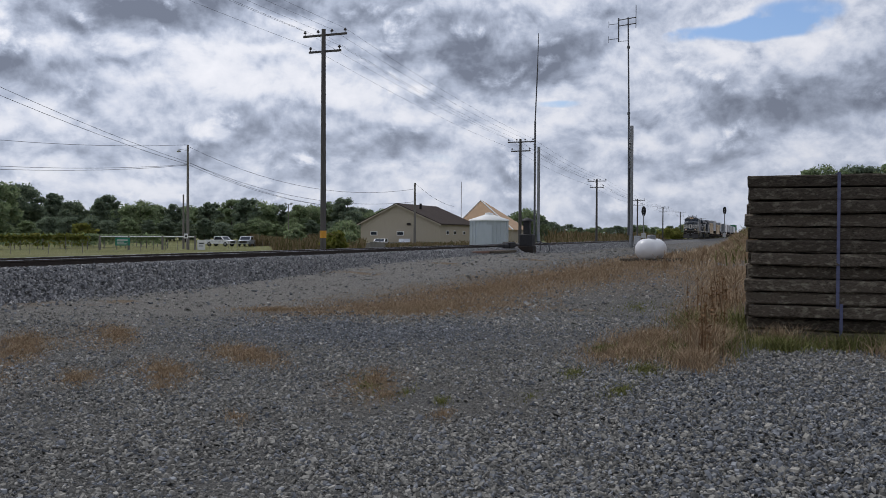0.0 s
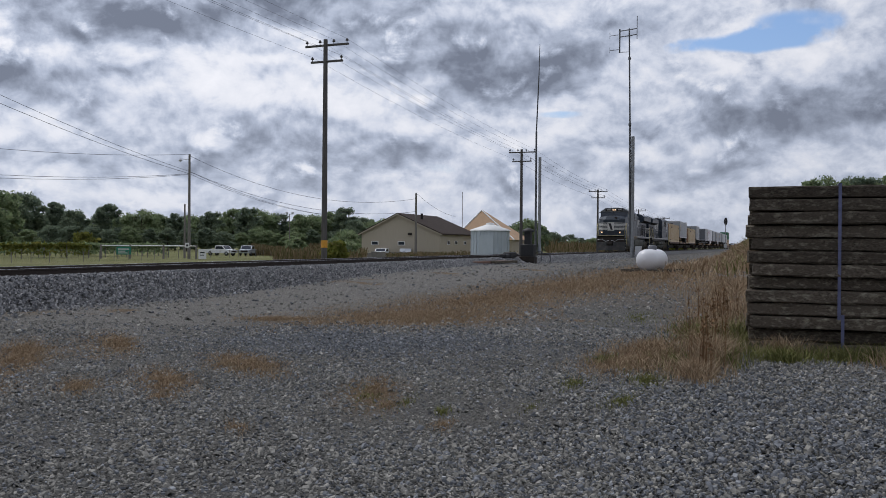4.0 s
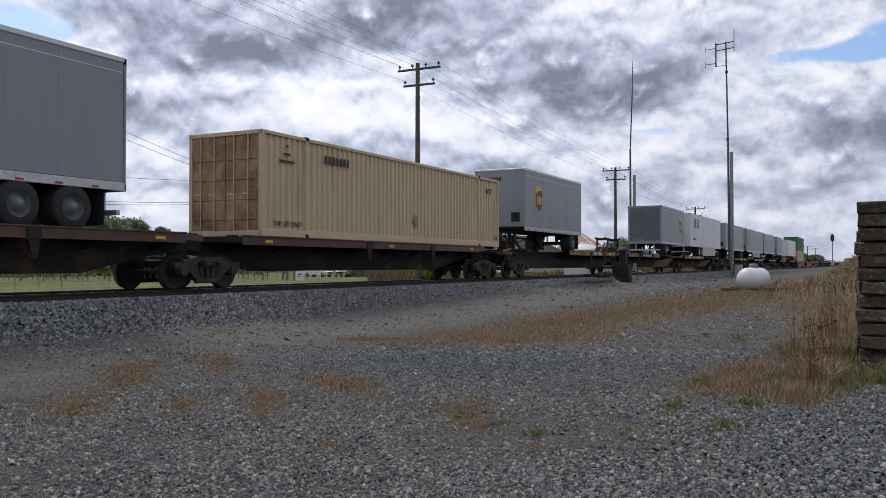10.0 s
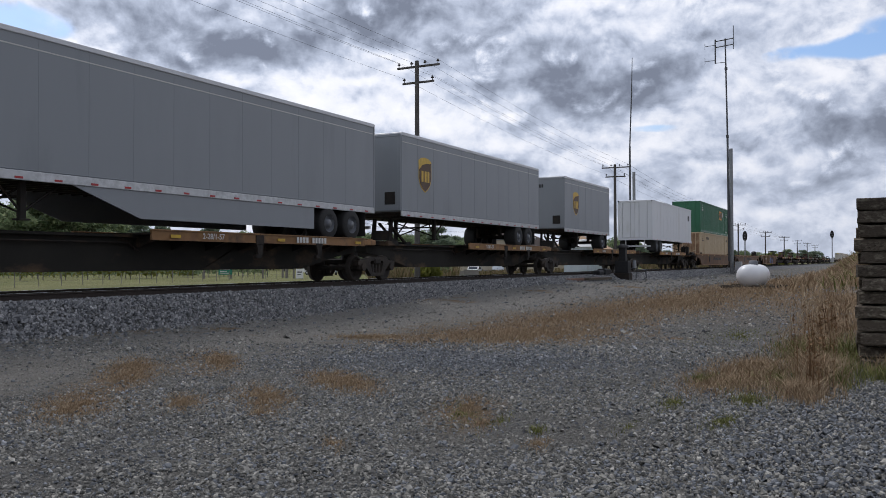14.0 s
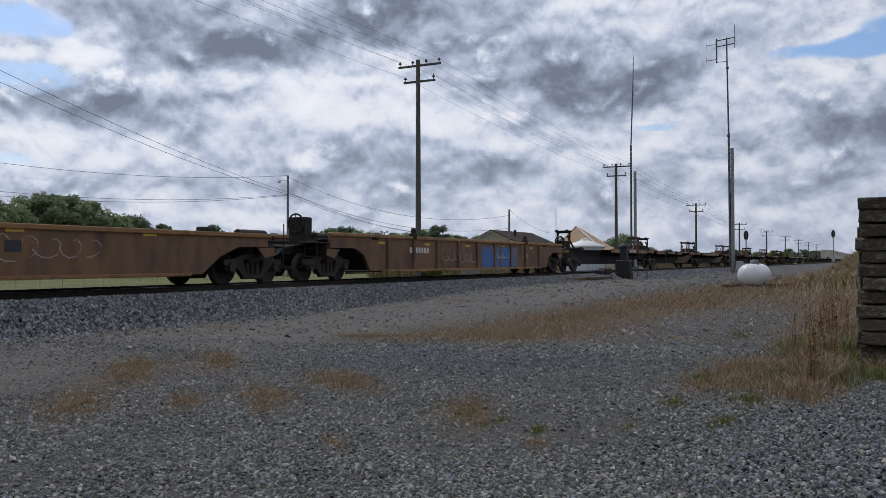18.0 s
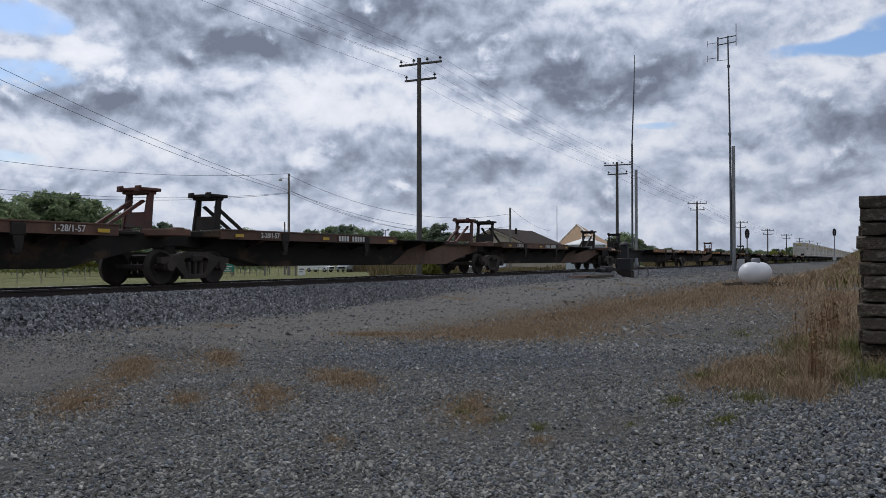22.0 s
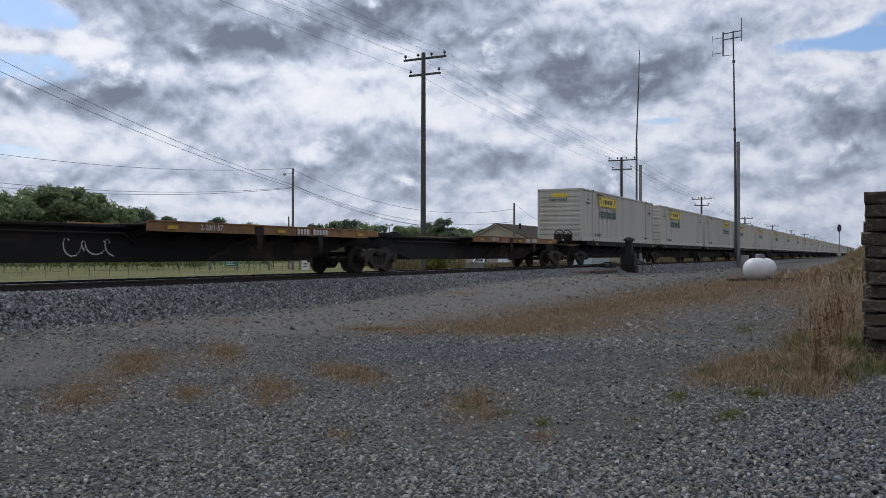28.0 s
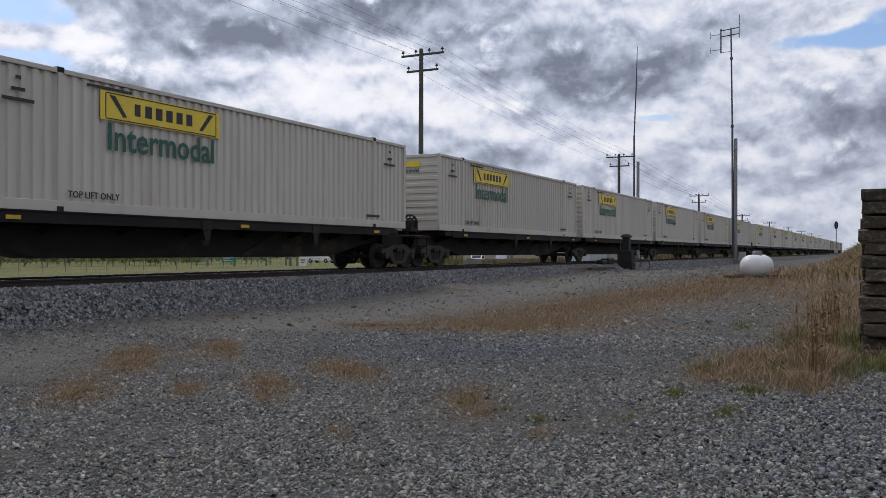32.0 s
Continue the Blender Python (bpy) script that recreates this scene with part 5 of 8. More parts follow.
TYRE, RIM = tyre_meshes()
RIM_DARK = RIM.copy()
RIM_DARK.materials[0] = DOOR_GREY
MARKER = Form().box(-0.09, 0.09, -0.008, 0.008, -0.022, 0.022).mesh("marker_strip")
MARKER.materials.append(RED_LENS)
LONG_GREY = "long grey road trailer with a brown and gold shield"
SHORT_GREY = "short grey road trailer with a brown and gold shield"
trailer(263.7, 13.9, TRAILER_GREY, "shield", LONG_GREY)
trailer(301.5, 8.55, TRAILER_GREY, "shield", SHORT_GREY)
trailer(329.9, 8.4, TRAILER_GREY, "shield", "short grey trailer, roll-up door facing the locomotives", turn=180)
trailer(341.0, 16.1, TRAILER_WHITE, "red", "long white road trailer with red emblem bars", turn=180, skirt=True)
trailer(360.4, 13.7, TRAILER_GREY, "shield", LONG_GREY)
trailer(377.4, 16.3, TRAILER_GREY, "shield", "long grey road trailer with side skirts and shield", skirt=True)
trailer(395.5, 13.5, TRAILER_GREY, "shield", LONG_GREY)
trailer(412.9, 8.4, TRAILER_GREY, "shield", SHORT_GREY)
trailer(432.6, 14.6, TRAILER_WHITE, "plain", "long white road trailer with a stained door end", turn=180)


# ---- locomotives ----
PLOUGH_STEEL = surface("scuffed_plough_steel", (0.045, 0.045, 0.047), 0.6, second=(0.03, 0.03, 0.03), grain=3, dirt=(0.09, 0.08, 0.068), dirt_amount=0.4)
ROOF_GREY = surface("dusty_grey_roof", (0.13, 0.135, 0.14), 0.6, spread=0.4, grain=3, dirt=(0.19, 0.18, 0.165), dirt_amount=0.4)
SILL_CREAM = surface("dirty_cream_sill", (0.42, 0.37, 0.27), 0.7, second=(0.22, 0.18, 0.12), grain=3, dirt=(0.12, 0.09, 0.06), dirt_amount=0.4)
RAIL_YELLOW = surface("pale_yellow_rail_paint", (0.62, 0.52, 0.22), 0.5, grain=8)


def locomotive(s, turn, number, label):
    """A six-axle road locomotive, its nose at x = 0 and facing -x."""
    e = thing("locomotive", label, "locomotive", "locomotives of the train")
    LN = 23.1
    # underframe with walkways
    f = Form().box(0.9, LN - 0.9, -1.52, 1.52, 1.56, 1.80, 0.02)
    f.box(1.2, LN - 1.2, -0.9, 0.9, 1.0, 1.56, 0.05)
    part("underframe", f, BLACK_PAINT, e)
    for y in (-1.53, 1.53):
        part("sill_stripe", Form().box(10.4 if y < 0 else 3.0, LN - 1.0, y - 0.008, y + 0.008, 1.73, 1.79), WHITE_PAINT, e)
    sk = part("skirting", Form().box(2.4, 5.6, -1.535, -1.45, 1.42, 1.79, 0.01).box(5.7, 10.35, -1.535, -1.45, 1.46, 1.79, 0.01), DUSTY_TAN, e, "dusty brown skirting panel")
    part("skirting_lip", Form().box(2.4, 10.35, -1.56, -1.53, 1.74, 1.80), SILL_CREAM, sk, "dirty cream sill edge")
    for x, way in ((0.9, -1), (LN - 0.9, 1)):  # pilots with plough, coupler and steps
        f = Form().box(min(x, x - way * 0.3), max(x, x - way * 0.3), -1.5, 1.5, 0.75, 1.8, 0.03)
        pl = part("pilot", f, STEEL_DARK, e)
        part("end_sill", Form().box(min(x, x + way * 0.03), max(x, x + way * 0.03), -1.48, 1.48, 1.72, 1.81, 0.005), SILL_CREAM, pl, "dirty cream end sill")
        f = Form().prism([(x + way * 0.75, -0.2), (x + way * 0.75, 0.2), (x + way * 0.1, 1.55), (x, 1.55), (x, -1.55), (x + way * 0.1, -1.55)], 0.13, 0.66, "z")
        part("plough", f, PLOUGH_STEEL, pl)
        for y in (-1, 1):
            f = Form().prism([(x + way * 0.6, y * 0.36), (x + way * 0.1, y * 1.55), (x, y * 1.55), (x, y * 0.36)], 0.668, 1.04, "z")
            part("plough_wing", f, PLOUGH_STEEL, pl)
            part("cut_lever", Form().pipe([(x + way * 0.12, y * 1.4, 1.32), (x + way * 0.3, y * 0.9, 1.36), (x + way * 0.45, y * 0.5, 1.12), (x + way * 0.5, y * 0.15, 1.2)], 0.022), ALU, pl)
        f = Form().box(min(x, x + way * 0.75), max(x, x + way * 0.75), -0.13, 0.13, 0.78, 1.02, 0.03)
        f.box(x + way * 0.72 - 0.15, x + way * 0.72 + 0.15, -0.2, 0.2, 0.74, 1.06, 0.05)
        part("coupler", f, TRUCK_STEEL, pl)
        f = Form()
        for k in range(4):
            f.pipe([(x + way * 0.06, -0.9 + k * 0.6, 1.1), (x + way * 0.25, -0.85 + k * 0.55, 0.8), (x + way * 0.3, -0.7 + k * 0.45, 0.62)], 0.025)
        part("brake_hose", f, RUBBER, pl)
        for y in (-1, 1):
            xx = x - way * 0.55
            for k in range(4):
                part("step", Form().box(xx - 0.4, xx + 0.4, min(y * 1.5, y * 1.25), max(y * 1.5, y * 1.25), 0.42 + k * 0.3, 0.46 + k * 0.3, 0.005), WHITE_PAINT, pl)
            for d in (-0.42, 0.42):
                f = Form().box(xx + d - 0.02, xx + d + 0.02, min(y * 1.52, y * 1.3), max(y * 1.52, y * 1.3), 0.4, 1.45, 0.005)
                part("step_frame", f, BLACK_PAINT, pl)
    # nose and cab
    f = Form()
    n0 = [(0.95, -0.95, 1.8), (0.95, 0.95, 1.8), (0.80, 0.80, 3.50), (0.80, -0.80, 3.50)]
    n1 = [(1.6, -1.47, 1.8), (1.6, 1.47, 1.8), (1.65, 1.42, 3.62), (1.65, -1.42, 3.62)]
    n2 = [(2.85, -1.5, 1.8), (2.85, 1.5, 1.8), (2.86, 1.5, 3.90), (2.86, -1.5, 3.90)]
    f.add(n0 + n1 + n2, [(0, 3, 2, 1), (0, 4, 7, 3), (1, 2, 6, 5), (3, 7, 6, 2), (4, 8, 11, 7), (5, 6, 10, 9), (7, 11, 10, 6), (0, 1, 5, 4), (4, 5, 9, 8)])
    f.add([(0.80, -0.62, 3.50), (0.80, 0.62, 3.50), (1.15, 0.42, 3.92), (1.15, -0.42, 3.92), (2.88, 0.9, 4.0), (2.88, -0.9, 4.0), (1.65, -1.3, 3.62), (1.65, 1.3, 3.62), (2.88, -1.46, 3.88), (2.88, 1.46, 3.88)],
          [(0, 3, 2, 1), (3, 5, 4, 2), (0, 6, 3), (3, 6, 8, 5), (1, 2, 7), (2, 4, 9, 7)])
    nose = part("nose", f, BLACK_PAINT, e)
    part("nose_door", Form().box(0.90, 1.05, -0.68, -0.40, 3.28, 3.80, 0.02), STEEL_DARK, nose)
    for k in range(6):  # white speed stripes round the nose
        z = 2.36 + k * 0.145
        w = 0.075
        def ring(zz):
            q = (zz - 1.8) / 1.62
            return [(2.45 + 0.07 * k, -1.5 - 0.012), (1.62, -1.46 - 0.012), (0.95 - 0.15 * q - 0.012, -0.95 + 0.15 * q - 0.008)]
        for y in (-1, 1):
            lo, hi = ring(z) + [(ring(z)[2][0] - 0.012, 0.37)], ring(z + w) + [(ring(z + w)[2][0] - 0.012, 0.37)]
            pts = [(p, y * abs(q), z) for p, q in lo] + [(p, y * abs(q), z + w) for p, q in hi]
            f = Form().add(pts, [(0, 1, 5, 4), (1, 2, 6, 5), (2, 3, 7, 6)] if y > 0 else [(4, 5, 1, 0), (5, 6, 2, 1), (6, 7, 3, 2)])
            part("nose_stripe", f, WHITE_PAINT, nose)
    em = part("nose_emblem", Form().add([(0.892, -0.36, 2.30), (0.892, 0.36, 2.30), (0.808, 0.36, 3.2), (0.808, -0.36, 3.2)], [(3, 2, 1, 0)]), WHITE_PAINT, nose, "white emblem panel")
    part("emblem_mark", Form().add([(0.876, -0.20, 2.4), (0.876, 0.02, 2.4), (0.806, 0.26, 3.1), (0.806, -0.02, 3.1)], [(3, 2, 1, 0)]), DARK_MARK, em, "plain black slanted mark")
    f = Form().prism([(2.7, 1.8), (2.7, 3.66), (2.85, 3.74), (3.10, 4.46), (5.4, 4.50), (5.4, 1.8)], -1.5, 1.5)
    cab = part("cab", f, BLACK_PAINT, e)
    f = Form().prism([(-1.5, 4.44), (-1.5, 4.50), (-0.95, 4.86), (0.95, 4.86), (1.5, 4.50), (1.5, 4.44)], 3.02, 5.45, "x")
    part("cab_roof", f, ROOF_GREY, cab, "dusty grey roof panels")
    for y0, y1 in ((-1.32, -0.12), (0.12, 1.32)):
        a0, a1 = (2.925, 3.98), (3.085, 4.44)
        nx, nz = -0.955, 0.30
        f = Form().add([(a0[0] - 0.015, y0, a0[1]), (a0[0] - 0.015, y1, a0[1]), (a1[0] - 0.015, y1 * 0.97, a1[1]), (a1[0] - 0.015, y0 * 0.97, a1[1]), (a0[0] + 0.02, y0, a0[1]), (a0[0] + 0.02, y1, a0[1]), (a1[0] + 0.02, y1 * 0.97, a1[1]), (a1[0] + 0.02, y0 * 0.97, a1[1])], [(3, 2, 1, 0), (4, 5, 6, 7), (0, 1, 5, 4), (2, 3, 7, 6), (1, 2, 6, 5), (3, 0, 4, 7)])
        part("windscreen", f, GLASS_DARK, cab)
    for y in (-1, 1):
        for x0, x1 in ((3.45, 3.85), (3.95, 4.45), (4.55, 4.95)):
            yy = y * 1.512
            w = part("side_window", Form().box(x0, x1, min(yy, y * 1.48), max(yy, y * 1.48), 3.70, 4.38, 0.01), GLASS_DARK, cab)
            g = Form()
            yf = y * 1.525
            for p0, p1, q0, q1 in ((x0 - 0.05, x1 + 0.05, 4.38, 4.43), (x0 - 0.05, x1 + 0.05, 3.65, 3.7), (x0 - 0.05, x0, 3.65, 4.43), (x1, x1 + 0.05, 3.65, 4.43)):
                g.box(p0, p1, min(yf, y * 1.49), max(yf, y * 1.49), q0, q1)
            part("window_frame", g, ALU, w)
        part("awning", Form().prism([(y * 1.5, 4.46), (y * 1.5, 4.50), (y * 1.78, 4.42), (y * 1.78, 4.39)], 3.35, 5.05, "x"), GREY_FRAME, cab)
        lettering("cab_number", number, 0.52, WHITE_PAINT, cab, 4.2, y * 1.506, 3.36, 0 if y < 0 else 180, 1.28)
        f = Form()
        yy = y * 1.506
        if turn == 0:
            lettering("lettering", "DC to AC", 0.27, WHITE_PAINT, cab, 3.75 if y < 0 else 4.5, y * 1.506, 2.93, 0 if y < 0 else 180)
        f.box(4.4, 5.1, min(yy, yy + y * 0.005), max(yy, yy + y * 0.005), 2.88, 2.96)
        part("small_print", f, WHITE_PAINT, cab)
        f = Form().box(4.2, 4.65, min(yy, yy + y * 0.02), max(yy, yy + y * 0.02), 2.05, 2.6, 0.01)
        part("door_vent", f, STEEL_DARK, cab)
    for sgn in (-1, 1):
        part("number_board", Form().box(2.98, 3.04, sgn * 0.625 - 0.325, sgn * 0.625 + 0.325, 4.52, 4.80, 0.01), STEEL_DARK, cab)
    for sgn in (-1, 1):
        ob = lettering("board_number", number, 0.22, WHITE_PAINT, cab, 2.97, sgn * 0.62, 4.66)
        ob.matrix_basis = pose(2.972, sgn * 0.62, 4.66, 0, 0, -90) @ pose(0, 0, 0, 90, 0, 0)
    lit = LAMP_GLOW if turn == 0 else GLASS_DARK
    for y in (-0.13, 0.13):
        part("headlight", Form().turned([(0.07, 0.06), (0.075, 0.0), (0.001, -0.012)], (2.975, y * 0.9, 4.66), "x", 14), lit, cab, "lit twin headlight" if turn == 0 else "")
    for y in (-0.98, 0.98):
        d = part("ditch_light", Form().turned([(0.001, -0.02), (0.065, 0.0), (0.075, 0.1), (0.001, 0.12)], (0.78, y, 2.1), "x", 14), lit, e, "lit ditch light" if turn == 0 else "")
        part("lamp_bracket", Form().box(0.86, 0.95, y - 0.06, y + 0.06, 1.8, 2.02, 0.01), BLACK_PAINT, e)
    # full-width equipment cab behind, then the hood
    f = Form().prism([(-1.48, 1.8), (-1.48, 4.42), (-1.2, 4.66), (1.2, 4.66), (1.48, 4.42), (1.48, 1.8)], 5.4, 10.3, "x")
    eq = part("equipment_cab", f, BLACK_PAINT, e)
    for y in (-1, 1):
        for k in range(3):
            g = Form()
            yy = y * 1.49
            x0 = 5.7 + k * 1.0
            for j in range(7):
                g.box(x0, x0 + 0.85, min(yy, y * 1.47), max(yy, y * 1.47), 3.62 + j * 0.11, 3.68 + j * 0.11)
            g.box(x0 - 0.04, x0, min(yy + y * 0.02, y * 1.47), max(yy + y * 0.02, y * 1.47), 3.56, 4.4)
            part("louvre", g, STEEL_DARK, eq)
        g = Form()
        for k in range(1, 4):
            g.box(5.63 + k * 1.0, 5.68 + k * 1.0, min(y * 1.50, y * 1.47), max(y * 1.50, y * 1.47), 3.6, 4.4)
        part("louvre_frame", g, ALU, eq)
        part("roof_rail", Form().pipe([(5.5, y * 1.53, 3.62), (9.9, y * 1.53, 3.62), (9.9, y * 1.53, 3.2)], 0.025), GREY_FRAME, eq)
        for x0 in (5.9, 7.4, 8.9):
            yy = y * 1.487
            part("access_door", Form().box(x0, x0 + 1.25, min(yy, y * 1.47), max(yy, y * 1.47), 1.92, 3.3, 0.008), BLACK_PAINT, eq)
    f = Form().prism([(-1.02, 1.8), (-1.02, 4.12), (-0.85, 4.36), (0.85, 4.36), (1.02, 4.12), (1.02, 1.8)], 10.3, 17.4, "x")
    hood = part("hood", f, BLACK_PAINT, e)
    for y in (-1, 1):
        for k in range(5):
            yy = y * 1.04
            x0 = 12.9 + k * 0.88
            d = part("hood_door", Form().box(x0, x0 + 0.8, min(yy, y * 1.01), max(yy, y * 1.01), 1.92, 2.7 if k < 2 else 3.3, 0.01), BLACK_PAINT, hood)
            part("door_latch", Form().box(x0 + 0.7, x0 + 0.76, min(yy + y * 0.02, yy), max(yy + y * 0.02, yy), 2.3, 2.5), GREY_FRAME, d)
        # speed stripes and emblem on the hood side
        g = Form()
        yy = y * 1.026
        xs0 = 11.3 if y < 0 else 13.3
        for k in range(6):
            z = 3.12 + k * 0.135
            ramp = 0.1 * k * -y
            if y < 0:
                q = [(xs0 + 0.07 * k, z), (xs0 + 1.75 + 0.1 * k, z), (xs0 + 1.85 + 0.1 * k, z + 0.085), (xs0 + 0.07 * k, z + 0.085)]
            else:
                q = [(xs0 + 0.55 - 0.1 * k, z), (xs0 + 2.3 - 0.07 * k, z), (xs0 + 2.3 - 0.07 * k, z + 0.085), (xs0 + 0.45 - 0.1 * k, z + 0.085)]
            g.prism(q, min(yy, yy + y * 0.006), max(yy, yy + y * 0.006))
        part("hood_stripe", g, WHITE_PAINT, hood)
        g = Form()
        sg = -y
        xe = 14.3 if y < 0 else 12.4
        def ex(d):
            return xe - y * d if y < 0 else xe - d
        for a, c, dd in ((-0.55, -0.30, 0.28), (-0.05, 0.2, 0.28), (0.45, 0.72, 0.1)):
            g.prism([(ex(a), 3.15), (ex(c), 3.15), (ex(c + dd), 3.85), (ex(a + dd), 3.85)], min(yy, yy + y * 0.006), max(yy, yy + y * 0.006))
        g.prism([(ex(0.5), 3.15), (ex(1.2), 3.15), (ex(1.25), 3.3), (ex(0.55), 3.3)], min(yy, yy + y * 0.006), max(yy, yy + y * 0.006))
        g.prism([(ex(0.75), 3.68), (ex(1.4), 3.68), (ex(1.45), 3.85), (ex(0.8), 3.85)], min(yy, yy + y * 0.006), max(yy, yy + y * 0.006))
        part("hood_emblem", g, WHITE_PAINT, hood)
        g = Form()
        for row, n in ((2.85, 7), (2.52, 8)):
            for k in range(n):
                xn = (13.6 if y < 0 else 11.3) + k * 0.24
                g.box(xn, xn + 0.17, min(yy, yy + y * 0.006), max(yy, yy + y * 0.006), row, row + 0.2)
        part("name_bar", g, WHITE_PAINT, hood)
    rad = part("radiator_cab", Form().prism([(-1.05, 1.8), (-1.05, 3.9), (1.05, 3.9), (1.05, 1.8)], 16.2, 21.7, "x"), BLACK_PAINT, e)
    f = Form().prism([(-1.06, 3.58), (-1.60, 3.80), (-1.62, 4.26), (-1.0, 4.64), (0, 4.78), (1.0, 4.64), (1.62, 4.26), (1.60, 3.80), (1.06, 3.58)], 15.7, 22.25, "x")
    wing = part("radiator_wing", f, BLACK_PAINT, rad)
    for y in (-1, 1):
        for k in range(4):
            yy = y * 1.33
            g = Form().add([(16.0 + k * 1.5, y * 1.13, 3.61), (17.35 + k * 1.5, y * 1.13, 3.61), (17.35 + k * 1.5, y * 1.54, 3.775), (16.0 + k * 1.5, y * 1.54, 3.775)], [(0, 1, 2, 3) if y > 0 else (3, 2, 1, 0)])
            g.v = [(p, q + y * 0.012, r - 0.012) for p, q, r in g.v]
            part("radiator_screen", g, STEEL_DARK, wing)
        part("wing_rail", Form().rod((15.8, y * 1.58, 4.31), (22.2, y * 1.58, 4.31), 0.02, n=6), GREY_FRAME, wing)
        ob = lettering("board_number", number, 0.32, WHITE_PAINT, wing, 22.26, y * 0.98, 4.06)
        ob.matrix_basis = pose(22.256, y * 0.98, 4.06, 0, 0, 90) @ pose(0, 0, 0, 90, 0, 0)
        for k in range(7):
            yy = y * 1.062
            x0 = 16.5 + k * 0.68
            g = Form().box(x0, x0 + 0.56, min(yy, y * 1.04), max(yy, y * 1.04), 1.95, 3.42, 0.01)
            d = part("radiator_door", g, BLACK_PAINT, rad)
            y2 = y * 1.07
            for z0, z1 in ((2.05, 2.62), (2.72, 3.32)):
                if k not in (0, 4):
                    part("door_screen", Form().box(x0 + 0.08, x0 + 0.48, min(y2, yy), max(y2, yy), z0, z1, 0.004), STEEL_DARK, d)
            part("door_latch", Form().box(x0 + 0.02, x0 + 0.07, min(y2 + y * 0.01, yy), max(y2 + y * 0.01, yy), 2.62, 2.72), GREY_FRAME, d)
    rear = part("rear_hood", Form().box(21.55, 21.95, -1.05, 1.05, 1.8, 3.7, 0.04), BLACK_PAINT, e)
    for k in range(5):
        z = 2.36 + k * 0.15
        for y in (-1, 1):
            yy = y * 1.058
            part("rear_stripe", Form().box(21.15 - 0.1 * k, 21.95, min(yy, y * 1.05), max(yy, y * 1.05), z, z + 0.085), WHITE_PAINT, rear)
            part("rear_stripe", Form().box(21.95, 21.958, y * 0.75 - 0.3, y * 0.75 + 0.3, z, z + 0.085), WHITE_PAINT, rear)
    part("rear_window", Form().box(21.95, 21.965, -0.8, -0.35, 3.05, 3.55, 0.005), GLASS_DARK, rear)
    for y in (-0.1, 0.1):
        part("rear_headlight", Form().turned([(0.001, 0.03), (0.08, 0.02), (0.08, 0.0)], (21.95, y, 3.52), "x", 12), ALU, rear)
    f = Form().box(12.6, 13.6, -0.45, 0.45, 4.34, 4.62, 0.06).box(14.2, 16.0, -0.6, 0.6, 4.34, 4.5, 0.05)
    part("exhaust_housing", f, STEEL_DARK, hood)
    f = Form()
    for k in range(3):
        f.rod((11.0, -0.3 + k * 0.3, 4.55), (10.65, -0.3 + k * 0.3, 4.57), 0.03, 0.09, n=10)
    f.box(10.9, 11.1, -0.4, 0.4, 4.34, 4.54, 0.02)
    part("horn", f, STEEL_DARK, eq)
    f = Form()
    for x, y in ((4.1, -0.7), (4.6, 0.6), (5.0, -0.2)):
        f.rod((x, y, 4.8), (x, y, 5.1), 0.015, n=5)
    f.box(4.2, 4.9, -0.3, 0.3, 4.84, 4.96, 0.04)
    part("antenna", f, STEEL_DARK, cab)
    # fuel tank and air reservoirs
    f = Form().prism([(-1.42, 1.38), (-1.52, 1.22), (-1.50, 0.78), (-1.2, 0.32), (1.2, 0.32), (1.5, 0.62), (1.5, 0.78), (1.0, 0.80), (1.0, 1.38)], 8.1, 15.9, "x")
    tank = part("fuel_tank", f, OLIVE_TANK, e, "olive-black fuel tank")
    for x in (8.14, 12.0, 15.86):
        g = Form().prism([(-1.44, 1.40), (-1.545, 1.23), (-1.525, 0.77), (-1.21, 0.29), (1.21, 0.29), (1.52, 0.6), (1.52, 0.8), (1.02, 0.82), (1.02, 1.4)], x - 0.035, x + 0.035, "x")
        part("tank_strap", g, OLIVE_TANK, tank)
    for x in (9.0, 11.6):
        f = Form().turned([(0.001, 0), (0.22, 0.05), (0.28, 0.2), (0.28, 1.9), (0.22, 2.05), (0.001, 2.1)], (x, 1.24, 1.08), "x", 18)
        part("air_reservoir", f, OLIVE_TANK, e)
    f = Form().rod((7.3, -1.25, 1.12), (7.9, -1.25, 1.12), 0.16, n=12).box(7.2, 8.0, 1.0, 1.45, 0.9, 1.35, 0.05)
    part("filter_canister", f, GREY_FRAME, e)
    # three-axle trucks
    for c in (4.2, 18.6):
        f = Form().box(c - 1.7, c + 1.7, -0.5, 0.5, 0.6, 0.95, 0.05)
        tr = part("truck", f, STEEL_DARK, e)
        for y in (-1, 1):
            y0, y1 = min(y * 1.0, y * 1.22), max(y * 1.0, y * 1.22)
            top = [(c + 2.75, 0.92), (c + 2.75, 1.12), (c + 2.2, 1.20), (c - 2.2, 1.20), (c - 2.75, 1.12), (c - 2.75, 0.92)]
            low = [(c - 2.4, 0.86), (c - 2.34, 0.34), (c - 1.66, 0.34), (c - 1.6, 0.80), (c - 1.25, 0.72), (c - 0.72, 0.72), (c - 0.4, 0.80), (c - 0.34, 0.34), (c + 0.34, 0.34), (c + 0.4, 0.80), (c + 0.72, 0.72), (c + 1.25, 0.72), (c + 1.6, 0.80), (c + 1.66, 0.34), (c + 2.34, 0.34), (c + 2.4, 0.86)]
            g = Form().prism(top + low, y0, y1)
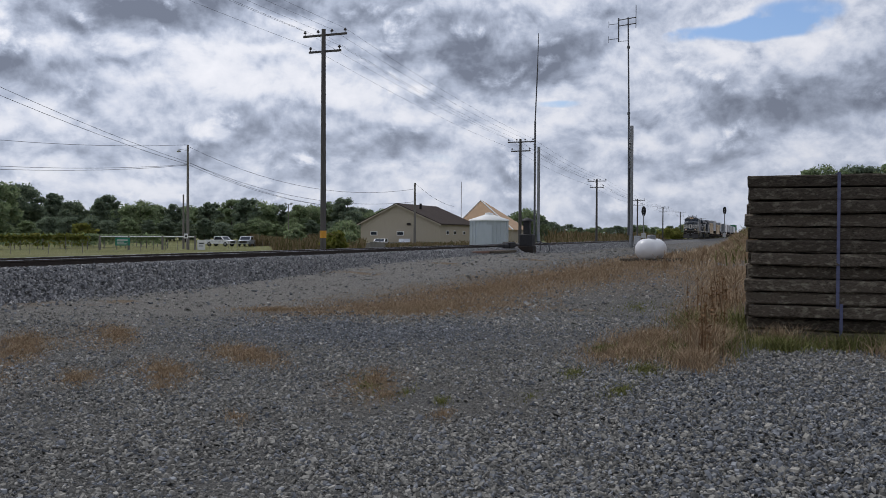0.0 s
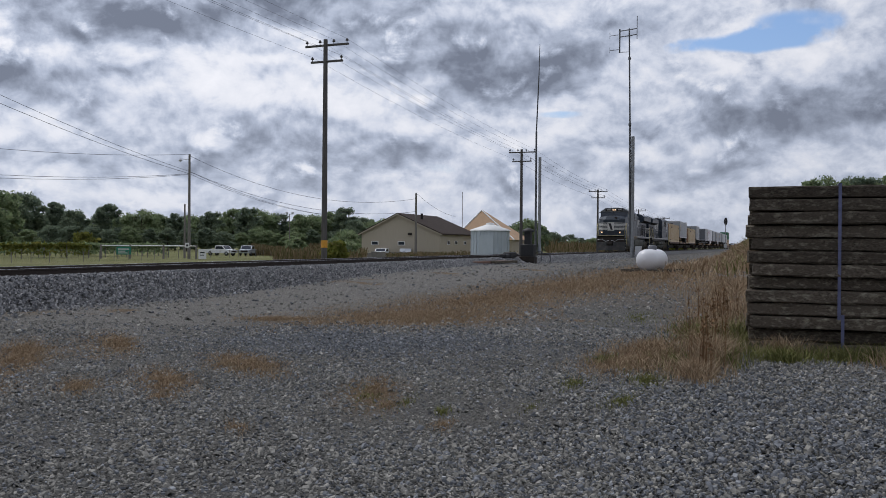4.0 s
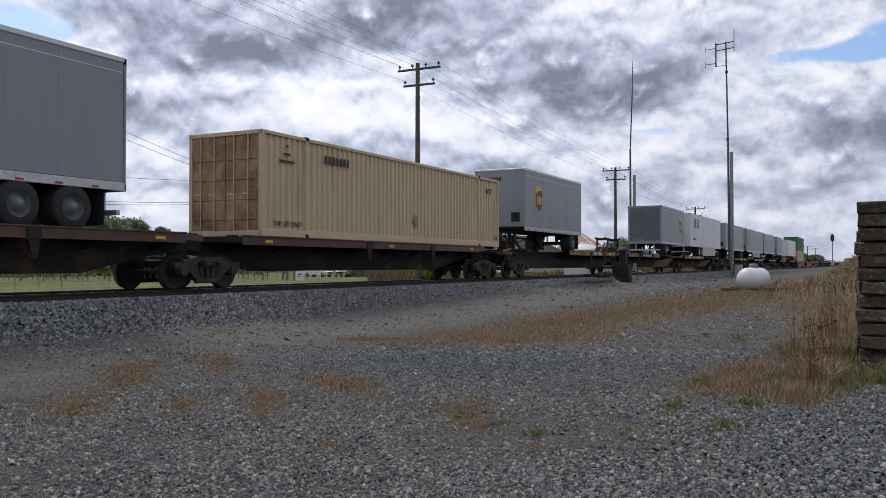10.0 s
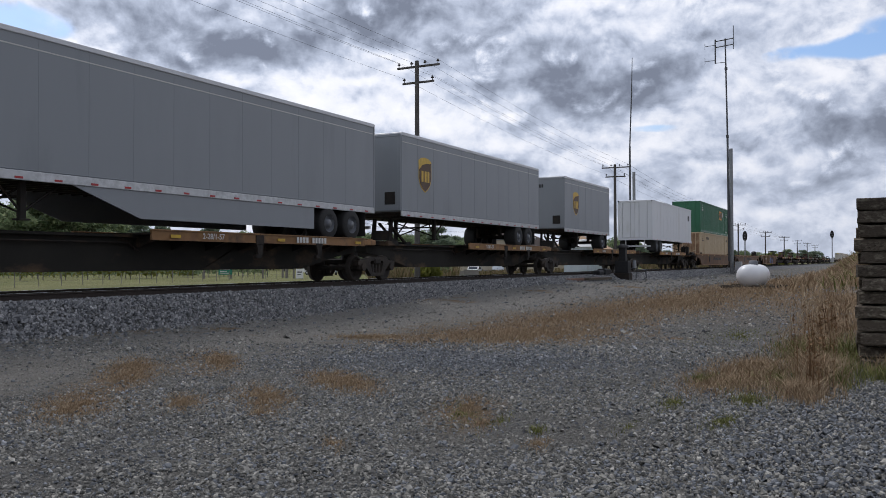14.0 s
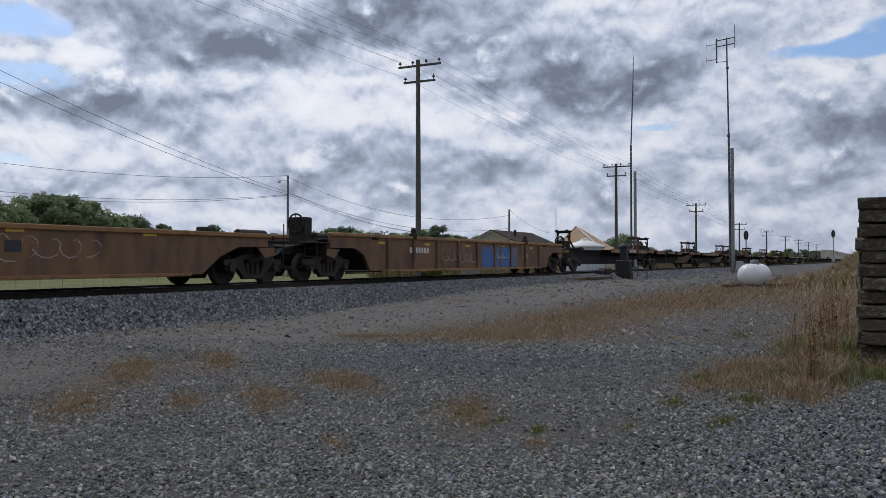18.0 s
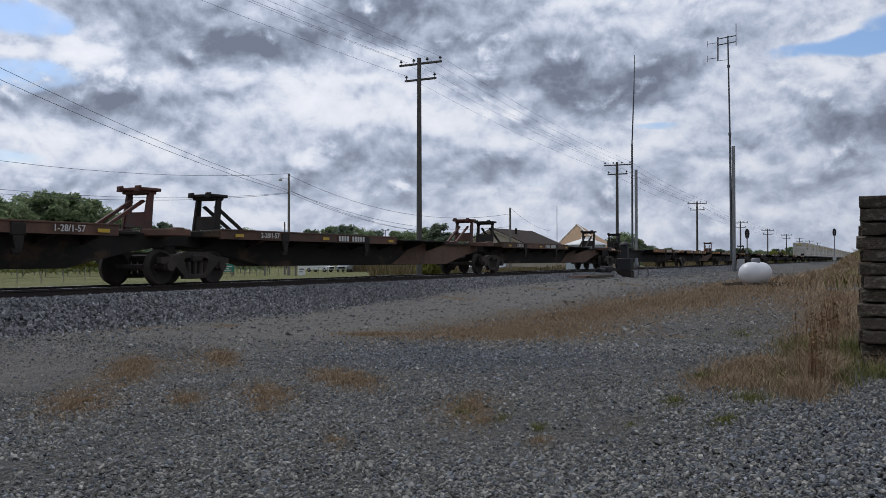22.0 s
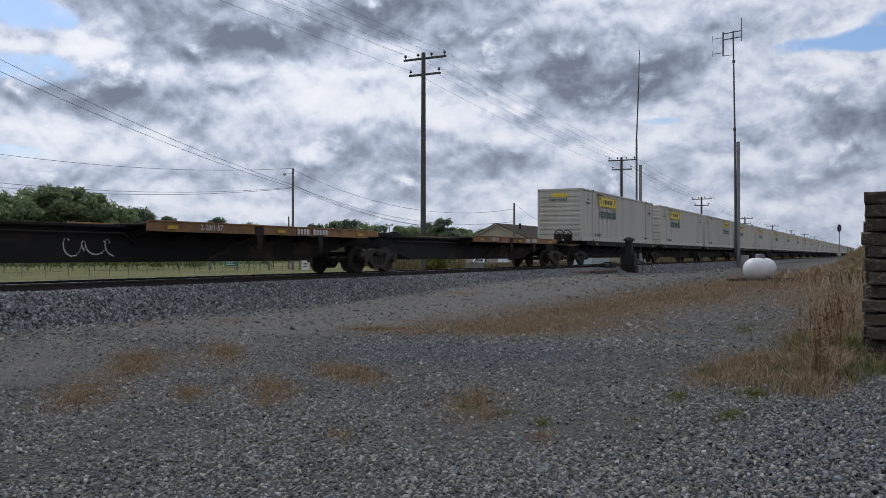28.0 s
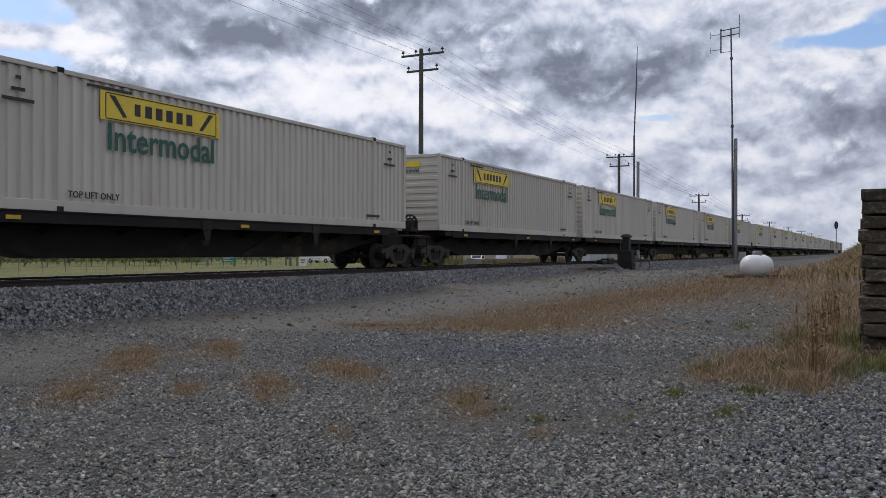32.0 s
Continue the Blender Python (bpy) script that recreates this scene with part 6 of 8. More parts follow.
            for a in (-2.0, 0.0, 2.0):
                g.rod((c + a, y * 1.1, 0.56), (c + a, y * 1.30, 0.56), 0.2, n=14)
                g.rod((c + a, y * 1.28, 0.56), (c + a, y * 1.36, 0.56), 0.11, n=12)
                g.box(c + a - 0.34, c + a + 0.34, min(y * 1.2, y * 1.27), max(y * 1.2, y * 1.27), 0.28, 0.42, 0.02)
            for a in (-2.5, 2.5):
                g.rod((c + a - 0.3, y * 1.30, 1.15), (c + a + 0.3, y * 1.30, 1.15), 0.15, n=12)
            for a in (-1.0, 1.0):
                g.box(c + a - 0.16, c + a + 0.16, min(y * 1.2, y * 1.3), max(y * 1.2, y * 1.3), 0.78, 1.1, 0.04)
                g.rod((c + a - 0.5, y * 1.26, 0.82), (c + a + 0.5, y * 1.26, 0.98), 0.03, n=6)
            part("side_frame", g, GREY_FRAME, tr)
        for a in (-2.0, 0.0, 2.0):
            w = wheelset(tr, c + a, 0.533)
    # handrails
    for y in (-1, 1):
        f = Form()
        xs = [10.5 + k * 1.6 for k in range(8)]
        for x in xs:
            f.box(x - 0.035, x + 0.035, y * 1.49 - 0.02, y * 1.49 + 0.02, 1.8, 2.85)
        f.pipe([(xs[0], y * 1.49, 2.85), (xs[-1], y * 1.49, 2.85)], 0.025)
        part("handrail", f, BLACK_PAINT, e)
        for x, way in ((1.0, 1), (LN - 1.0, -1)):
            f = Form()
            f.pipe([(x, y * 1.47, 0.8), (x, y * 1.5, 2.25), (x + way * 0.3, y * 1.56, 2.8), (x + way * 0.7, y * 1.56, 3.1)], 0.024)
            f.pipe([(x + way * 0.95, y * 1.55, 0.9), (x + way * 0.95, y * 1.55, 2.2), (x + way * 0.6, y * 1.56, 3.0)], 0.022)
            part("grab_rail", f, RAIL_YELLOW, e)
    f = Form()
    for x in (0.92, LN - 0.92):
        for y0, y1 in ((-1.45, -0.35), (0.35, 1.45)):
            f.pipe([(x, y0, 1.8), (x, y0, 2.75), (x, y1, 2.75), (x, y1, 1.8)], 0.018)
    part("end_rail", f, BLACK_PAINT, e)
    MOVING.append((e, s if turn == 0 else s + LN, 0.0, turn))
    return e


locomotive(198.7, 0, "4085", "black leading locomotive with white nose stripes, lights lit")
locomotive(221.85, 180, "3643", "black trailing locomotive, cab end to the rear")


# ---- loose stone and plants ----
def polar(azimuth, distance):
    return distance * math.cos(radians(azimuth)), distance * math.sin(radians(azimuth))


def soup(name, verts, faces, material, sides):
    """A mesh from arrays: verts n x 3, faces m x sides."""
    me = bpy.data.meshes.new(name)
    me.vertices.add(len(verts))
    me.vertices.foreach_set("co", np.ascontiguousarray(verts, dtype=np.float32).ravel())
    me.loops.add(len(faces) * sides)
    me.loops.foreach_set("vertex_index", np.ascontiguousarray(faces, dtype=np.int32).ravel())
    me.polygons.add(len(faces))
    me.polygons.foreach_set("loop_start", np.arange(len(faces), dtype=np.int32) * sides)
    me.polygons.foreach_set("use_smooth", np.zeros(len(faces), dtype=bool))
    me.update()
    me.validate()
    me.materials.append(material)
    return me


def island_material(name, colours, rough=0.9, gloss=0.2, grain=None, translucent=0.0):
    m = bpy.data.materials.new(name)
    m.use_nodes = True
    nt = m.node_tree
    b = nt.nodes["Principled BSDF"]
    geo = nt.nodes.new("ShaderNodeNewGeometry")
    ramp = nt.nodes.new("ShaderNodeValToRGB")
    e = ramp.color_ramp.elements
    while len(e) < len(colours):
        e.new(0.5)
    for i, c in enumerate(colours):
        e[i].position, e[i].color = i / (len(colours) - 1), (*c, 1)
    nt.links.new(geo.outputs["Random Per Island"], ramp.inputs[0])
    col = ramp.outputs[0]
    if grain:
        tc = nt.nodes.new("ShaderNodeTexCoord")
        nz = nt.nodes.new("ShaderNodeTexNoise")
        nz.inputs["Scale"].default_value = grain
        nt.links.new(tc.outputs["Object"], nz.inputs["Vector"])
        mr = nt.nodes.new("ShaderNodeMapRange")
        mr.inputs["From Min"].default_value, mr.inputs["From Max"].default_value = 0.3, 0.7
        mr.inputs["To Min"].default_value, mr.inputs["To Max"].default_value = 0.7, 1.2
        nt.links.new(nz.outputs["Fac"], mr.inputs["Value"])
        mx = nt.nodes.new("ShaderNodeVectorMath")
        mx.operation = "SCALE"
        nt.links.new(col, mx.inputs[0])
        nt.links.new(mr.outputs["Result"], mx.inputs["Scale"])
        col = mx.outputs[0]
    nt.links.new(col, b.inputs["Base Color"])
    b.inputs["Roughness"].default_value = rough
    b.inputs["Specular IOR Level"].default_value = gloss
    if translucent:
        tr = nt.nodes.new("ShaderNodeBsdfTranslucent")
        nt.links.new(col, tr.inputs["Color"])
        both = nt.nodes.new("ShaderNodeMixShader")
        both.inputs[0].default_value = translucent
        nt.links.new(b.outputs[0], both.inputs[1])
        nt.links.new(tr.outputs[0], both.inputs[2])
        nt.links.new(both.outputs[0], nt.nodes["Material Output"].inputs["Surface"])
    return m


WARM_STONE = island_material("dusty_crushed_stone", [(0.098, 0.097, 0.092), (0.177, 0.172, 0.156), (0.249, 0.238, 0.211), (0.137, 0.135, 0.125), (0.303, 0.288, 0.252), (0.197, 0.191, 0.173), (0.395, 0.379, 0.339)], 0.9, 0.25, 30)
STONE_MIX = island_material("crushed_stone", [(0.076, 0.082, 0.090), (0.124, 0.131, 0.141), (0.180, 0.188, 0.201), (0.100, 0.106, 0.116), (0.228, 0.237, 0.249), (0.146, 0.153, 0.164), (0.339, 0.348, 0.357)], 0.9, 0.25, 30)
BALLAST_MIX = island_material("ballast_pieces", [(0.081, 0.083, 0.088), (0.150, 0.153, 0.161), (0.232, 0.232, 0.234), (0.322, 0.318, 0.313), (0.178, 0.180, 0.186), (0.451, 0.444, 0.437)], 0.9, 0.3, 30)
CUBE = np.array([(x, y, z) for z in (-1, 1) for y in (-1, 1) for x in (-1, 1)], float)
CUBE_F = np.array([(4, 5, 7, 6), (0, 1, 5, 4), (2, 6, 7, 3), (0, 4, 6, 2), (1, 3, 7, 5)])


def stones(places, sizes, seed, flat=0.6):
    """Angular pieces of crushed rock at n x 3 places."""
    rng = np.random.default_rng(seed)
    n = len(places)
    v = CUBE[None] * (1 + rng.uniform(-0.38, 0.10, (n, 8, 3)))
    v[:, 4:, :2] *= rng.uniform(0.5, 0.85, (n, 1, 1))  # worn tops
    v *= (sizes[:, None] * rng.uniform(0.55, 1.1, (n, 3)) * np.array([1, 1, flat]))[:, None] * 0.5
    a = rng.uniform(0, 2 * math.pi, n)
    tip = rng.normal(0, 0.35, (n, 2))
    c, s = np.cos(a), np.sin(a)
    x = v[..., 0] * c[:, None] - v[..., 1] * s[:, None]
    y = v[..., 0] * s[:, None] + v[..., 1] * c[:, None]
    z = v[..., 2] + x * tip[:, :1] + y * tip[:, 1:]
    v = np.stack([x, y, z], -1) + places[:, None]
    f = CUBE_F[None] + (np.arange(n) * 8)[:, None, None]
    return v.reshape(-1, 3), f.reshape(-1, 4)


# Patches of plants: centre, half sizes, turn in degrees, blades, height, kind.
PATCHES = [
    (17.3, 7.2, 2.8, 1.8, -20, 12500, 0.055, "straw"), (22.5, 7.3, 4.6, 1.8, -8, 12500, 0.06, "straw"), (29.5, 6.2, 6.5, 2.2, -6, 12000, 0.08, "straw"),
    (38, 5.0, 9, 2.8, -3, 8000, 0.11, "straw"), (50, 3.6, 10, 2.4, -3, 9000, 0.22, "straw"), (15.3, 9.4, 0.9, 0.4, -35, 1500, 0.06, "straw"),
    (9.3, 9.9, 0.8, 0.35, 40, 2000, 0.05, "straw"), (10.5, 9.3, 1.0, 0.25, 45, 2000, 0.05, "straw"), (9.6, 6.4, 1.0, 0.36, 50, 3000, 0.06, "straw"),
    (8.1, 6.5, 0.9, 0.34, 45, 2200, 0.05, "straw"), (7.4, 7.1, 0.6, 0.25, 45, 1300, 0.05, "straw"), (6.6, 8.0, 1.1, 0.42, 45, 2600, 0.05, "straw"), (8.8, 9.4, 0.9, 0.36, 42, 2000, 0.05, "straw"),
    (7.3, 5.9, 0.5, 0.18, 45, 400, 0.04, "straw"), (6.3, 4.3, 0.4, 0.14, 40, 300, 0.04, "straw"), (8.7, 4.1, 0.8, 0.2, 20, 700, 0.05, "straw"), (7.15, 2.72, 0.35, 0.15, 10, 300, 0.04, "straw"), (7.9, 3.6, 0.6, 0.2, 20, 350, 0.04, "straw"),
    (11.7, 1.7, 1.1, 0.6, -8, 2400, 0.10, "straw"), (13.0, 1.6, 1.3, 0.6, -5, 2000, 0.15, "straw"), (11.2, 0.85, 0.8, 0.35, 5, 1300, 0.18, "straw"), (12.6, 0.75, 0.7, 0.3, 5, 900, 0.34, "straw"),
    (16.5, 1.0, 3.0, 0.6, 0, 1400, 0.22, "straw"), (21.5, 0.9, 4.5, 0.9, 2, 1700, 0.24, "straw"), (29, 0.9, 6, 1.4, 2, 2600, 0.32, "straw"),
    (11.6, 0.75, 0.55, 0.2, 0, 26, 0.66, "stalk"), (14.0, 0.8, 1.6, 0.4, 0, 30, 0.75, "stalk"), (19, 0.9, 3.0, 0.6, 0, 40, 0.8, "stalk"),
    (7.75, 2.93, 0.22, 0.10, 20, 170, 0.07, "green"), (9.05, 1.42, 0.62, 0.16, -8, 600, 0.06, "green"), (8.05, 3.45, 0.4, 0.12, 10, 160, 0.05, "green"), (8.4, 2.2, 0.5, 0.15, 0, 200, 0.04, "green"),
    (10.4, 1.35, 0.4, 0.25, 0, 350, 0.10, "green"), (9.9, 2.1, 0.5, 0.2, 10, 500, 0.05, "green"), (8.3, 4.0, 0.9, 0.22, 30, 500, 0.04, "green"), (12.2, 1.2, 1.2, 0.5, 0, 900, 0.12, "green"), (13.3, -1.0, 0.35, 1.3, 0, 900, 0.2, "green"), (12.9, -0.2, 0.35, 0.6, 0, 600, 0.22, "green"), (16, 1.2, 2.5, 0.5, 0, 900, 0.2, "green"), (12.3, 0.45, 0.9, 0.25, 0, 220, 0.26, "green"), (15.0, 0.45, 2.5, 0.3, 0, 450, 0.34, "green"), (11.8, 2.1, 0.4, 0.25, 0, 200, 0.12, "green"), (19, 2.6, 2.5, 0.7, 0, 500, 0.06, "green"),
    (13.45, -1.3, 0.3, 0.9, 0, 420, 0.24, "green"), (13.2, -2.1, 0.5, 0.7, 0, 420, 0.28, "green"), (12.7, -1.9, 0.5, 0.6, 0, 500, 0.3, "straw"), (13.4, -0.2, 0.2, 0.5, 0, 250, 0.3, "straw"),
    (70, 2.2, 24, 1.8, -1, 9000, 0.5, "straw"), (82, 0.6, 30, 2.0, 0, 7000, 0.6, "green"), (60, 1.2, 14, 1.6, 0, 5000, 0.5, "straw"),
]


def patch_share(x, y):
    """1 in a dry patch's middle, 0 outside."""
    best = np.zeros_like(x)
    for cx, cy, rx, ry, turn, n, h, kind in PATCHES:
        a = radians(turn)
        dx, dy = x - cx, y - cy
        u, w = (dx * math.cos(a) + dy * math.sin(a)) / rx, (-dx * math.sin(a) + dy * math.cos(a)) / ry
        best = np.maximum(best, np.clip(1.3 - np.sqrt(u * u + w * w), 0, 1))
    return best


def build_gravel():
    rng = np.random.default_rng(5)
    n = 172000
    d = rng.uniform(4.2, 16.5, n)
    a = np.radians(rng.uniform(-10, 58, n))
    x, y = d * np.cos(a), d * np.sin(a)
    broad = np.array([noise.noise((p * 0.45, q * 0.45, 2.0)) + 0.5 * noise.noise((p * 1.3, q * 1.3, 8.0)) for p, q in zip(x, y)])
    ridge = np.exp(-(((x - 8.2) / 3.5) ** 2 + ((y + 0.2) / 1.6) ** 2))
    blue = np.exp(-(((x - 12.6) / 1.8) ** 2 + ((y - 6.0) / 3.0) ** 2))
    keep = rng.uniform(0, 1, n) < np.clip(0.72 + broad * 0.8 + 0.5 * ridge + 0.5 * blue - 0.35 * (y > 9.3), 0.2, 1) * (1 - 0.7 * patch_share(x, y))
    keep &= (y < 12.9) & ((d > 5.0) | (rng.uniform(0, 1, n) < 0.9))
    x, y, ridge, blue = x[keep], y[keep], ridge[keep], blue[keep]
    size = rng.lognormal(math.log(0.0245), 0.38, len(x)).clip(0.011, 0.062) * (1 + 0.2 * ridge)
    z = np.array([lie(p, q) for p, q in zip(x, y)]) + size * 0.22 + 0.05 * ridge * rng.uniform(0, 1, len(x))
    n = 50000  # thinner beyond
    d2 = 15 + 65 * rng.uniform(0, 1, n) ** 1.4
    a2 = np.radians(rng.uniform(-2, 60, n))
    x2, y2 = d2 * np.cos(a2), d2 * np.sin(a2)
    k2 = (y2 < TRACK_Y - 2.9) & (rng.uniform(0, 1, n) < (1 - 0.85 * patch_share(x2, y2)) * np.where(y2 > 9.0, 0.45, 1.0))
    x2, y2, d2 = x2[k2], y2[k2], d2[k2]
    s2 = rng.lognormal(math.log(0.045), 0.35, len(x2)).clip(0.02, 0.11) * (0.7 + d2 / 45)
    z2 = np.array([lie(p, q) for p, q in zip(x2, y2)]) + s2 * 0.12
    x, y, z, size = np.concatenate([x, x2]), np.concatenate([y, y2]), np.concatenate([z, z2]), np.concatenate([size, s2])
    fresh = rng.uniform(0, 1, len(x)) < np.concatenate([np.clip(0.22 + 0.4 * ridge + blue, 0, 0.95), np.full(len(x2), 0.25)])
    for pick, mat, name, label in ((~fresh, WARM_STONE, "gravel_stones", "dusty olive-grey crushed stones strewn over the yard"), (fresh, STONE_MIX, "fresh_gravel", "blue-grey freshly crushed stones in drifts")):
        v, f = stones(np.stack([x, y, z], -1)[pick], size[pick], 6, 0.48)
        tagged(part(name, soup(name, v, f, mat, 4), None), label, "gravel", kind="stuff")
    # stones of the ballast shoulder
    n = 60000
    x = 4 + 110 * rng.uniform(0, 1, n) ** 1.9
    q = rng.uniform(0, 1, n)
    g = np.array([lie(p, 13.0) for p in x])
    toe = 2.0 + 1.55 * np.maximum(0.15, 0.85 - g) + np.abs(rng.normal(0, 0.35, n)) * (rng.uniform(0, 1, n) < 0.3)
    y = TRACK_Y - 1.35 - q * (toe - 1.35)
    slope = np.clip((TRACK_Y - 2.0 - y) / (1.55 * np.maximum(0.15, 0.85 - g)), 0, 1.0)
    z = (RAIL_Z - 0.17) * (1 - slope) + g * slope + rng.uniform(0, 0.04, n)
    size = rng.lognormal(math.log(0.052), 0.28, n).clip(0.03, 0.10) * (1 + np.maximum(0, x - 25) / 60)
    v, f = stones(np.stack([x, y, z], -1), size, 7, 0.75)
    tagged(part("ballast_stones", soup("ballast_stones", v, f, BALLAST_MIX, 4), None), "grey crushed ballast stones along the track shoulder", "ballast", kind="stuff")


build_gravel()
STRAW_MIX = island_material("dry_grass_blades", [(0.19, 0.135, 0.085), (0.285, 0.205, 0.128), (0.36, 0.275, 0.175), (0.25, 0.163, 0.102), (0.42, 0.345, 0.23)], 0.9, 0.15)
GREEN_MIX = island_material("green_grass_blades", [(0.085, 0.095, 0.03), (0.14, 0.15, 0.045), (0.21, 0.20, 0.075), (0.115, 0.12, 0.04)], 0.85, 0.2)
STALK_MIX = island_material("dead_weed_stalks", [(0.10, 0.06, 0.035), (0.17, 0.10, 0.05), (0.24, 0.15, 0.08)], 0.9, 0.15)


def build_plants():
    rng = np.random.default_rng(9)
    for kind, mat, label in (("straw", STRAW_MIX, "dry orange-brown grass in patches on the gravel"), ("green", GREEN_MIX, "green grass tufts among the gravel and weeds"), ("stalk", STALK_MIX, "tall dead weed stalks beside the timber stack")):
        vs, fs, base = [], [], 0
        for cx, cy, rx, ry, turn, n, h, k in PATCHES:
            if k != kind:
                continue
            if kind == "straw" and math.hypot(cx, cy) < 20:
                n = int(n * 1.7)
            r, t = np.abs(rng.normal(0, 0.62, n)).clip(0, 1.5), rng.uniform(0, 2 * math.pi, n)
            u, w = r * np.cos(t) * rx, r * np.sin(t) * ry
            a = radians(turn)
            x, y = cx + u * math.cos(a) - w * math.sin(a), cy + u * math.sin(a) + w * math.cos(a)
            x += 0.12 * rx * np.sin(y * 5 / max(ry, 0.3))
            z = np.array([lie(p, q) for p, q in zip(x, y)]) - 0.01
            hh = h * rng.uniform(0.35, 1.15, n)
            d = math.hypot(cx, cy)
            wd = np.maximum(0.0024, d * 0.00034) * rng.uniform(0.6, 1.5, n) * (1.0 if kind != "stalk" else 1.3)
            b = rng.uniform(0, 2 * math.pi, n)
            lean = hh * rng.uniform(0.05, 1.15 if kind != "stalk" else 0.12, n)
            lx, ly = np.cos(b) * lean, np.sin(b) * lean
            o = rng.uniform(0, 2 * math.pi, n)
            ox, oy = np.cos(o) * wd, np.sin(o) * wd
            p0 = np.stack([x - ox, y - oy, z], -1)
            p1 = np.stack([x + ox, y + oy, z], -1)
            p2 = np.stack([x + lx * 0.35 + ox * 0.8, y + ly * 0.35 + oy * 0.8, z + hh * 0.6], -1)
            p3 = np.stack([x + lx * 0.35 - ox * 0.8, y + ly * 0.35 - oy * 0.8, z + hh * 0.6], -1)
            p4 = np.stack([x + lx + ox * 0.25, y + ly + oy * 0.25, z + hh], -1)
            p5 = np.stack([x + lx - ox * 0.25, y + ly - oy * 0.25, z + hh], -1)
            vs.append(np.stack([p0, p1, p2, p3, p4, p5], 1).reshape(-1, 3))
            i = base + np.arange(n)[:, None] * 6
            fs.append(np.concatenate([i + [0, 1, 2, 3], i + [3, 2, 4, 5]]))
            base += n * 6
            if kind == "stalk":  # seed heads
                m = n * 7
                j = rng.integers(0, n, m)
                f = rng.uniform(0.55, 1.0, m)
                c = np.stack([x[j] + lx[j] * f ** 2 + rng.normal(0, 0.02, m), y[j] + ly[j] * f ** 2 + rng.normal(0, 0.02, m), z[j] + hh[j] * f], -1)
                s = rng.uniform(0.006, 0.013, (m, 1)) * max(1.0, d / 14)
                e = rng.normal(0, 1, (m, 3)) * s
                g = rng.normal(0, 1, (m, 3)) * s
                vs.append(np.stack([c - e, c - g, c + e, c + g], 1).reshape(-1, 3))
                fs.append(base + np.arange(m)[:, None] * 4 + [0, 1, 2, 3])
                base += m * 4
        tagged(part({"straw": "dry_grass", "green": "green_grass", "stalk": "weed_stalks"}[kind], soup(kind, np.concatenate(vs), np.concatenate(fs), mat, 4), None), label, "grass" if kind != "stalk" else "weeds", kind="stuff")


build_plants()


# ---- timber stack ----
def timber_stack():
    st = thing("timber_stack", "tall stack of weathered railway ties held by straps", "timber stack", at=pose(13.75, 0.28, 0))
    h = 2.53 / 13
    shapes = []
    for k in range(7):
        rng = random.Random(k)
        f = Form()
        n = 11
        for i in range(n):  # cross sections along the tie, worn and split at the edges
            y = -2.6 + 2.6 * i / (n - 1)
            c = 0.022
            ring = [(-0.115, c), (-0.115 + c, 0.004), (0.115, 0.004), (0.115, h - 0.008), (-0.115 + c, h - 0.014), (-0.115, h - c - 0.014)]
            f.v += [(x + rng.uniform(-0.012, 0.008), y + (rng.uniform(-0.03, 0.03) if 0 < i < n - 1 else rng.uniform(-0.02, 0.02)), z + rng.uniform(-0.012, 0.007)) for x, z in ring]
        for i in range(n - 1):
            f.f += [(6 * i + q, 6 * i + (q + 1) % 6, 6 * i + 6 + (q + 1) % 6, 6 * i + 6 + q) for q in range(6)]
        f.f += [tuple(range(6))[::-1], tuple(range(6 * n - 6, 6 * n))]
        me = f.mesh("tie")
        me.materials.append(STACK_WOOD)
        shapes.append(me)
    rng = random.Random(3)
    for row in range(13):
        for col in range(9):
            deep = 0.115 + col * 0.24
            out = rng.uniform(-0.06, 0.05) if col == 0 else rng.uniform(-0.005, 0.005)
            part("tie", rng.choice(shapes), None, st, at=pose(deep + out + (0.13 if row < 2 and col == 0 else 0.0), rng.uniform(-0.07, 0.035), row * h, rng.uniform(-0.12, 0.12), 0, rng.uniform(-0.6, 0.6)))
    for y, z0, z1 in ((-1.25, 0.55, 2.54), (-1.30, 0.10, 0.62)):
        f = Form().box(-0.065, -0.058, y - 0.022, y + 0.022, z0, z1)
        if z1 > 2:
            f.box(-0.065, 2.2, y - 0.022, y + 0.022, z1 - 0.004, z1 + 0.002)
        part("strap", f, STRAP, st, "blue-grey steel strap")
    return st


STACK_WOOD = surface("old_tie_timber", (0.120, 0.099, 0.077), 0.97, second=(0.036, 0.030, 0.024), grain=24, coarse=4.0, dirt=(0.23, 0.21, 0.16), dirt_amount=0.4, streak=(1.6, 0.9, 2.0), bump=1.0, bump_scale=34, vary=0.35, gloss=0.1)
STRAP = surface("steel_strap", (0.13, 0.14, 0.24), 0.45, 0.5, grain=8)
timber_stack()


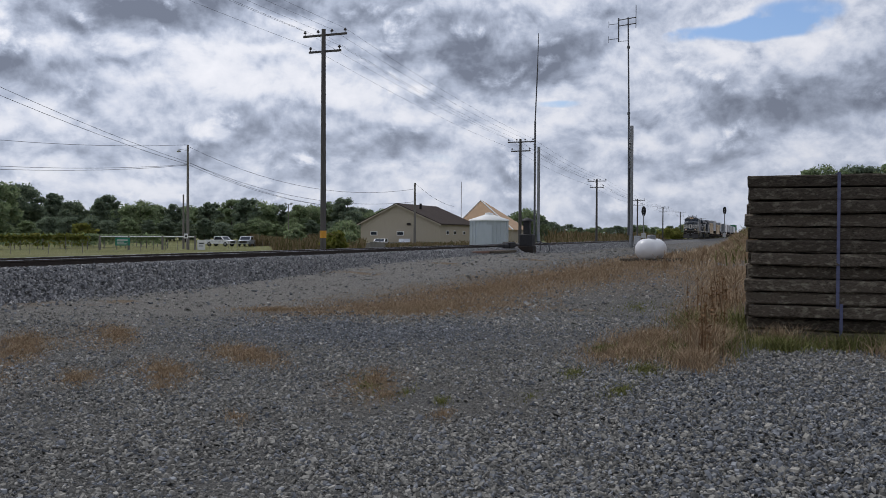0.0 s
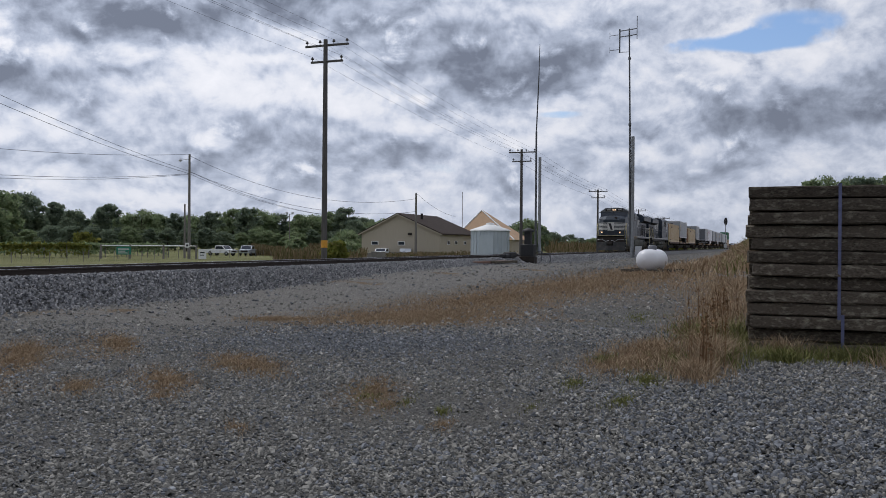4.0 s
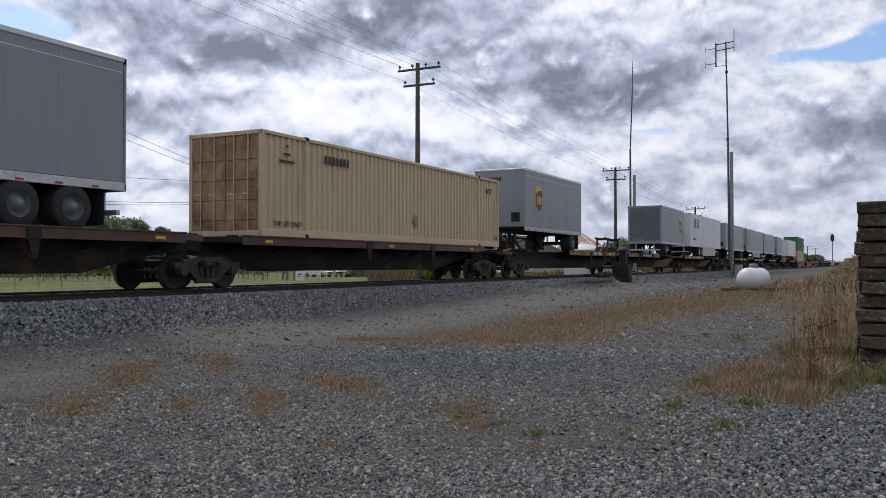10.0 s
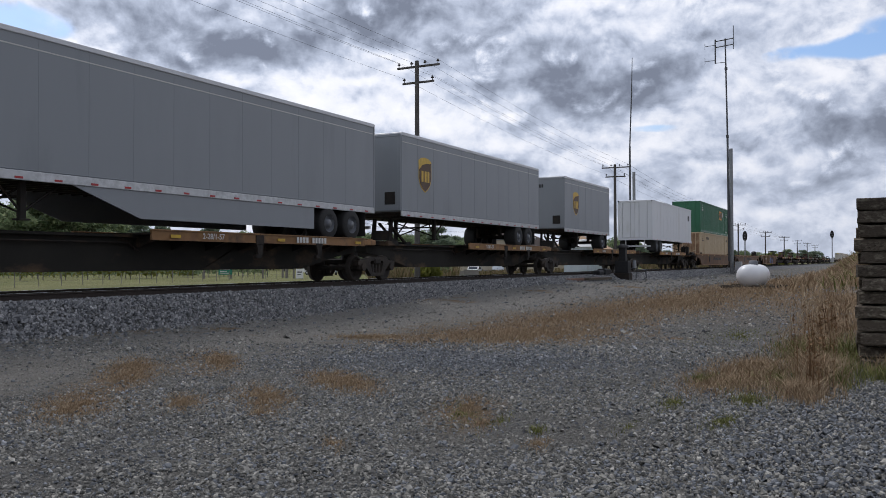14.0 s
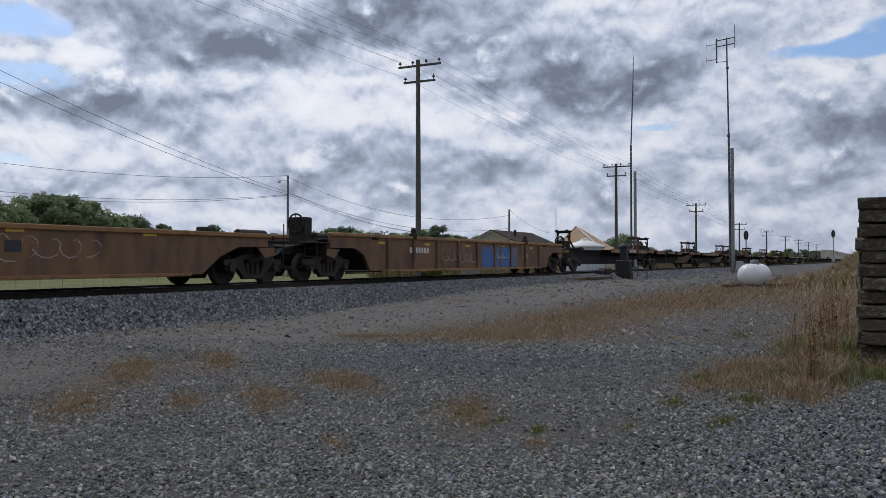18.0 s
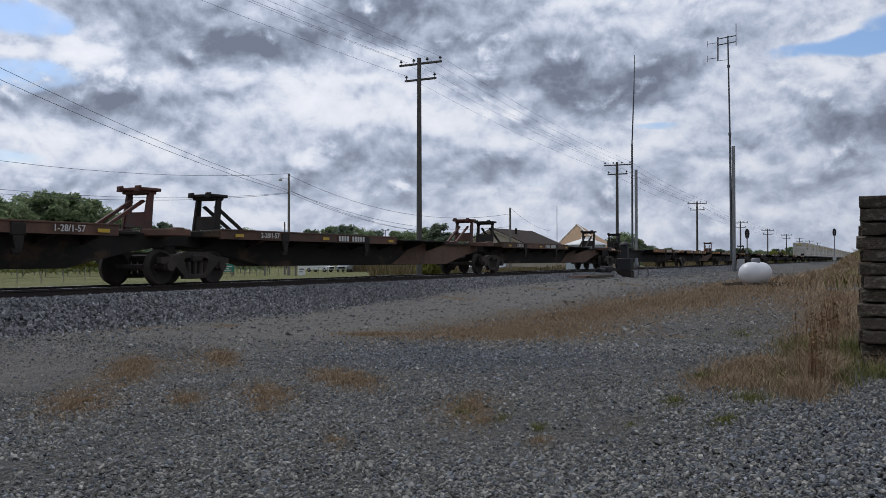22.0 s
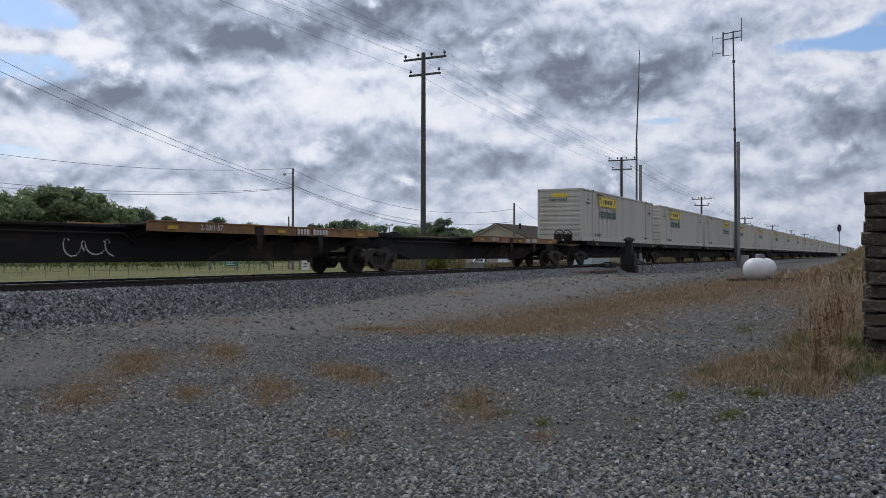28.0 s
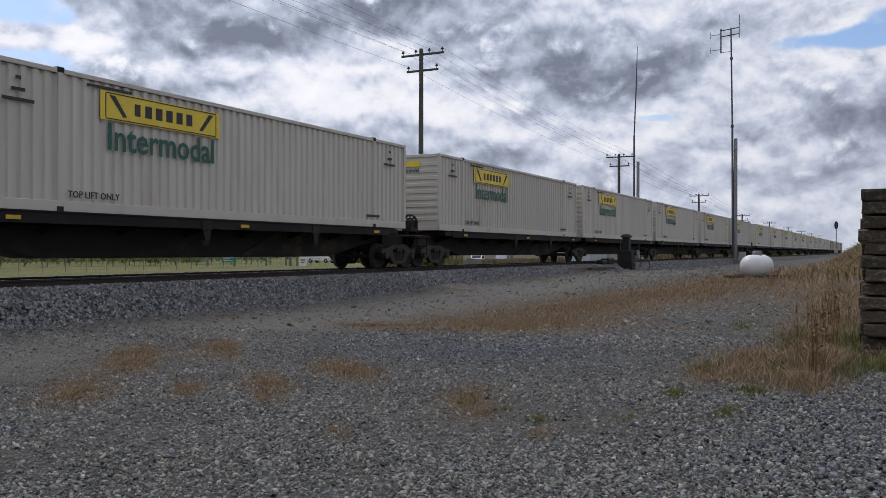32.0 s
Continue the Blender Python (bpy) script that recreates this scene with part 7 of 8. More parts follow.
# ---- propane tank ----
def propane_tank():
    x, y = 38.6, 5.12
    g = lie(x, y)
    t = thing("propane_tank", "white horizontal propane tank lying on wooden skids", "gas tank", at=pose(x, y, g, 0, 0, -6))
    r, ln = 0.49, 2.9
    prof = [(0.001, 0.0), (0.16, 0.03), (0.3, 0.1), (0.41, 0.22), (r, 0.42), (r, ln - 0.42), (0.41, ln - 0.22), (0.3, ln - 0.1), (0.16, ln - 0.03), (0.001, ln)]
    tank = part("tank", Form().turned(prof, (0, 0, 0.58), "x", 28), TANK_WHITE, t)
    part("weld_ring", Form().turned([(r + 0.001, 0.9), (r + 0.006, 0.92), (r + 0.001, 0.94)], (0, 0, 0.58), "x", 28), TANK_WHITE, tank)
    part("valve_dome", Form().turned([(0.2, 1.03), (0.2, 1.19), (0.16, 1.24), (0.001, 1.25)], (ln / 2, 0, 0), "z", 16), TANK_LID, t, "grey valve cover")
    for xx in (0.65, ln - 0.65):
        for yy in (-0.3, 0.3):
            part("leg", Form().box(xx - 0.07, xx + 0.07, yy - 0.04, yy + 0.04, 0.06, 0.25, 0.01), TANK_WHITE, t)
    for xx in (0.45, ln - 0.65):
        part("skid", Form().box(xx - 0.1, xx + 0.1, -1.25, 1.15, 0.0, 0.17, 0.01), STACK_WOOD, t)


TANK_WHITE = surface("white_tank_paint", (0.66, 0.66, 0.67), 0.35, spread=0.05, grain=2, dirt=(0.62, 0.61, 0.58), dirt_amount=0.2)
TANK_LID = surface("grey_lid_paint", (0.16, 0.165, 0.18), 0.5, grain=4)
propane_tank()

# ---- pole line along the track ----
POLE_WOOD = surface("creosoted_pole", (0.115, 0.108, 0.102), 0.9, second=(0.06, 0.055, 0.052), grain=4, streak=(4, 4, 0.4), bump=0.4, vary=0.2)
GREY_POLE = surface("grey_weathered_pole", (0.20, 0.185, 0.165), 0.85, spread=0.3, grain=4, streak=(4, 4, 0.4), bump=0.3)
PORCELAIN = surface("dark_insulator", (0.035, 0.03, 0.03), 0.3, grain=5)
WIRE = surface("weathered_wire", (0.06, 0.06, 0.065), 0.6, 0.3, grain=3)
POLE_Y = 22.5
POLES = [(1.4, 13.2), (41.06, 12.66), (80.5, 10.95), (120.4, 9.56), (160.9, 8.44), (202.2, 8.3), (244.3, 8.28), (285, 8.2), (326, 8.2), (367, 8.2)]


def line_pole(x, top):
    g = lie(x, POLE_Y)
    p = thing("telegraph_pole", "tall dark wooden telegraph pole with two crossarms", "utility pole", "pole line along the track", at=pose(x, POLE_Y, g))
    h = top - g
    part("pole", Form().rod((0, 0, -0.3), (0, 0, h), 0.17, 0.115, n=12), POLE_WOOD, p)
    if 30 < x < 60:
        part("warning_band", Form().turned([(0.176, 1.35), (0.176, 1.75)], axis="z", n=12), ORANGE_MARK, p, "orange band on the pole")
    for z, half, pins in ((h - 0.28, 1.32, (-1.22, -0.42, 0.42, 1.22)), (h - 1.16, 0.98, (-0.88, 0.88))):
        arm = part("crossarm", Form().box(0.10, 0.20, -half, half, z - 0.055, z + 0.055, 0.012), POLE_WOOD, p)
        for k in pins:
            f = Form().turned([(0.02, z + 0.05), (0.02, z + 0.16), (0.085, z + 0.17), (0.08, z + 0.22), (0.05, z + 0.25), (0.045, z + 0.30), (0.001, z + 0.31)], (0.15, k, 0), "z", 10)
            part("insulator", f, PORCELAIN, arm)
    return h + g


def wire(name, a, c, sag, r, label="thin dark overhead wire", n=14):
    a, c = Vector(a), Vector(c)
    pts = [a.lerp(c, t / n) - Vector((0, 0, sag * 4 * (t / n) * (1 - t / n))) for t in range(n + 1)]
    f = Form()
    side = (c - a).cross(Vector((0, 0, 1))).normalized() * r
    up = Vector((0, 0, r))
    f.add([p + o for p in pts for o in (side, up, -side, -up)], [(4 * i + k, 4 * i + (k + 1) % 4, 4 * i + 4 + (k + 1) % 4, 4 * i + 4 + k) for i in range(n) for k in range(4)])
    return tagged(part(name, f, WIRE), label, "cable", "overhead wires")


def build_pole_line():
    tops = [(x, line_pole(x, top)) for x, top in POLES]
    for (x0, h0), (x1, h1) in zip(tops[:6], tops[1:7]):
        for off, down in ((-1.22, 0.0), (-0.42, 0.0), (0.42, 0.0), (1.22, 0.0), (-0.88, 0.88), (0.88, 0.88)):
            wire("overhead_wire", (x0 + 0.15, POLE_Y + off, h0 + 0.0 - down), (x1 + 0.15, POLE_Y + off, h1 - down), 0.35, 0.006 if x0 < 60 else 0.009)


build_pole_line()


# ---- yard light pole and its wires ----
def yard_pole(azimuth, dist, top_el, label, lamp=False, r=0.13):
    x, y = polar(azimuth, dist)
    g = lie(x, y)
    h = EYE + dist * math.tan(radians(top_el)) - g
    p = thing("utility_pole", label, "utility pole", at=pose(x, y, g))
    part("pole", Form().rod((0, 0, -0.3), (0, 0, h), r * 1.25, r * 0.8, n=10), GREY_POLE, p)
    if lamp:
        w = Vector((-y, x, 0)).normalized()
        f = Form().rod((0, 0, h - 0.75), tuple(w * 1.0 + Vector((0, 0, h - 0.65))), 0.035, n=6)
        part("lamp_arm", f, ALU, p)
        c = w * 1.15 + Vector((0, 0, h - 0.95))
        part("lamp_head", Form().turned([(0.08, 0.35), (0.16, 0.2), (0.28, 0.0), (0.001, -0.08)], tuple(c), "z", 12), ALU, p)
    return x, y, g + h


def build_yard_lines():
    a = yard_pole(37.35, 119, 5.67, "grey wooden pole with a yard light", True, 0.17)
    b = yard_pole(22.64, 128, 3.46, "grey wooden utility pole beside the shed", False, 0.17)
    yard_pole(37.62, 124, 2.5, "short leaning grey pole beside the yard light")
    lamp = yard_pole(30.99, 150, 1.97, "thin light post with two floodlights", False, 0.08)
    tower = yard_pole(19.54, 170, 3.55, "thin lattice antenna mast behind the shed", False, 0.06)
    for dz, dist, el in ((0.0, 100, 5.2), (2.6, 100, 3.3), (2.7, 100, 2.9)):
        x, y = polar(66, dist)
        wire("overhead_wire", (a[0], a[1], a[2] - dz), (x, y, EYE + dist * math.tan(radians(el + 2.2))), 2.0, 0.022)
    for dz, d2 in ((2.3, 0.0), (2.6, 1.2)):
        x, y = polar(68, 62)
        wire("overhead_wire", (a[0], a[1], a[2] - dz), (x, y, 20.5 - d2), 1.2, 0.022)
        x, y = polar(28.2, 150)
        wire("overhead_wire", (a[0], a[1], a[2] - dz), (x, y, EYE + 150 * math.tan(radians(1.9))), 1.0, 0.022)
    wire("overhead_wire", (a[0], a[1], a[2] - 0.2), (*polar(22.64, 128), b[2] - 0.9), 2.6, 0.022)
    wire("overhead_wire", (a[0], a[1], a[2] - 2.3), (*polar(22.64, 128), b[2] - 2.8), 2.2, 0.022)
    wire("overhead_wire", b, (*polar(20.0, 150), EYE + 150 * math.tan(radians(1.9))), 0.6, 0.022)
    f = Form()
    for k in (-0.5, 0.5):
        f.box(k - 0.2, k + 0.2, -0.12, 0.12, -0.12, 0.16, 0.02)
    f.box(-0.6, 0.6, -0.04, 0.04, -0.2, -0.12, 0.01)
    tagged(part("floodlight", f, ALU, None, at=pose(lamp[0], lamp[1], lamp[2] + 0.1, 0, 0, 120)), "twin grey floodlights on top of a thin post", "floodlight")


build_yard_lines()


# ---- antenna mast, whip, switch heater, signals ----
def antenna_mast():
    x, y = polar(8.36, 89)
    g = RAIL_Z - 0.25
    m = thing("antenna_mast", "tall steel antenna mast clamped beside a grey pole", "antenna mast", at=pose(x, y, g))
    part("support_pole", Form().rod((0, 0, -0.6), (0, 0, 12.0), 0.19, 0.17, n=12), ALU_POLE, m)
    f = Form().rod((-0.05, 0.24, 0.9), (-0.1, 0.30, 13.2), 0.11, 0.10, n=8)
    f.rod((-0.1, 0.30, 13.2), (-0.3, 0.42, 22.9), 0.085, 0.07, n=8)
    mast = part("mast", f, GREY_MAST, m)
    for z in (13.1, 19.8):
        part("joint_collar", Form().rod((-0.15, 0.30 + (z - 13) * 0.012, z), (-0.15, 0.30 + (z - 13) * 0.012, z + 0.25), 0.15, n=10), GREY_MAST, mast)
    f = Form()
    c = 0.42
    for z in (22.15, 22.75):
        f.rod((-0.3, c - 0.78, z + 0.1), (-0.3, c + 0.95, z - 0.05), 0.05, n=6)
    f.rod((-0.3, c - 0.78, 21.8), (-0.3, c - 0.78, 24.1), 0.035, n=6)
    f.rod((-0.3, c + 0.95, 20.5), (-0.3, c + 0.95, 22.9), 0.07, n=6)
    for z in (20.85, 22.35):
        f.rod((-0.3, c + 0.95, z), (-0.3, c + 1.95, z - 0.05), 0.03, n=5)
        f.rod((-0.3, c + 1.95, z - 0.35), (-0.3, c + 1.95, z + 0.3), 0.02, n=5)
    f.rod((-0.3, c, 20.55), (-0.3, c + 0.95, 20.55), 0.03, n=5)
    part("antenna", f, GREY_MAST, m)
    part("cabinet", Form().box(-0.45, 0.35, -0.95, -0.35, 0.0, 0.85, 0.02), ALU, m)
    x, y = polar(14.65, 83)
    g = lie(x, y)
    m = thing("whip_antenna", "thin whip antenna on top of a grey pole", "antenna", at=pose(x, y, g))
    part("support_pole", Form().rod((0.1, -0.35, -0.3), (0.1, -0.35, 10.1 - g), 0.15, 0.14, n=10), ALU_POLE, m)
    f = Form().rod((0, 0, 0), (0, 0, 12.5), 0.11, 0.09, n=8).rod((0, 0, 12.5), (0, -0.2, 17.6), 0.065, 0.06, n=8).rod((0, -0.2, 17.6), (0, -0.28, 20.9), 0.05, 0.03, n=6)
    part("whip", f, GREY_MAST, m)


ALU_POLE = surface("galvanised_pole", (0.30, 0.31, 0.32), 0.55, 0.4, grain=5)
GREY_MAST = surface("dull_grey_mast", (0.12, 0.125, 0.135), 0.6, 0.4, grain=5)
antenna_mast()


def switch_heater():
    x, y = 50.3, 13.6
    g = lie(x, y) + 0.42
    t = thing("switch_heater", "black switch heater cabinet with a hooded chimney", "switch heater", at=pose(x, y, g))
    part("cabinet", Form().box(-0.35, 0.35, -0.4, 0.4, 0.0, 0.72, 0.03), BLACK_IRON, t)
    part("chimney", Form().box(-0.2, 0.2, -0.2, 0.2, 0.7, 1.55, 0.02), BLACK_IRON, t)
    part("hood", Form().turned([(0.36, 1.5), (0.34, 1.58), (0.2, 1.68), (0.001, 1.72)], axis="z", n=14), BLACK_IRON, t)
    part("foot", Form().box(-0.4, 0.4, -0.45, 0.45, -0.55, 0.0, 0.02), STEEL_DARK, t)
    f = Form().pipe([(0.3, -0.4, 0.25), (0.3, -0.75, 0.3), (0.2, -0.85, 0.2), (0.2, -1.3, 0.18), (0.2, -1.35, -0.3)], 0.035, 8)
    f.pipe([(0.3, -0.75, 0.3), (0.3, -0.75, -0.3)], 0.03, 8)
    part("gas_pipe", f, GREY_MAST, t)
    part("regulator", Form().rod((0.25, -0.62, 0.3), (0.25, -0.62, 0.75), 0.12, 0.09, n=10), TRAILER_GREY, t, "pale grey gas regulator")
    m = thing("switch_machine", "dark switch machine with rods beside the rail", "switch machine", at=pose(48.2, TRACK_Y - 1.9, RAIL_Z - 0.12))
    part("motor_box", Form().box(-0.3, 0.9, -0.25, 0.25, 0.0, 0.32, 0.05), BLACK_IRON, m)
    part("gear_box", Form().box(-1.3, -0.35, -0.2, 0.2, 0.0, 0.24, 0.06), BLACK_IRON, m)
    part("throw_rod", Form().rod((0.2, 0.2, 0.08), (0.2, 2.2, 0.05), 0.035).rod((-0.6, 0.2, 0.08), (-0.6, 2.2, 0.05), 0.03), STEEL_DARK, m)
    for k, (xx, yy, ln) in enumerate(((43.0, -2.35, 4.6), (44.5, -2.75, 3.2))):
        tagged(part("plank", Form().box(-ln / 2, ln / 2, -0.14, 0.14, -0.06, 0.07, 0.01), PLANK_RED if k == 0 else STACK_WOOD, None, at=pose(xx, TRACK_Y + yy, RAIL_Z - 0.30, 0, 0, -6)), "long reddish timber lying on the ballast", "plank")


BLACK_IRON = surface("black_iron", (0.02, 0.02, 0.022), 0.6, 0.2, grain=6, dirt=(0.05, 0.04, 0.035), dirt_amount=0.3)
PLANK_RED = surface("reddish_plank", (0.20, 0.11, 0.075), 0.8, grain=5, streak=(0.6, 4, 4))
switch_heater()


def signal(x, y, top, label):
    g = lie(x, y)
    s = thing("railway_signal", label, "railway signal", "signals along the track", at=pose(x, y, g))
    h = top - g
    part("mast", Form().rod((0, 0, -0.3), (0, 0, h - 0.2), 0.11, 0.09, n=10), ALU_POLE, s)
    part("base", Form().box(-0.3, 0.3, -0.3, 0.3, -0.2, 0.25, 0.03), ALU, s)
    oval = [(0.62 * math.cos(a) * 0.62, h - 0.75 + 0.85 * math.sin(a)) for a in [2 * math.pi * k / 18 for k in range(18)]]
    head = part("backplate", Form().prism(oval, -0.03, 0.03, "x"), BLACK_IRON, s)
    f = Form()
    for k in range(3):
        f.rod((-0.03, 0, h - 0.3 - k * 0.42), (-0.3, 0, h - 0.3 - k * 0.42), 0.13, 0.13, n=12)
    part("lens_hood", f, BLACK_IRON, head)
    part("relay_box", Form().box(-0.25, 0.25, -0.35, 0.35, 1.0, 1.9, 0.03), ALU, s)
    return s


signal(200.0, 8.9, EYE + 200 * math.tan(radians(1.85)), "railway signal with a black oval head on a mast")
signal(148.0, 19.65, EYE + 149 * math.tan(radians(1.9)), "railway signal with a black oval head beyond the track")


# ---- beyond the track: farm buildings, vineyard, vehicles ----
SIDING = surface("tan_metal_siding", (0.40, 0.35, 0.27), 0.6, spread=0.1, grain=2, coarse=0.2, streak=(6, 6, 0.3))
ROOF_BROWN = surface("brown_metal_roof", (0.055, 0.042, 0.036), 0.85, spread=0.25, grain=1.5, gloss=0.1)
TAN_ROOF = surface("tan_tarp_roof", (0.42, 0.27, 0.15), 0.7, spread=0.2, grain=1.2)
WHITE_TRIM = surface("white_trim_paint", (0.75, 0.75, 0.73), 0.5, spread=0.08, grain=3)
BIN_STEEL = surface("pale_blue_grey_steel", (0.47, 0.52, 0.57), 0.5, 0.1, spread=0.1, grain=2, streak=(1, 1, 0.3))
CONCRETE = surface("stained_concrete", (0.24, 0.225, 0.205), 0.9, spread=0.35, grain=1.5, bump=0.3)


def shed():
    d = 146.0
    a = Vector((*polar(26.25, d), 0))  # left corner of the gable wall
    c = Vector((*polar(21.0, d - 6), 0))  # right corner of the gable wall
    across = (c - a)
    w = across.length
    ux = across.normalized()
    uy = Vector((-ux.y, ux.x, 0))  # points away from the yard
    if uy.dot(a) < 0:
        uy = -uy
    g = lie(a.x, a.y)
    eave = EYE + d * math.tan(radians(0.75)) - g
    ridge = EYE + d * math.tan(radians(2.0)) - g
    m = Matrix.Translation((a.x, a.y, g)) @ Matrix(((ux.x, uy.x, 0, 0), (ux.y, uy.y, 0, 0), (0, 0, 1, 0), (0, 0, 0, 1)))
    s = thing("shed", "tan metal shed with a low brown gable roof", "shed", at=m)
    ln = 17.0
    k = w * 0.47
    f = Form().prism([(0, -0.2), (w, -0.2), (w, eave), (k, ridge), (0, eave)], 0, 0.25)
    part("gable_wall", f, SIDING, s)
    part("side_wall", Form().box(w - 0.2, w, 0.25, ln, -0.2, eave), SIDING, s)
    part("side_wall", Form().box(0, 0.2, 0.25, ln, -0.2, eave), SIDING, s)
    part("back_wall", Form().prism([(0, -0.2), (w, -0.2), (w, eave), (k, ridge), (0, eave)], ln, ln + 0.2), SIDING, s)
    for x0, z0, x1, z1 in ((-0.5, eave - 0.25, k, ridge), (w + 0.5, eave - 0.25, k, ridge)):
        f = Form().prism([(x0, z0), (x1, z1), (x1, z1 + 0.18), (x0, z0 + 0.18)], -0.4, ln + 0.6)
        part("roof", f, ROOF_BROWN, s)
    for x0, z0, x1, z1 in ((-0.5, eave - 0.22, k, ridge + 0.03), (w + 0.5, eave - 0.22, k, ridge + 0.03)):
        part("trim", Form().prism([(x0, z0), (x1, z1), (x1, z1 - 0.2), (x0, z0 - 0.2)], -0.44, -0.40), SIDING, s)
    for x in (w * 0.13, w * 0.47):
        win = part("window", Form().box(x, x + 1.3, -0.06, 0.0, eave - 2.05, eave - 1.35), WHITE_TRIM, s)
        part("pane", Form().box(x + 0.12, x + 1.18, -0.09, -0.06, eave - 1.95, eave - 1.45), GLASS_DARK, win)
    for y in (3.0, 6.5, 11.0):
        win = part("window", Form().box(w, w + 0.05, y, y + 1.2, eave - 1.9, eave - 1.2), WHITE_TRIM, s)
        part("pane", Form().box(w + 0.05, w + 0.08, y + 0.15, y + 1.05, eave - 1.8, eave - 1.3), GLASS_DARK, win)
    part("wall_lamp", Form().box(w * 0.60, w * 0.60 + 0.7, -0.25, 0.0, eave - 0.35, eave + 0.05, 0.05), STEEL_DARK, s)
    part("roof_vent", Form().rod((w * 0.62, 5, ridge - 0.7), (w * 0.62, 5, ridge + 0.25), 0.22, n=8), STEEL_DARK, s)
    # low weathered wall in front
    f = Form()
    rng = random.Random(2)
    for i in range(22):
        x = 1.5 + i * 0.85
        f.box(x, x + 0.83, -6.3, -6.1, -0.2, 0.85 + rng.uniform(-0.12, 0.18), 0.02)
    wall = new("yard_wall", f.mesh("yard_wall"))
    wall.data.materials.append(CONCRETE)
    wall.matrix_basis = m
    tagged(wall, "low grey weathered wall before the shed", "wall")


shed()


def grain_bin():
    d = 112.0
    x, y = polar(17.67, d)
    g = lie(x, y)
    r = d * math.tan(radians(1.265))
    h = EYE + (d - r) * math.tan(radians(1.0)) - g
    b = thing("grain_bin", "round pale steel grain bin with a low cone roof", "grain bin", at=pose(x, y, g))
    f = Form()
    n = 26
    prof = [(r, -0.3), (r, h)]
    f.turned(prof, axis="z", n=n)
    f.smooth = set()
    part("wall", f, BIN_STEEL, b)
    for k in range(n):
        a = 2 * math.pi * k / n
        part("rib", Form().rod((r * math.cos(a) * 1.005, r * math.sin(a) * 1.005, -0.2), (r * math.cos(a) * 1.005, r * math.sin(a) * 1.005, h), 0.06, n=5), BIN_STEEL, b)
    roof = part("roof", Form().turned([(r + 0.2, h - 0.05), (r + 0.15, h + 0.1), (r * 0.25, h + 0.75), (r * 0.2, h + 0.8)], axis="z", n=n), WHITE_TRIM, b)
    part("roof_cap", Form().turned([(r * 0.22, h + 0.78), (r * 0.22, h + 0.98), (0.001, h + 1.05)], axis="z", n=14), WHITE_TRIM, roof)
    a = radians(17.67 + 180 - 12)
    q = Vector((math.cos(a) * r, math.sin(a) * r, 0))
    t = Vector((-math.sin(a), math.cos(a), 0)) * 0.9
    f = Form()
    o = Vector((math.cos(a), math.sin(a), 0)) * 0.08
    f.add([q - t + o, q + t + o, q + t + o + Vector((0, 0, h - 0.6)), q - t + o + Vector((0, 0, h - 0.6)), q - t * 1.0, q + t * 1.0, q + t + Vector((0, 0, h - 0.6)), q - t + Vector((0, 0, h - 0.6))], [(0, 1, 2, 3), (7, 6, 5, 4), (0, 4, 5, 1), (1, 5, 6, 2), (2, 6, 7, 3), (3, 7, 4, 0)])
    part("door", f, BIN_STEEL, b)


grain_bin()


def barn():
    d = 165.0
    a, c = Vector((*polar(19.5, d), 0)), Vector((*polar(15.5, d - 4), 0))
    g = lie(a.x, a.y)
    mid = (a + c) / 2
    w = (c - a).length
    ang = math.degrees(math.atan2(c.y - a.y, c.x - a.x))
    top = EYE + d * math.tan(radians(2.32)) - g
    e = EYE + d * math.tan(radians(0.35)) - g
    b = thing("barn", "barn with a steep tan hipped roof", "barn", at=pose(mid.x, mid.y, g, 0, 0, ang))
    part("wall", Form().box(-w / 2 + 0.6, w / 2 - 0.6, -4.5, 4.5, -0.3, e + 0.1), SIDING, b)
    k = -w * 0.18
    f = Form().add([(-w / 2, -5.2, e), (w / 2, -5.2, e), (w / 2, 5.2, e), (-w / 2, 5.2, e), (k - 0.2, 0, top), (k + 0.2, 0, top)], [(0, 1, 5, 4), (1, 2, 5), (2, 3, 4, 5), (3, 0, 4), (3, 2, 1, 0)])
    roof = part("roof", f, TAN_ROOF, b)
    for p, q in (((-w / 2, -5.2, e), (k, 0, top)), ((w / 2, -5.2, e), (k, 0, top))):
        part("roof_edge", Form().rod(p, q, 0.14, n=6), WHITE_TRIM, roof)


barn()

# Leaf and dark leaf tones paler, bluer: distance haze is put into the colour.
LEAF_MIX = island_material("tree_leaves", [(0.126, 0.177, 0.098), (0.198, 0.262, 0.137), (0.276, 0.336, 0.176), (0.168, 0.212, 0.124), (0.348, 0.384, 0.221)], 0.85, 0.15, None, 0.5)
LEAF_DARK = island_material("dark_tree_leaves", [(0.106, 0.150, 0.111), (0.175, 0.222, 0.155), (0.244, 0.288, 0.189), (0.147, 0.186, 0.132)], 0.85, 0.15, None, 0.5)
LEAF_LIME = island_material("yellow_green_leaves", [(0.12, 0.14, 0.03), (0.17, 0.18, 0.04), (0.22, 0.21, 0.06), (0.10, 0.12, 0.03)], 0.85, 0.15, None, 0.5)
REED_MIX = island_material("brown_reeds", [(0.14, 0.10, 0.055), (0.21, 0.155, 0.085), (0.27, 0.21, 0.125), (0.09, 0.085, 0.035), (0.12, 0.11, 0.04)], 0.9, 0.15)
BARK = surface("tree_bark", (0.09, 0.075, 0.06), 0.9, spread=0.4, grain=4, bump=0.5)


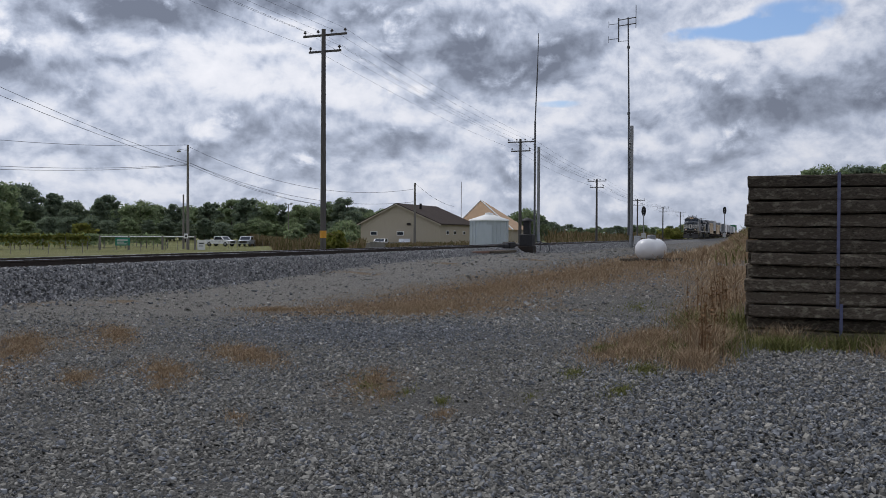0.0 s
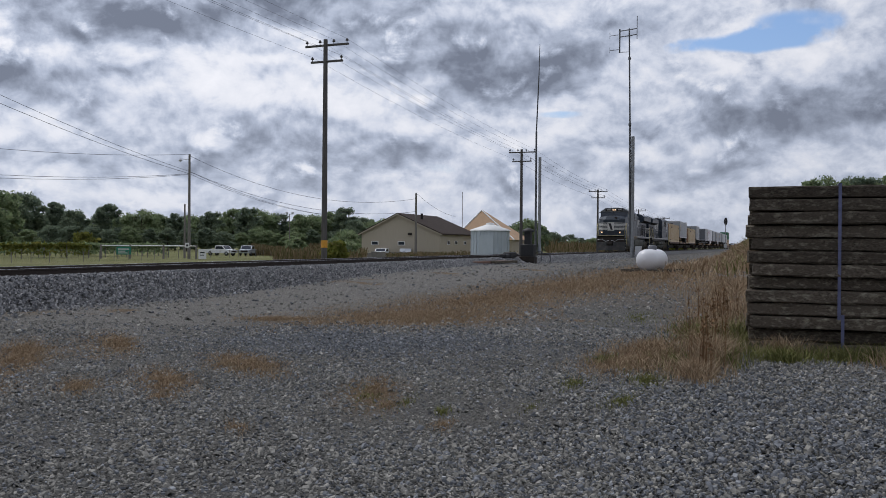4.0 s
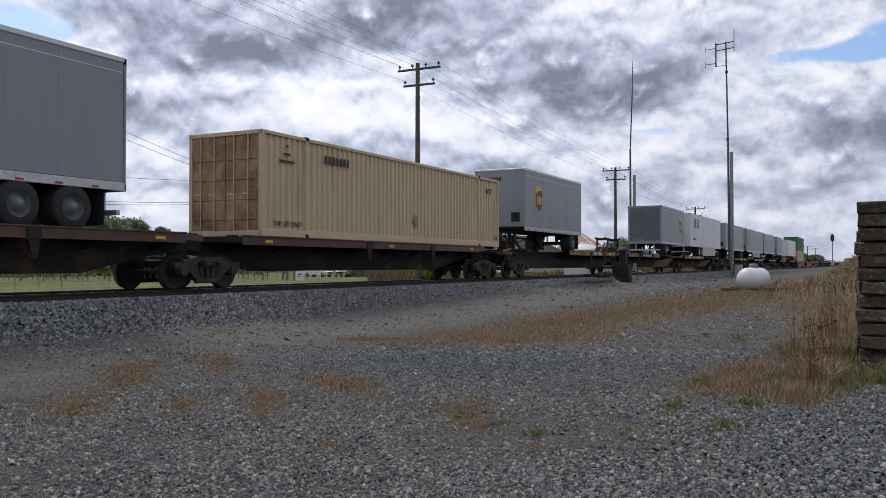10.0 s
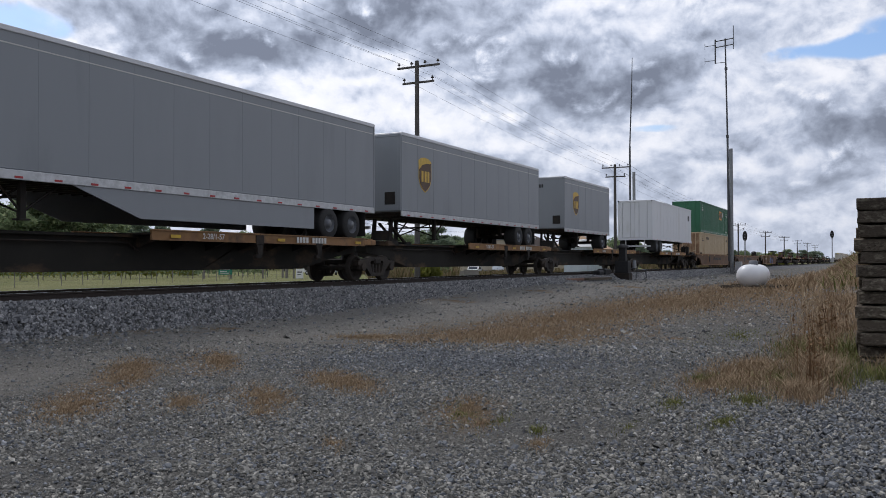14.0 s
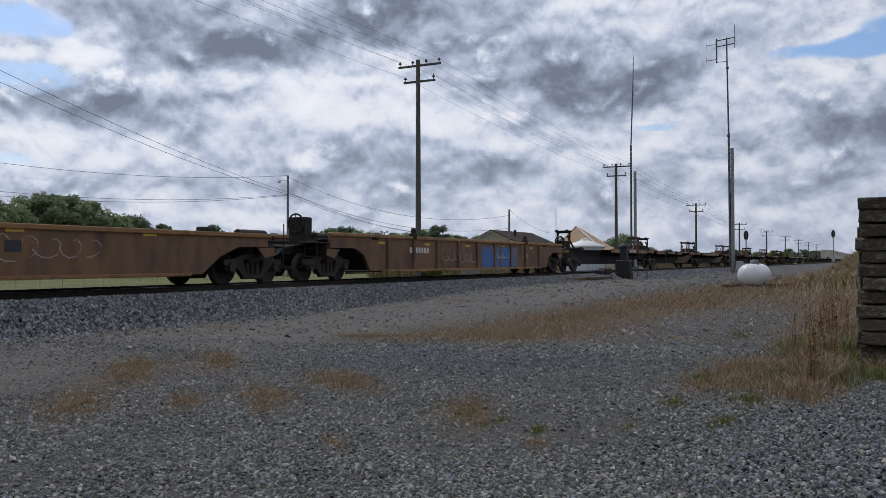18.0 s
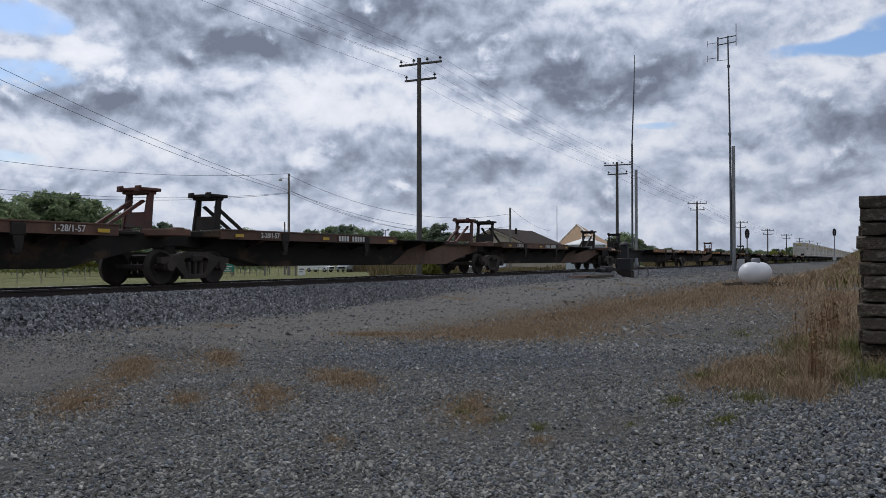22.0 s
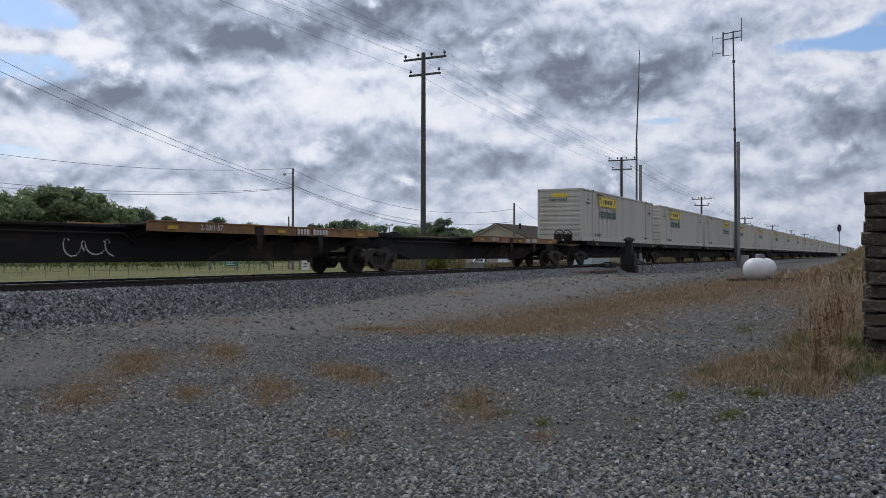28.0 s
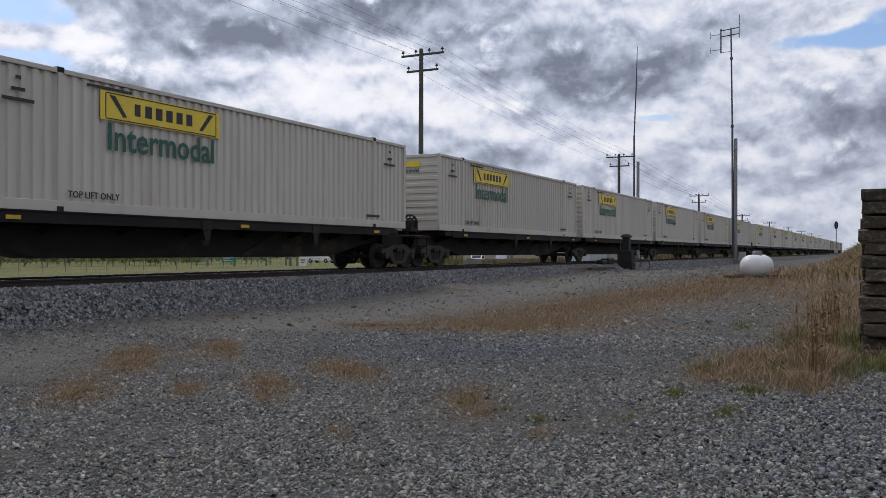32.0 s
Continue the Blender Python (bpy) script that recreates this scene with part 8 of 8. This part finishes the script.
def tree_meshes(seed, h, spread, leaf, mat, n_leaf, bare=0.22):
    """Trunk with limbs, and a crown of many small leaves in uneven clumps."""
    rng = np.random.default_rng(seed)
    t = Form().rod((0, 0, -0.3), (0.1, 0.05, h * 0.45), h * 0.022, h * 0.014, n=8).rod((0.1, 0.05, h * 0.45), (0.0, 0.2, h * 0.85), h * 0.014, h * 0.004, n=6)
    cl = []
    for k in range(58):
        z = h * rng.uniform(bare + 0.05, 0.95)
        q = (z / h - bare) / (1 - bare)
        rad = spread * math.sqrt(max(0.05, 1 - (2 * q - 0.85) ** 2 * 0.8)) * rng.uniform(0.4, 1.0)
        a = rng.uniform(0, 2 * math.pi)
        c = np.array([rad * math.cos(a), rad * math.sin(a), z])
        cl.append((c, spread * rng.uniform(0.15, 0.34)))
        if k < 9:
            s = (0, 0, max(h * 0.2, z - rad * 0.7))
            t.rod(s, tuple(c * [0.8, 0.8, 1]), h * 0.008, h * 0.002, n=5)
    cl.append((np.array([0, 0, h * 0.6]), spread * 0.6))
    cl.append((np.array([0.2, 0, h * 0.92]), spread * 0.32))
    vs = []
    per = n_leaf // len(cl)
    for c, r in cl:
        d = rng.normal(0, 1, (per, 3))
        d /= np.linalg.norm(d, axis=1, keepdims=True)
        p = c + d * r * rng.uniform(0.15, 1.25, (per, 1)) ** 0.75 * [1, 1, 0.8]
        e = rng.normal(0, 1, (per, 3)) * leaf * 0.5
        g = rng.normal(0, 1, (per, 3)) * leaf * 0.5
        vs.append(np.stack([p - e, p - g, p + e, p + g], 1).reshape(-1, 3))
    v = np.concatenate(vs)
    v[:, 2] = np.maximum(v[:, 2], h * bare * 0.5)
    crown = soup("crown", v, np.arange(len(v)).reshape(-1, 4), mat, 4)
    trunk = t.mesh("trunk")
    trunk.materials.append(BARK)
    return trunk, crown


def build_trees():
    kinds = []
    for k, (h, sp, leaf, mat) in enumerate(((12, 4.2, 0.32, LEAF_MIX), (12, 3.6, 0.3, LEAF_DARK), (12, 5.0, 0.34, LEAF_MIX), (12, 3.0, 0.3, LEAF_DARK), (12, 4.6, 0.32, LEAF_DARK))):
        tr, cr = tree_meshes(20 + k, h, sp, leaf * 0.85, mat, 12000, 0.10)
        t = thing("tree", "broad leafy green tree in the distance", "tree", "trees beyond the track")
        part("trunk", tr, None, t)
        part("crown", cr, None, t)
        kinds.append(t)
    used = [False] * len(kinds)
    rng = random.Random(11)

    def plant(azimuth, dist, top_el, kind=None, label="", sq=1.0):
        k = rng.randrange(len(kinds)) if kind is None else kind
        x, y = polar(azimuth, dist)
        g = lie(x, y)
        s = (EYE + dist * math.tan(radians(top_el)) - g) / 12.0
        m = pose(x, y, g, 0, 0, rng.uniform(0, 360))
        if used[k]:
            t = copy_thing(kinds[k], m)
        else:
            t, used[k] = kinds[k], True
            t.matrix_basis = m
        t.scale = (s * sq, s * sq, s)
        if label:
            tagged(t, label)

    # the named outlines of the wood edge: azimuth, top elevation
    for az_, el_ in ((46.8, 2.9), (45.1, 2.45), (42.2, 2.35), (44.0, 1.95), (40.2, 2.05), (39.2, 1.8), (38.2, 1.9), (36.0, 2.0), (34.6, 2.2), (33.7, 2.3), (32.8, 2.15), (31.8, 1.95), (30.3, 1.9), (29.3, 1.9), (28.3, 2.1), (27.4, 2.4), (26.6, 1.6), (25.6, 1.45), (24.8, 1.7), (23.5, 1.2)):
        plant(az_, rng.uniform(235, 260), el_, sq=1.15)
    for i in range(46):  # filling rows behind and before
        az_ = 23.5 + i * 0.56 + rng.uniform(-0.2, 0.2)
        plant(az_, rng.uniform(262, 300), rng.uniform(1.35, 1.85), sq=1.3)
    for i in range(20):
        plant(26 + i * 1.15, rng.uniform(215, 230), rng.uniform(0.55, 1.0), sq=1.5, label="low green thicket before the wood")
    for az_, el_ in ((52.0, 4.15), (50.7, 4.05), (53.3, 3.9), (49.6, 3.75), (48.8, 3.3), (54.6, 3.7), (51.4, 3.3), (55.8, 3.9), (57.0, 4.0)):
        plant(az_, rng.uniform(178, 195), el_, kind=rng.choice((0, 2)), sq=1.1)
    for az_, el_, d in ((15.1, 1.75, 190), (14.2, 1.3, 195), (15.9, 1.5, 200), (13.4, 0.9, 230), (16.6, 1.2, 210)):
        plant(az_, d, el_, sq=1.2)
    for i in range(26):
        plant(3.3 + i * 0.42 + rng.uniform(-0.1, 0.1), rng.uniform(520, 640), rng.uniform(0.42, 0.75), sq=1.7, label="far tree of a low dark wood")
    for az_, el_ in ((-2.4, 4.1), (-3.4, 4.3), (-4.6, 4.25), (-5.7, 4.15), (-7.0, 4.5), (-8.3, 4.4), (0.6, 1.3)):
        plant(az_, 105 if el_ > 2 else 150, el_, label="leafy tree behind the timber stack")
    # shrubs
    for az_, d, el_, sq, mat, lab in ((43.6, 150, 0.55, 1.4, LEAF_LIME, "bright yellow-green young tree"), (27.3, 175, 0.85, 1.6, LEAF_MIX, "round olive-green tree beside the shed"), (30.6, 120, 0.32, 1.3, LEAF_MIX, "green bush beside the track"), (28.0, 95, 0.12, 1.5, LEAF_LIME, "pale green bush at the pole"), (27.2, 110, 0.1, 1.6, LEAF_MIX, "green bush at the pole"), (5.8, 230, 0.42, 2.6, LEAF_LIME, "yellow-green shrub beside the far track")):
        x, y = polar(az_, d)
        g = lie(x, y)
        h = EYE + d * math.tan(radians(el_)) - g
        tr, cr = tree_meshes(int(az_ * 10), h, h * 0.42 * sq, 0.16 + 0.0012 * d, mat, 1500, 0.05)
        t = thing("bush" if h < 4 else "tree", lab, "bush" if h < 4 else "tree", at=pose(x, y, g))
        part("trunk", tr, None, t)
        part("crown", cr, None, t)


build_trees()


def build_reeds():
    """Tall brown reeds and weeds along the far side of the track."""
    rng = np.random.default_rng(31)
    vs = []
    for a0, a1, d0, d1, h, n in ((3.6, 13.8, 150, 230, 2.6, 13000), (28.2, 33.5, 150, 170, 2.2, 5500), (26.0, 32.0, 100, 135, 1.7, 4000), (6, 13, 110, 150, 1.5, 4500), (16, 24.5, 120, 135, 1.2, 3300), (33, 60, 26, 60, 0.25, 6000)):
        a = np.radians(rng.uniform(a0, a1, n))
        d = rng.uniform(d0, d1, n)
        x, y = d * np.cos(a), d * np.sin(a)
        keep = y > 24.2
        x, y, d = x[keep], y[keep], d[keep]
        z = np.array([lie(p, q) for p, q in zip(x, y)])
        lump = np.array([0.75 + 0.5 * noise.noise((p * 0.12, q * 0.12, 0)) for p, q in zip(x, y)])
        hh = h * rng.uniform(0.4, 1.1, len(x)) * lump
        w = rng.uniform(0.03, 0.08, len(x)) * d / 150
        o = rng.uniform(0, 2 * math.pi, len(x))
        ox, oy = np.cos(o) * w, np.sin(o) * w
        lx, ly = rng.normal(0, 0.18, len(x)) * h, rng.normal(0, 0.18, len(x)) * h
        vs.append(np.stack([np.stack([x - ox, y - oy, z], -1), np.stack([x + ox, y + oy, z], -1), np.stack([x + ox + lx, y + oy + ly, z + hh], -1), np.stack([x - ox + lx, y - oy + ly, z + hh], -1)], 1).reshape(-1, 3))
    v = np.concatenate(vs)
    tagged(part("reeds", soup("reeds", v, np.arange(len(v)).reshape(-1, 4), REED_MIX, 4), None), "tall brown reeds and weeds beyond the track", "reeds", kind="stuff")


build_reeds()


def vineyard():
    """Rows of vines on posts, with an end frame and a fence rail."""
    rng = np.random.default_rng(17)
    post = Form().rod((0, 0, -0.2), (0, 0, 1.75), 0.07, n=6).mesh("post")
    post.materials.append(GREY_POLE)
    for row in range(4):
        d = 118 + row * 9
        v = thing("vine_row", "row of grape vines trained on wooden posts", "grape vines", "vineyard rows")
        leaves = []
        for i in range(17):
            az_ = 38.3 + i * 1.25 + row * 0.3
            if row == 0 and az_ < 42.5:
                continue
            x, y = polar(az_, d)
            part("post", post, None, v, at=pose(x, y, lie(x, y)))
            n = 240
            x2, y2 = polar(az_ + 1.25, d)
            t = rng.uniform(0, 1, n)
            c = np.stack([x + (x2 - x) * t, y + (y2 - y) * t, lie(x, y) + np.where(rng.uniform(0, 1, n) < 0.72, rng.normal(1.6, 0.13, n), rng.uniform(0.5, 1.5, n))], -1) + rng.normal(0, 0.13, (n, 3)) * [1, 1, 0.4]
            e, g = rng.normal(0, 0.13, (n, 3)), rng.normal(0, 0.13, (n, 3))
            leaves.append(np.stack([c - e, c - g, c + e, c + g], 1).reshape(-1, 3))
        q = np.concatenate(leaves)
        part("foliage", soup("foliage", q, np.arange(len(q)).reshape(-1, 4), LEAF_MIX if row else LEAF_LIME, 4), None, v)
    f = thing("fence", "white-railed fence with square wooden posts", "fence")
    pts = [polar(az_, 117) for az_ in (42.6, 40.9, 38.9, 36.9)]
    for k, (x, y) in enumerate(pts):
        part("post", Form().box(x - 0.1, x + 0.1, y - 0.1, y + 0.1, lie(x, y) - 0.2, lie(x, y) + 1.85, 0.01), GREY_POLE, f)
    for (x0, y0), (x1, y1) in zip(pts, pts[1:]):
        part("rail", Form().rod((x0, y0, lie(x0, y0) + 1.68), (x1, y1, lie(x1, y1) + 1.68), 0.07, n=6), WHITE_TRIM, f)
    # wire fence along the meadow
    f = thing("wire_fence", "long low wire fence on thin posts", "fence")
    last = None
    stake = Form().rod((0, 0, -0.1), (0, 0, 1.1), 0.035, n=5).mesh("post")
    stake.materials.append(GREY_POLE)
    for i in range(60):
        x, y = -5 + i * 2.6, 62.0 + i * 0.25
        p = (x, y, lie(x, y))
        part("post", stake, None, f, at=pose(*p))
        if last:
            for z in (0.5, 1.0):
                part("strand", Form().rod((last[0], last[1], last[2] + z), (p[0], p[1], p[2] + z), 0.012, n=4, caps=False), WIRE, f)
        last = p


vineyard()


def sign_board(azimuth, dist, w, h, z, material, label, bars=None, legs=True):
    x, y = polar(azimuth, dist)
    g = lie(x, y)
    s = thing("sign", label, "sign", at=pose(x, y, g, 0, 0, azimuth - 90))
    part("board", Form().box(-w / 2, w / 2, -0.03, 0.03, z, z + h, 0.01), material, s)
    if legs:
        for k in (-w * 0.4, w * 0.4):
            part("leg", Form().box(k - 0.05, k + 0.05, 0.03, 0.12, -0.2, z + h), GREY_POLE, s)
    if bars:
        f = Form()
        for (a, c, zz, hh) in bars:
            f.box(a * w - 0.0, c * w, -0.05, -0.03, z + zz * h, z + (zz + hh) * h)
        part("text_bar", f, WHITE_PAINT if material is SIGN_GREEN else DARK_MARK, s)


SIGN_GREEN = surface("green_sign_paint", (0.02, 0.20, 0.13), 0.5, spread=0.1, grain=4)
sign_board(41.27, 116, 1.75, 1.0, 0.55, SIGN_GREEN, "green roadside board with pale lettering", [(-0.4, 0.35, 0.62, 0.14), (-0.4, 0.1, 0.38, 0.1), (-0.4, 0.25, 0.15, 0.1)])
sign_board(36.52, 112, 0.95, 1.25, 0.05, WHITE_TRIM, "small white board standing in the grass", [(-0.3, 0.3, 0.6, 0.12), (-0.3, 0.2, 0.35, 0.08)])
sign_board(37.46, 116, 0.5, 0.62, 1.5, WHITE_TRIM, "small white traffic sign on the yard pole", [(-0.25, 0.25, 0.25, 0.4)], legs=False)


def pickup(azimuth, dist, turn, paint, label, bed=True):
    x, y = polar(azimuth, dist)
    v = thing("pickup_truck", label, "truck" if bed else "car", "parked vehicles", at=pose(x, y, lie(x, y), 0, 0, turn))
    body = [(-2.6, 0.45), (-2.65, 0.95), (-1.5, 1.08), (-0.85, 1.68), (0.55, 1.72), (0.75, 1.12), (2.6, 1.12), (2.65, 0.45)] if bed else [(-2.2, 0.35), (-2.25, 0.75), (-1.2, 0.92), (-0.6, 1.42), (0.9, 1.44), (1.6, 0.98), (2.2, 0.92), (2.25, 0.4)]
    b = part("body", Form().prism(body, -0.92, 0.92), paint, v)
    lo = 1.14 if bed else 0.95
    hi = 1.6 if bed else 1.38
    for s in (-1, 1):
        part("side_window", Form().prism([(-1.3 if bed else -0.95, lo), (-0.78 if bed else -0.55, hi), (0.45, hi), (0.55, lo)], s * 0.93 - 0.005, s * 0.93 + 0.005), GLASS_DARK, b)
    part("windscreen", Form().add([(-1.46, -0.8, 1.12), (-1.46, 0.8, 1.12), (-0.9, 0.75, 1.65), (-0.9, -0.75, 1.65)] if bed else [(-1.17, -0.8, 0.95), (-1.17, 0.8, 0.95), (-0.66, 0.72, 1.39), (-0.66, -0.72, 1.39)], [(0, 1, 2, 3)]), GLASS_DARK, b)
    part("grille", Form().box(-2.68, -2.6, -0.6, 0.6, 0.62, 0.9, 0.01) if bed else Form().box(-2.27, -2.2, -0.5, 0.5, 0.45, 0.65, 0.01), STEEL_DARK, b)
    for xx in ((-1.75, 1.7) if bed else (-1.4, 1.35)):
        for s in (-1, 1):
            w = part("tyre", Form().turned([(0.2, -0.12), (0.36, -0.12), (0.38, 0.0), (0.36, 0.12), (0.2, 0.12)], (xx, s * 0.84, 0.37), "y", 16), RUBBER, v)
            part("rim", Form().turned([(0.21, -0.02), (0.12, s * 0.08), (0.001, s * 0.09)], (xx, s * 0.86, 0.37), "y", 12), ALU, w)


CAR_WHITE = surface("white_car_paint", (0.72, 0.73, 0.74), 0.3, spread=0.06, grain=2)
CAR_SILVER = surface("silver_car_paint", (0.38, 0.41, 0.45), 0.3, 0.4, spread=0.08, grain=2)
pickup(35.32, 150, 85, CAR_WHITE, "white pickup truck parked beyond the track")
pickup(33.65, 149, 20, CAR_SILVER, "silver pickup truck parked beyond the track")
pickup(24.9, 142, 10, CAR_WHITE, "white car parked before the shed", bed=False)
pickup(23.3, 141, 200, CAR_SILVER, "silver car parked before the shed", bed=False)


# ---- what moves: the train rolls past at a steady pace, its wheels turning ----
def motions():
    for ob, s, z, *turn in MOVING:
        way = turn[0] if turn else 0
        walk(ob, [(t, pose(s - SPEED * t, TRACK_Y, RAIL_Z + z, 0, 0, way)) for t in (0, 8, 16, 24, 32)])
        for w in ob.children_recursive:
            if not w.name.startswith("wheelset"):
                continue
            m = w.matrix_basis.copy()
            r = m.translation.z
            sign = -1 if way == 0 else 1
            # turned step by step while the wheel is within sight of the yard
            k0, k1 = max(0, round((s - 120) / SPEED * FPS)), min(32 * FPS, round((s + 45) / SPEED * FPS))
            rows = [(0.0, m)] if k0 > 0 else []
            if k1 > k0:
                rows += [(k / FPS, m @ Matrix.Rotation(sign * (k - k0) / FPS * SPEED / r, 4, "Y")) for k in range(k0, k1 + 1)]
            if not rows:
                continue
            last = rows[-1][1]
            if rows[-1][0] < 31.95:
                rows.append((32.0, last))
            if len(rows) > 1:
                walk(w, rows)


motions()
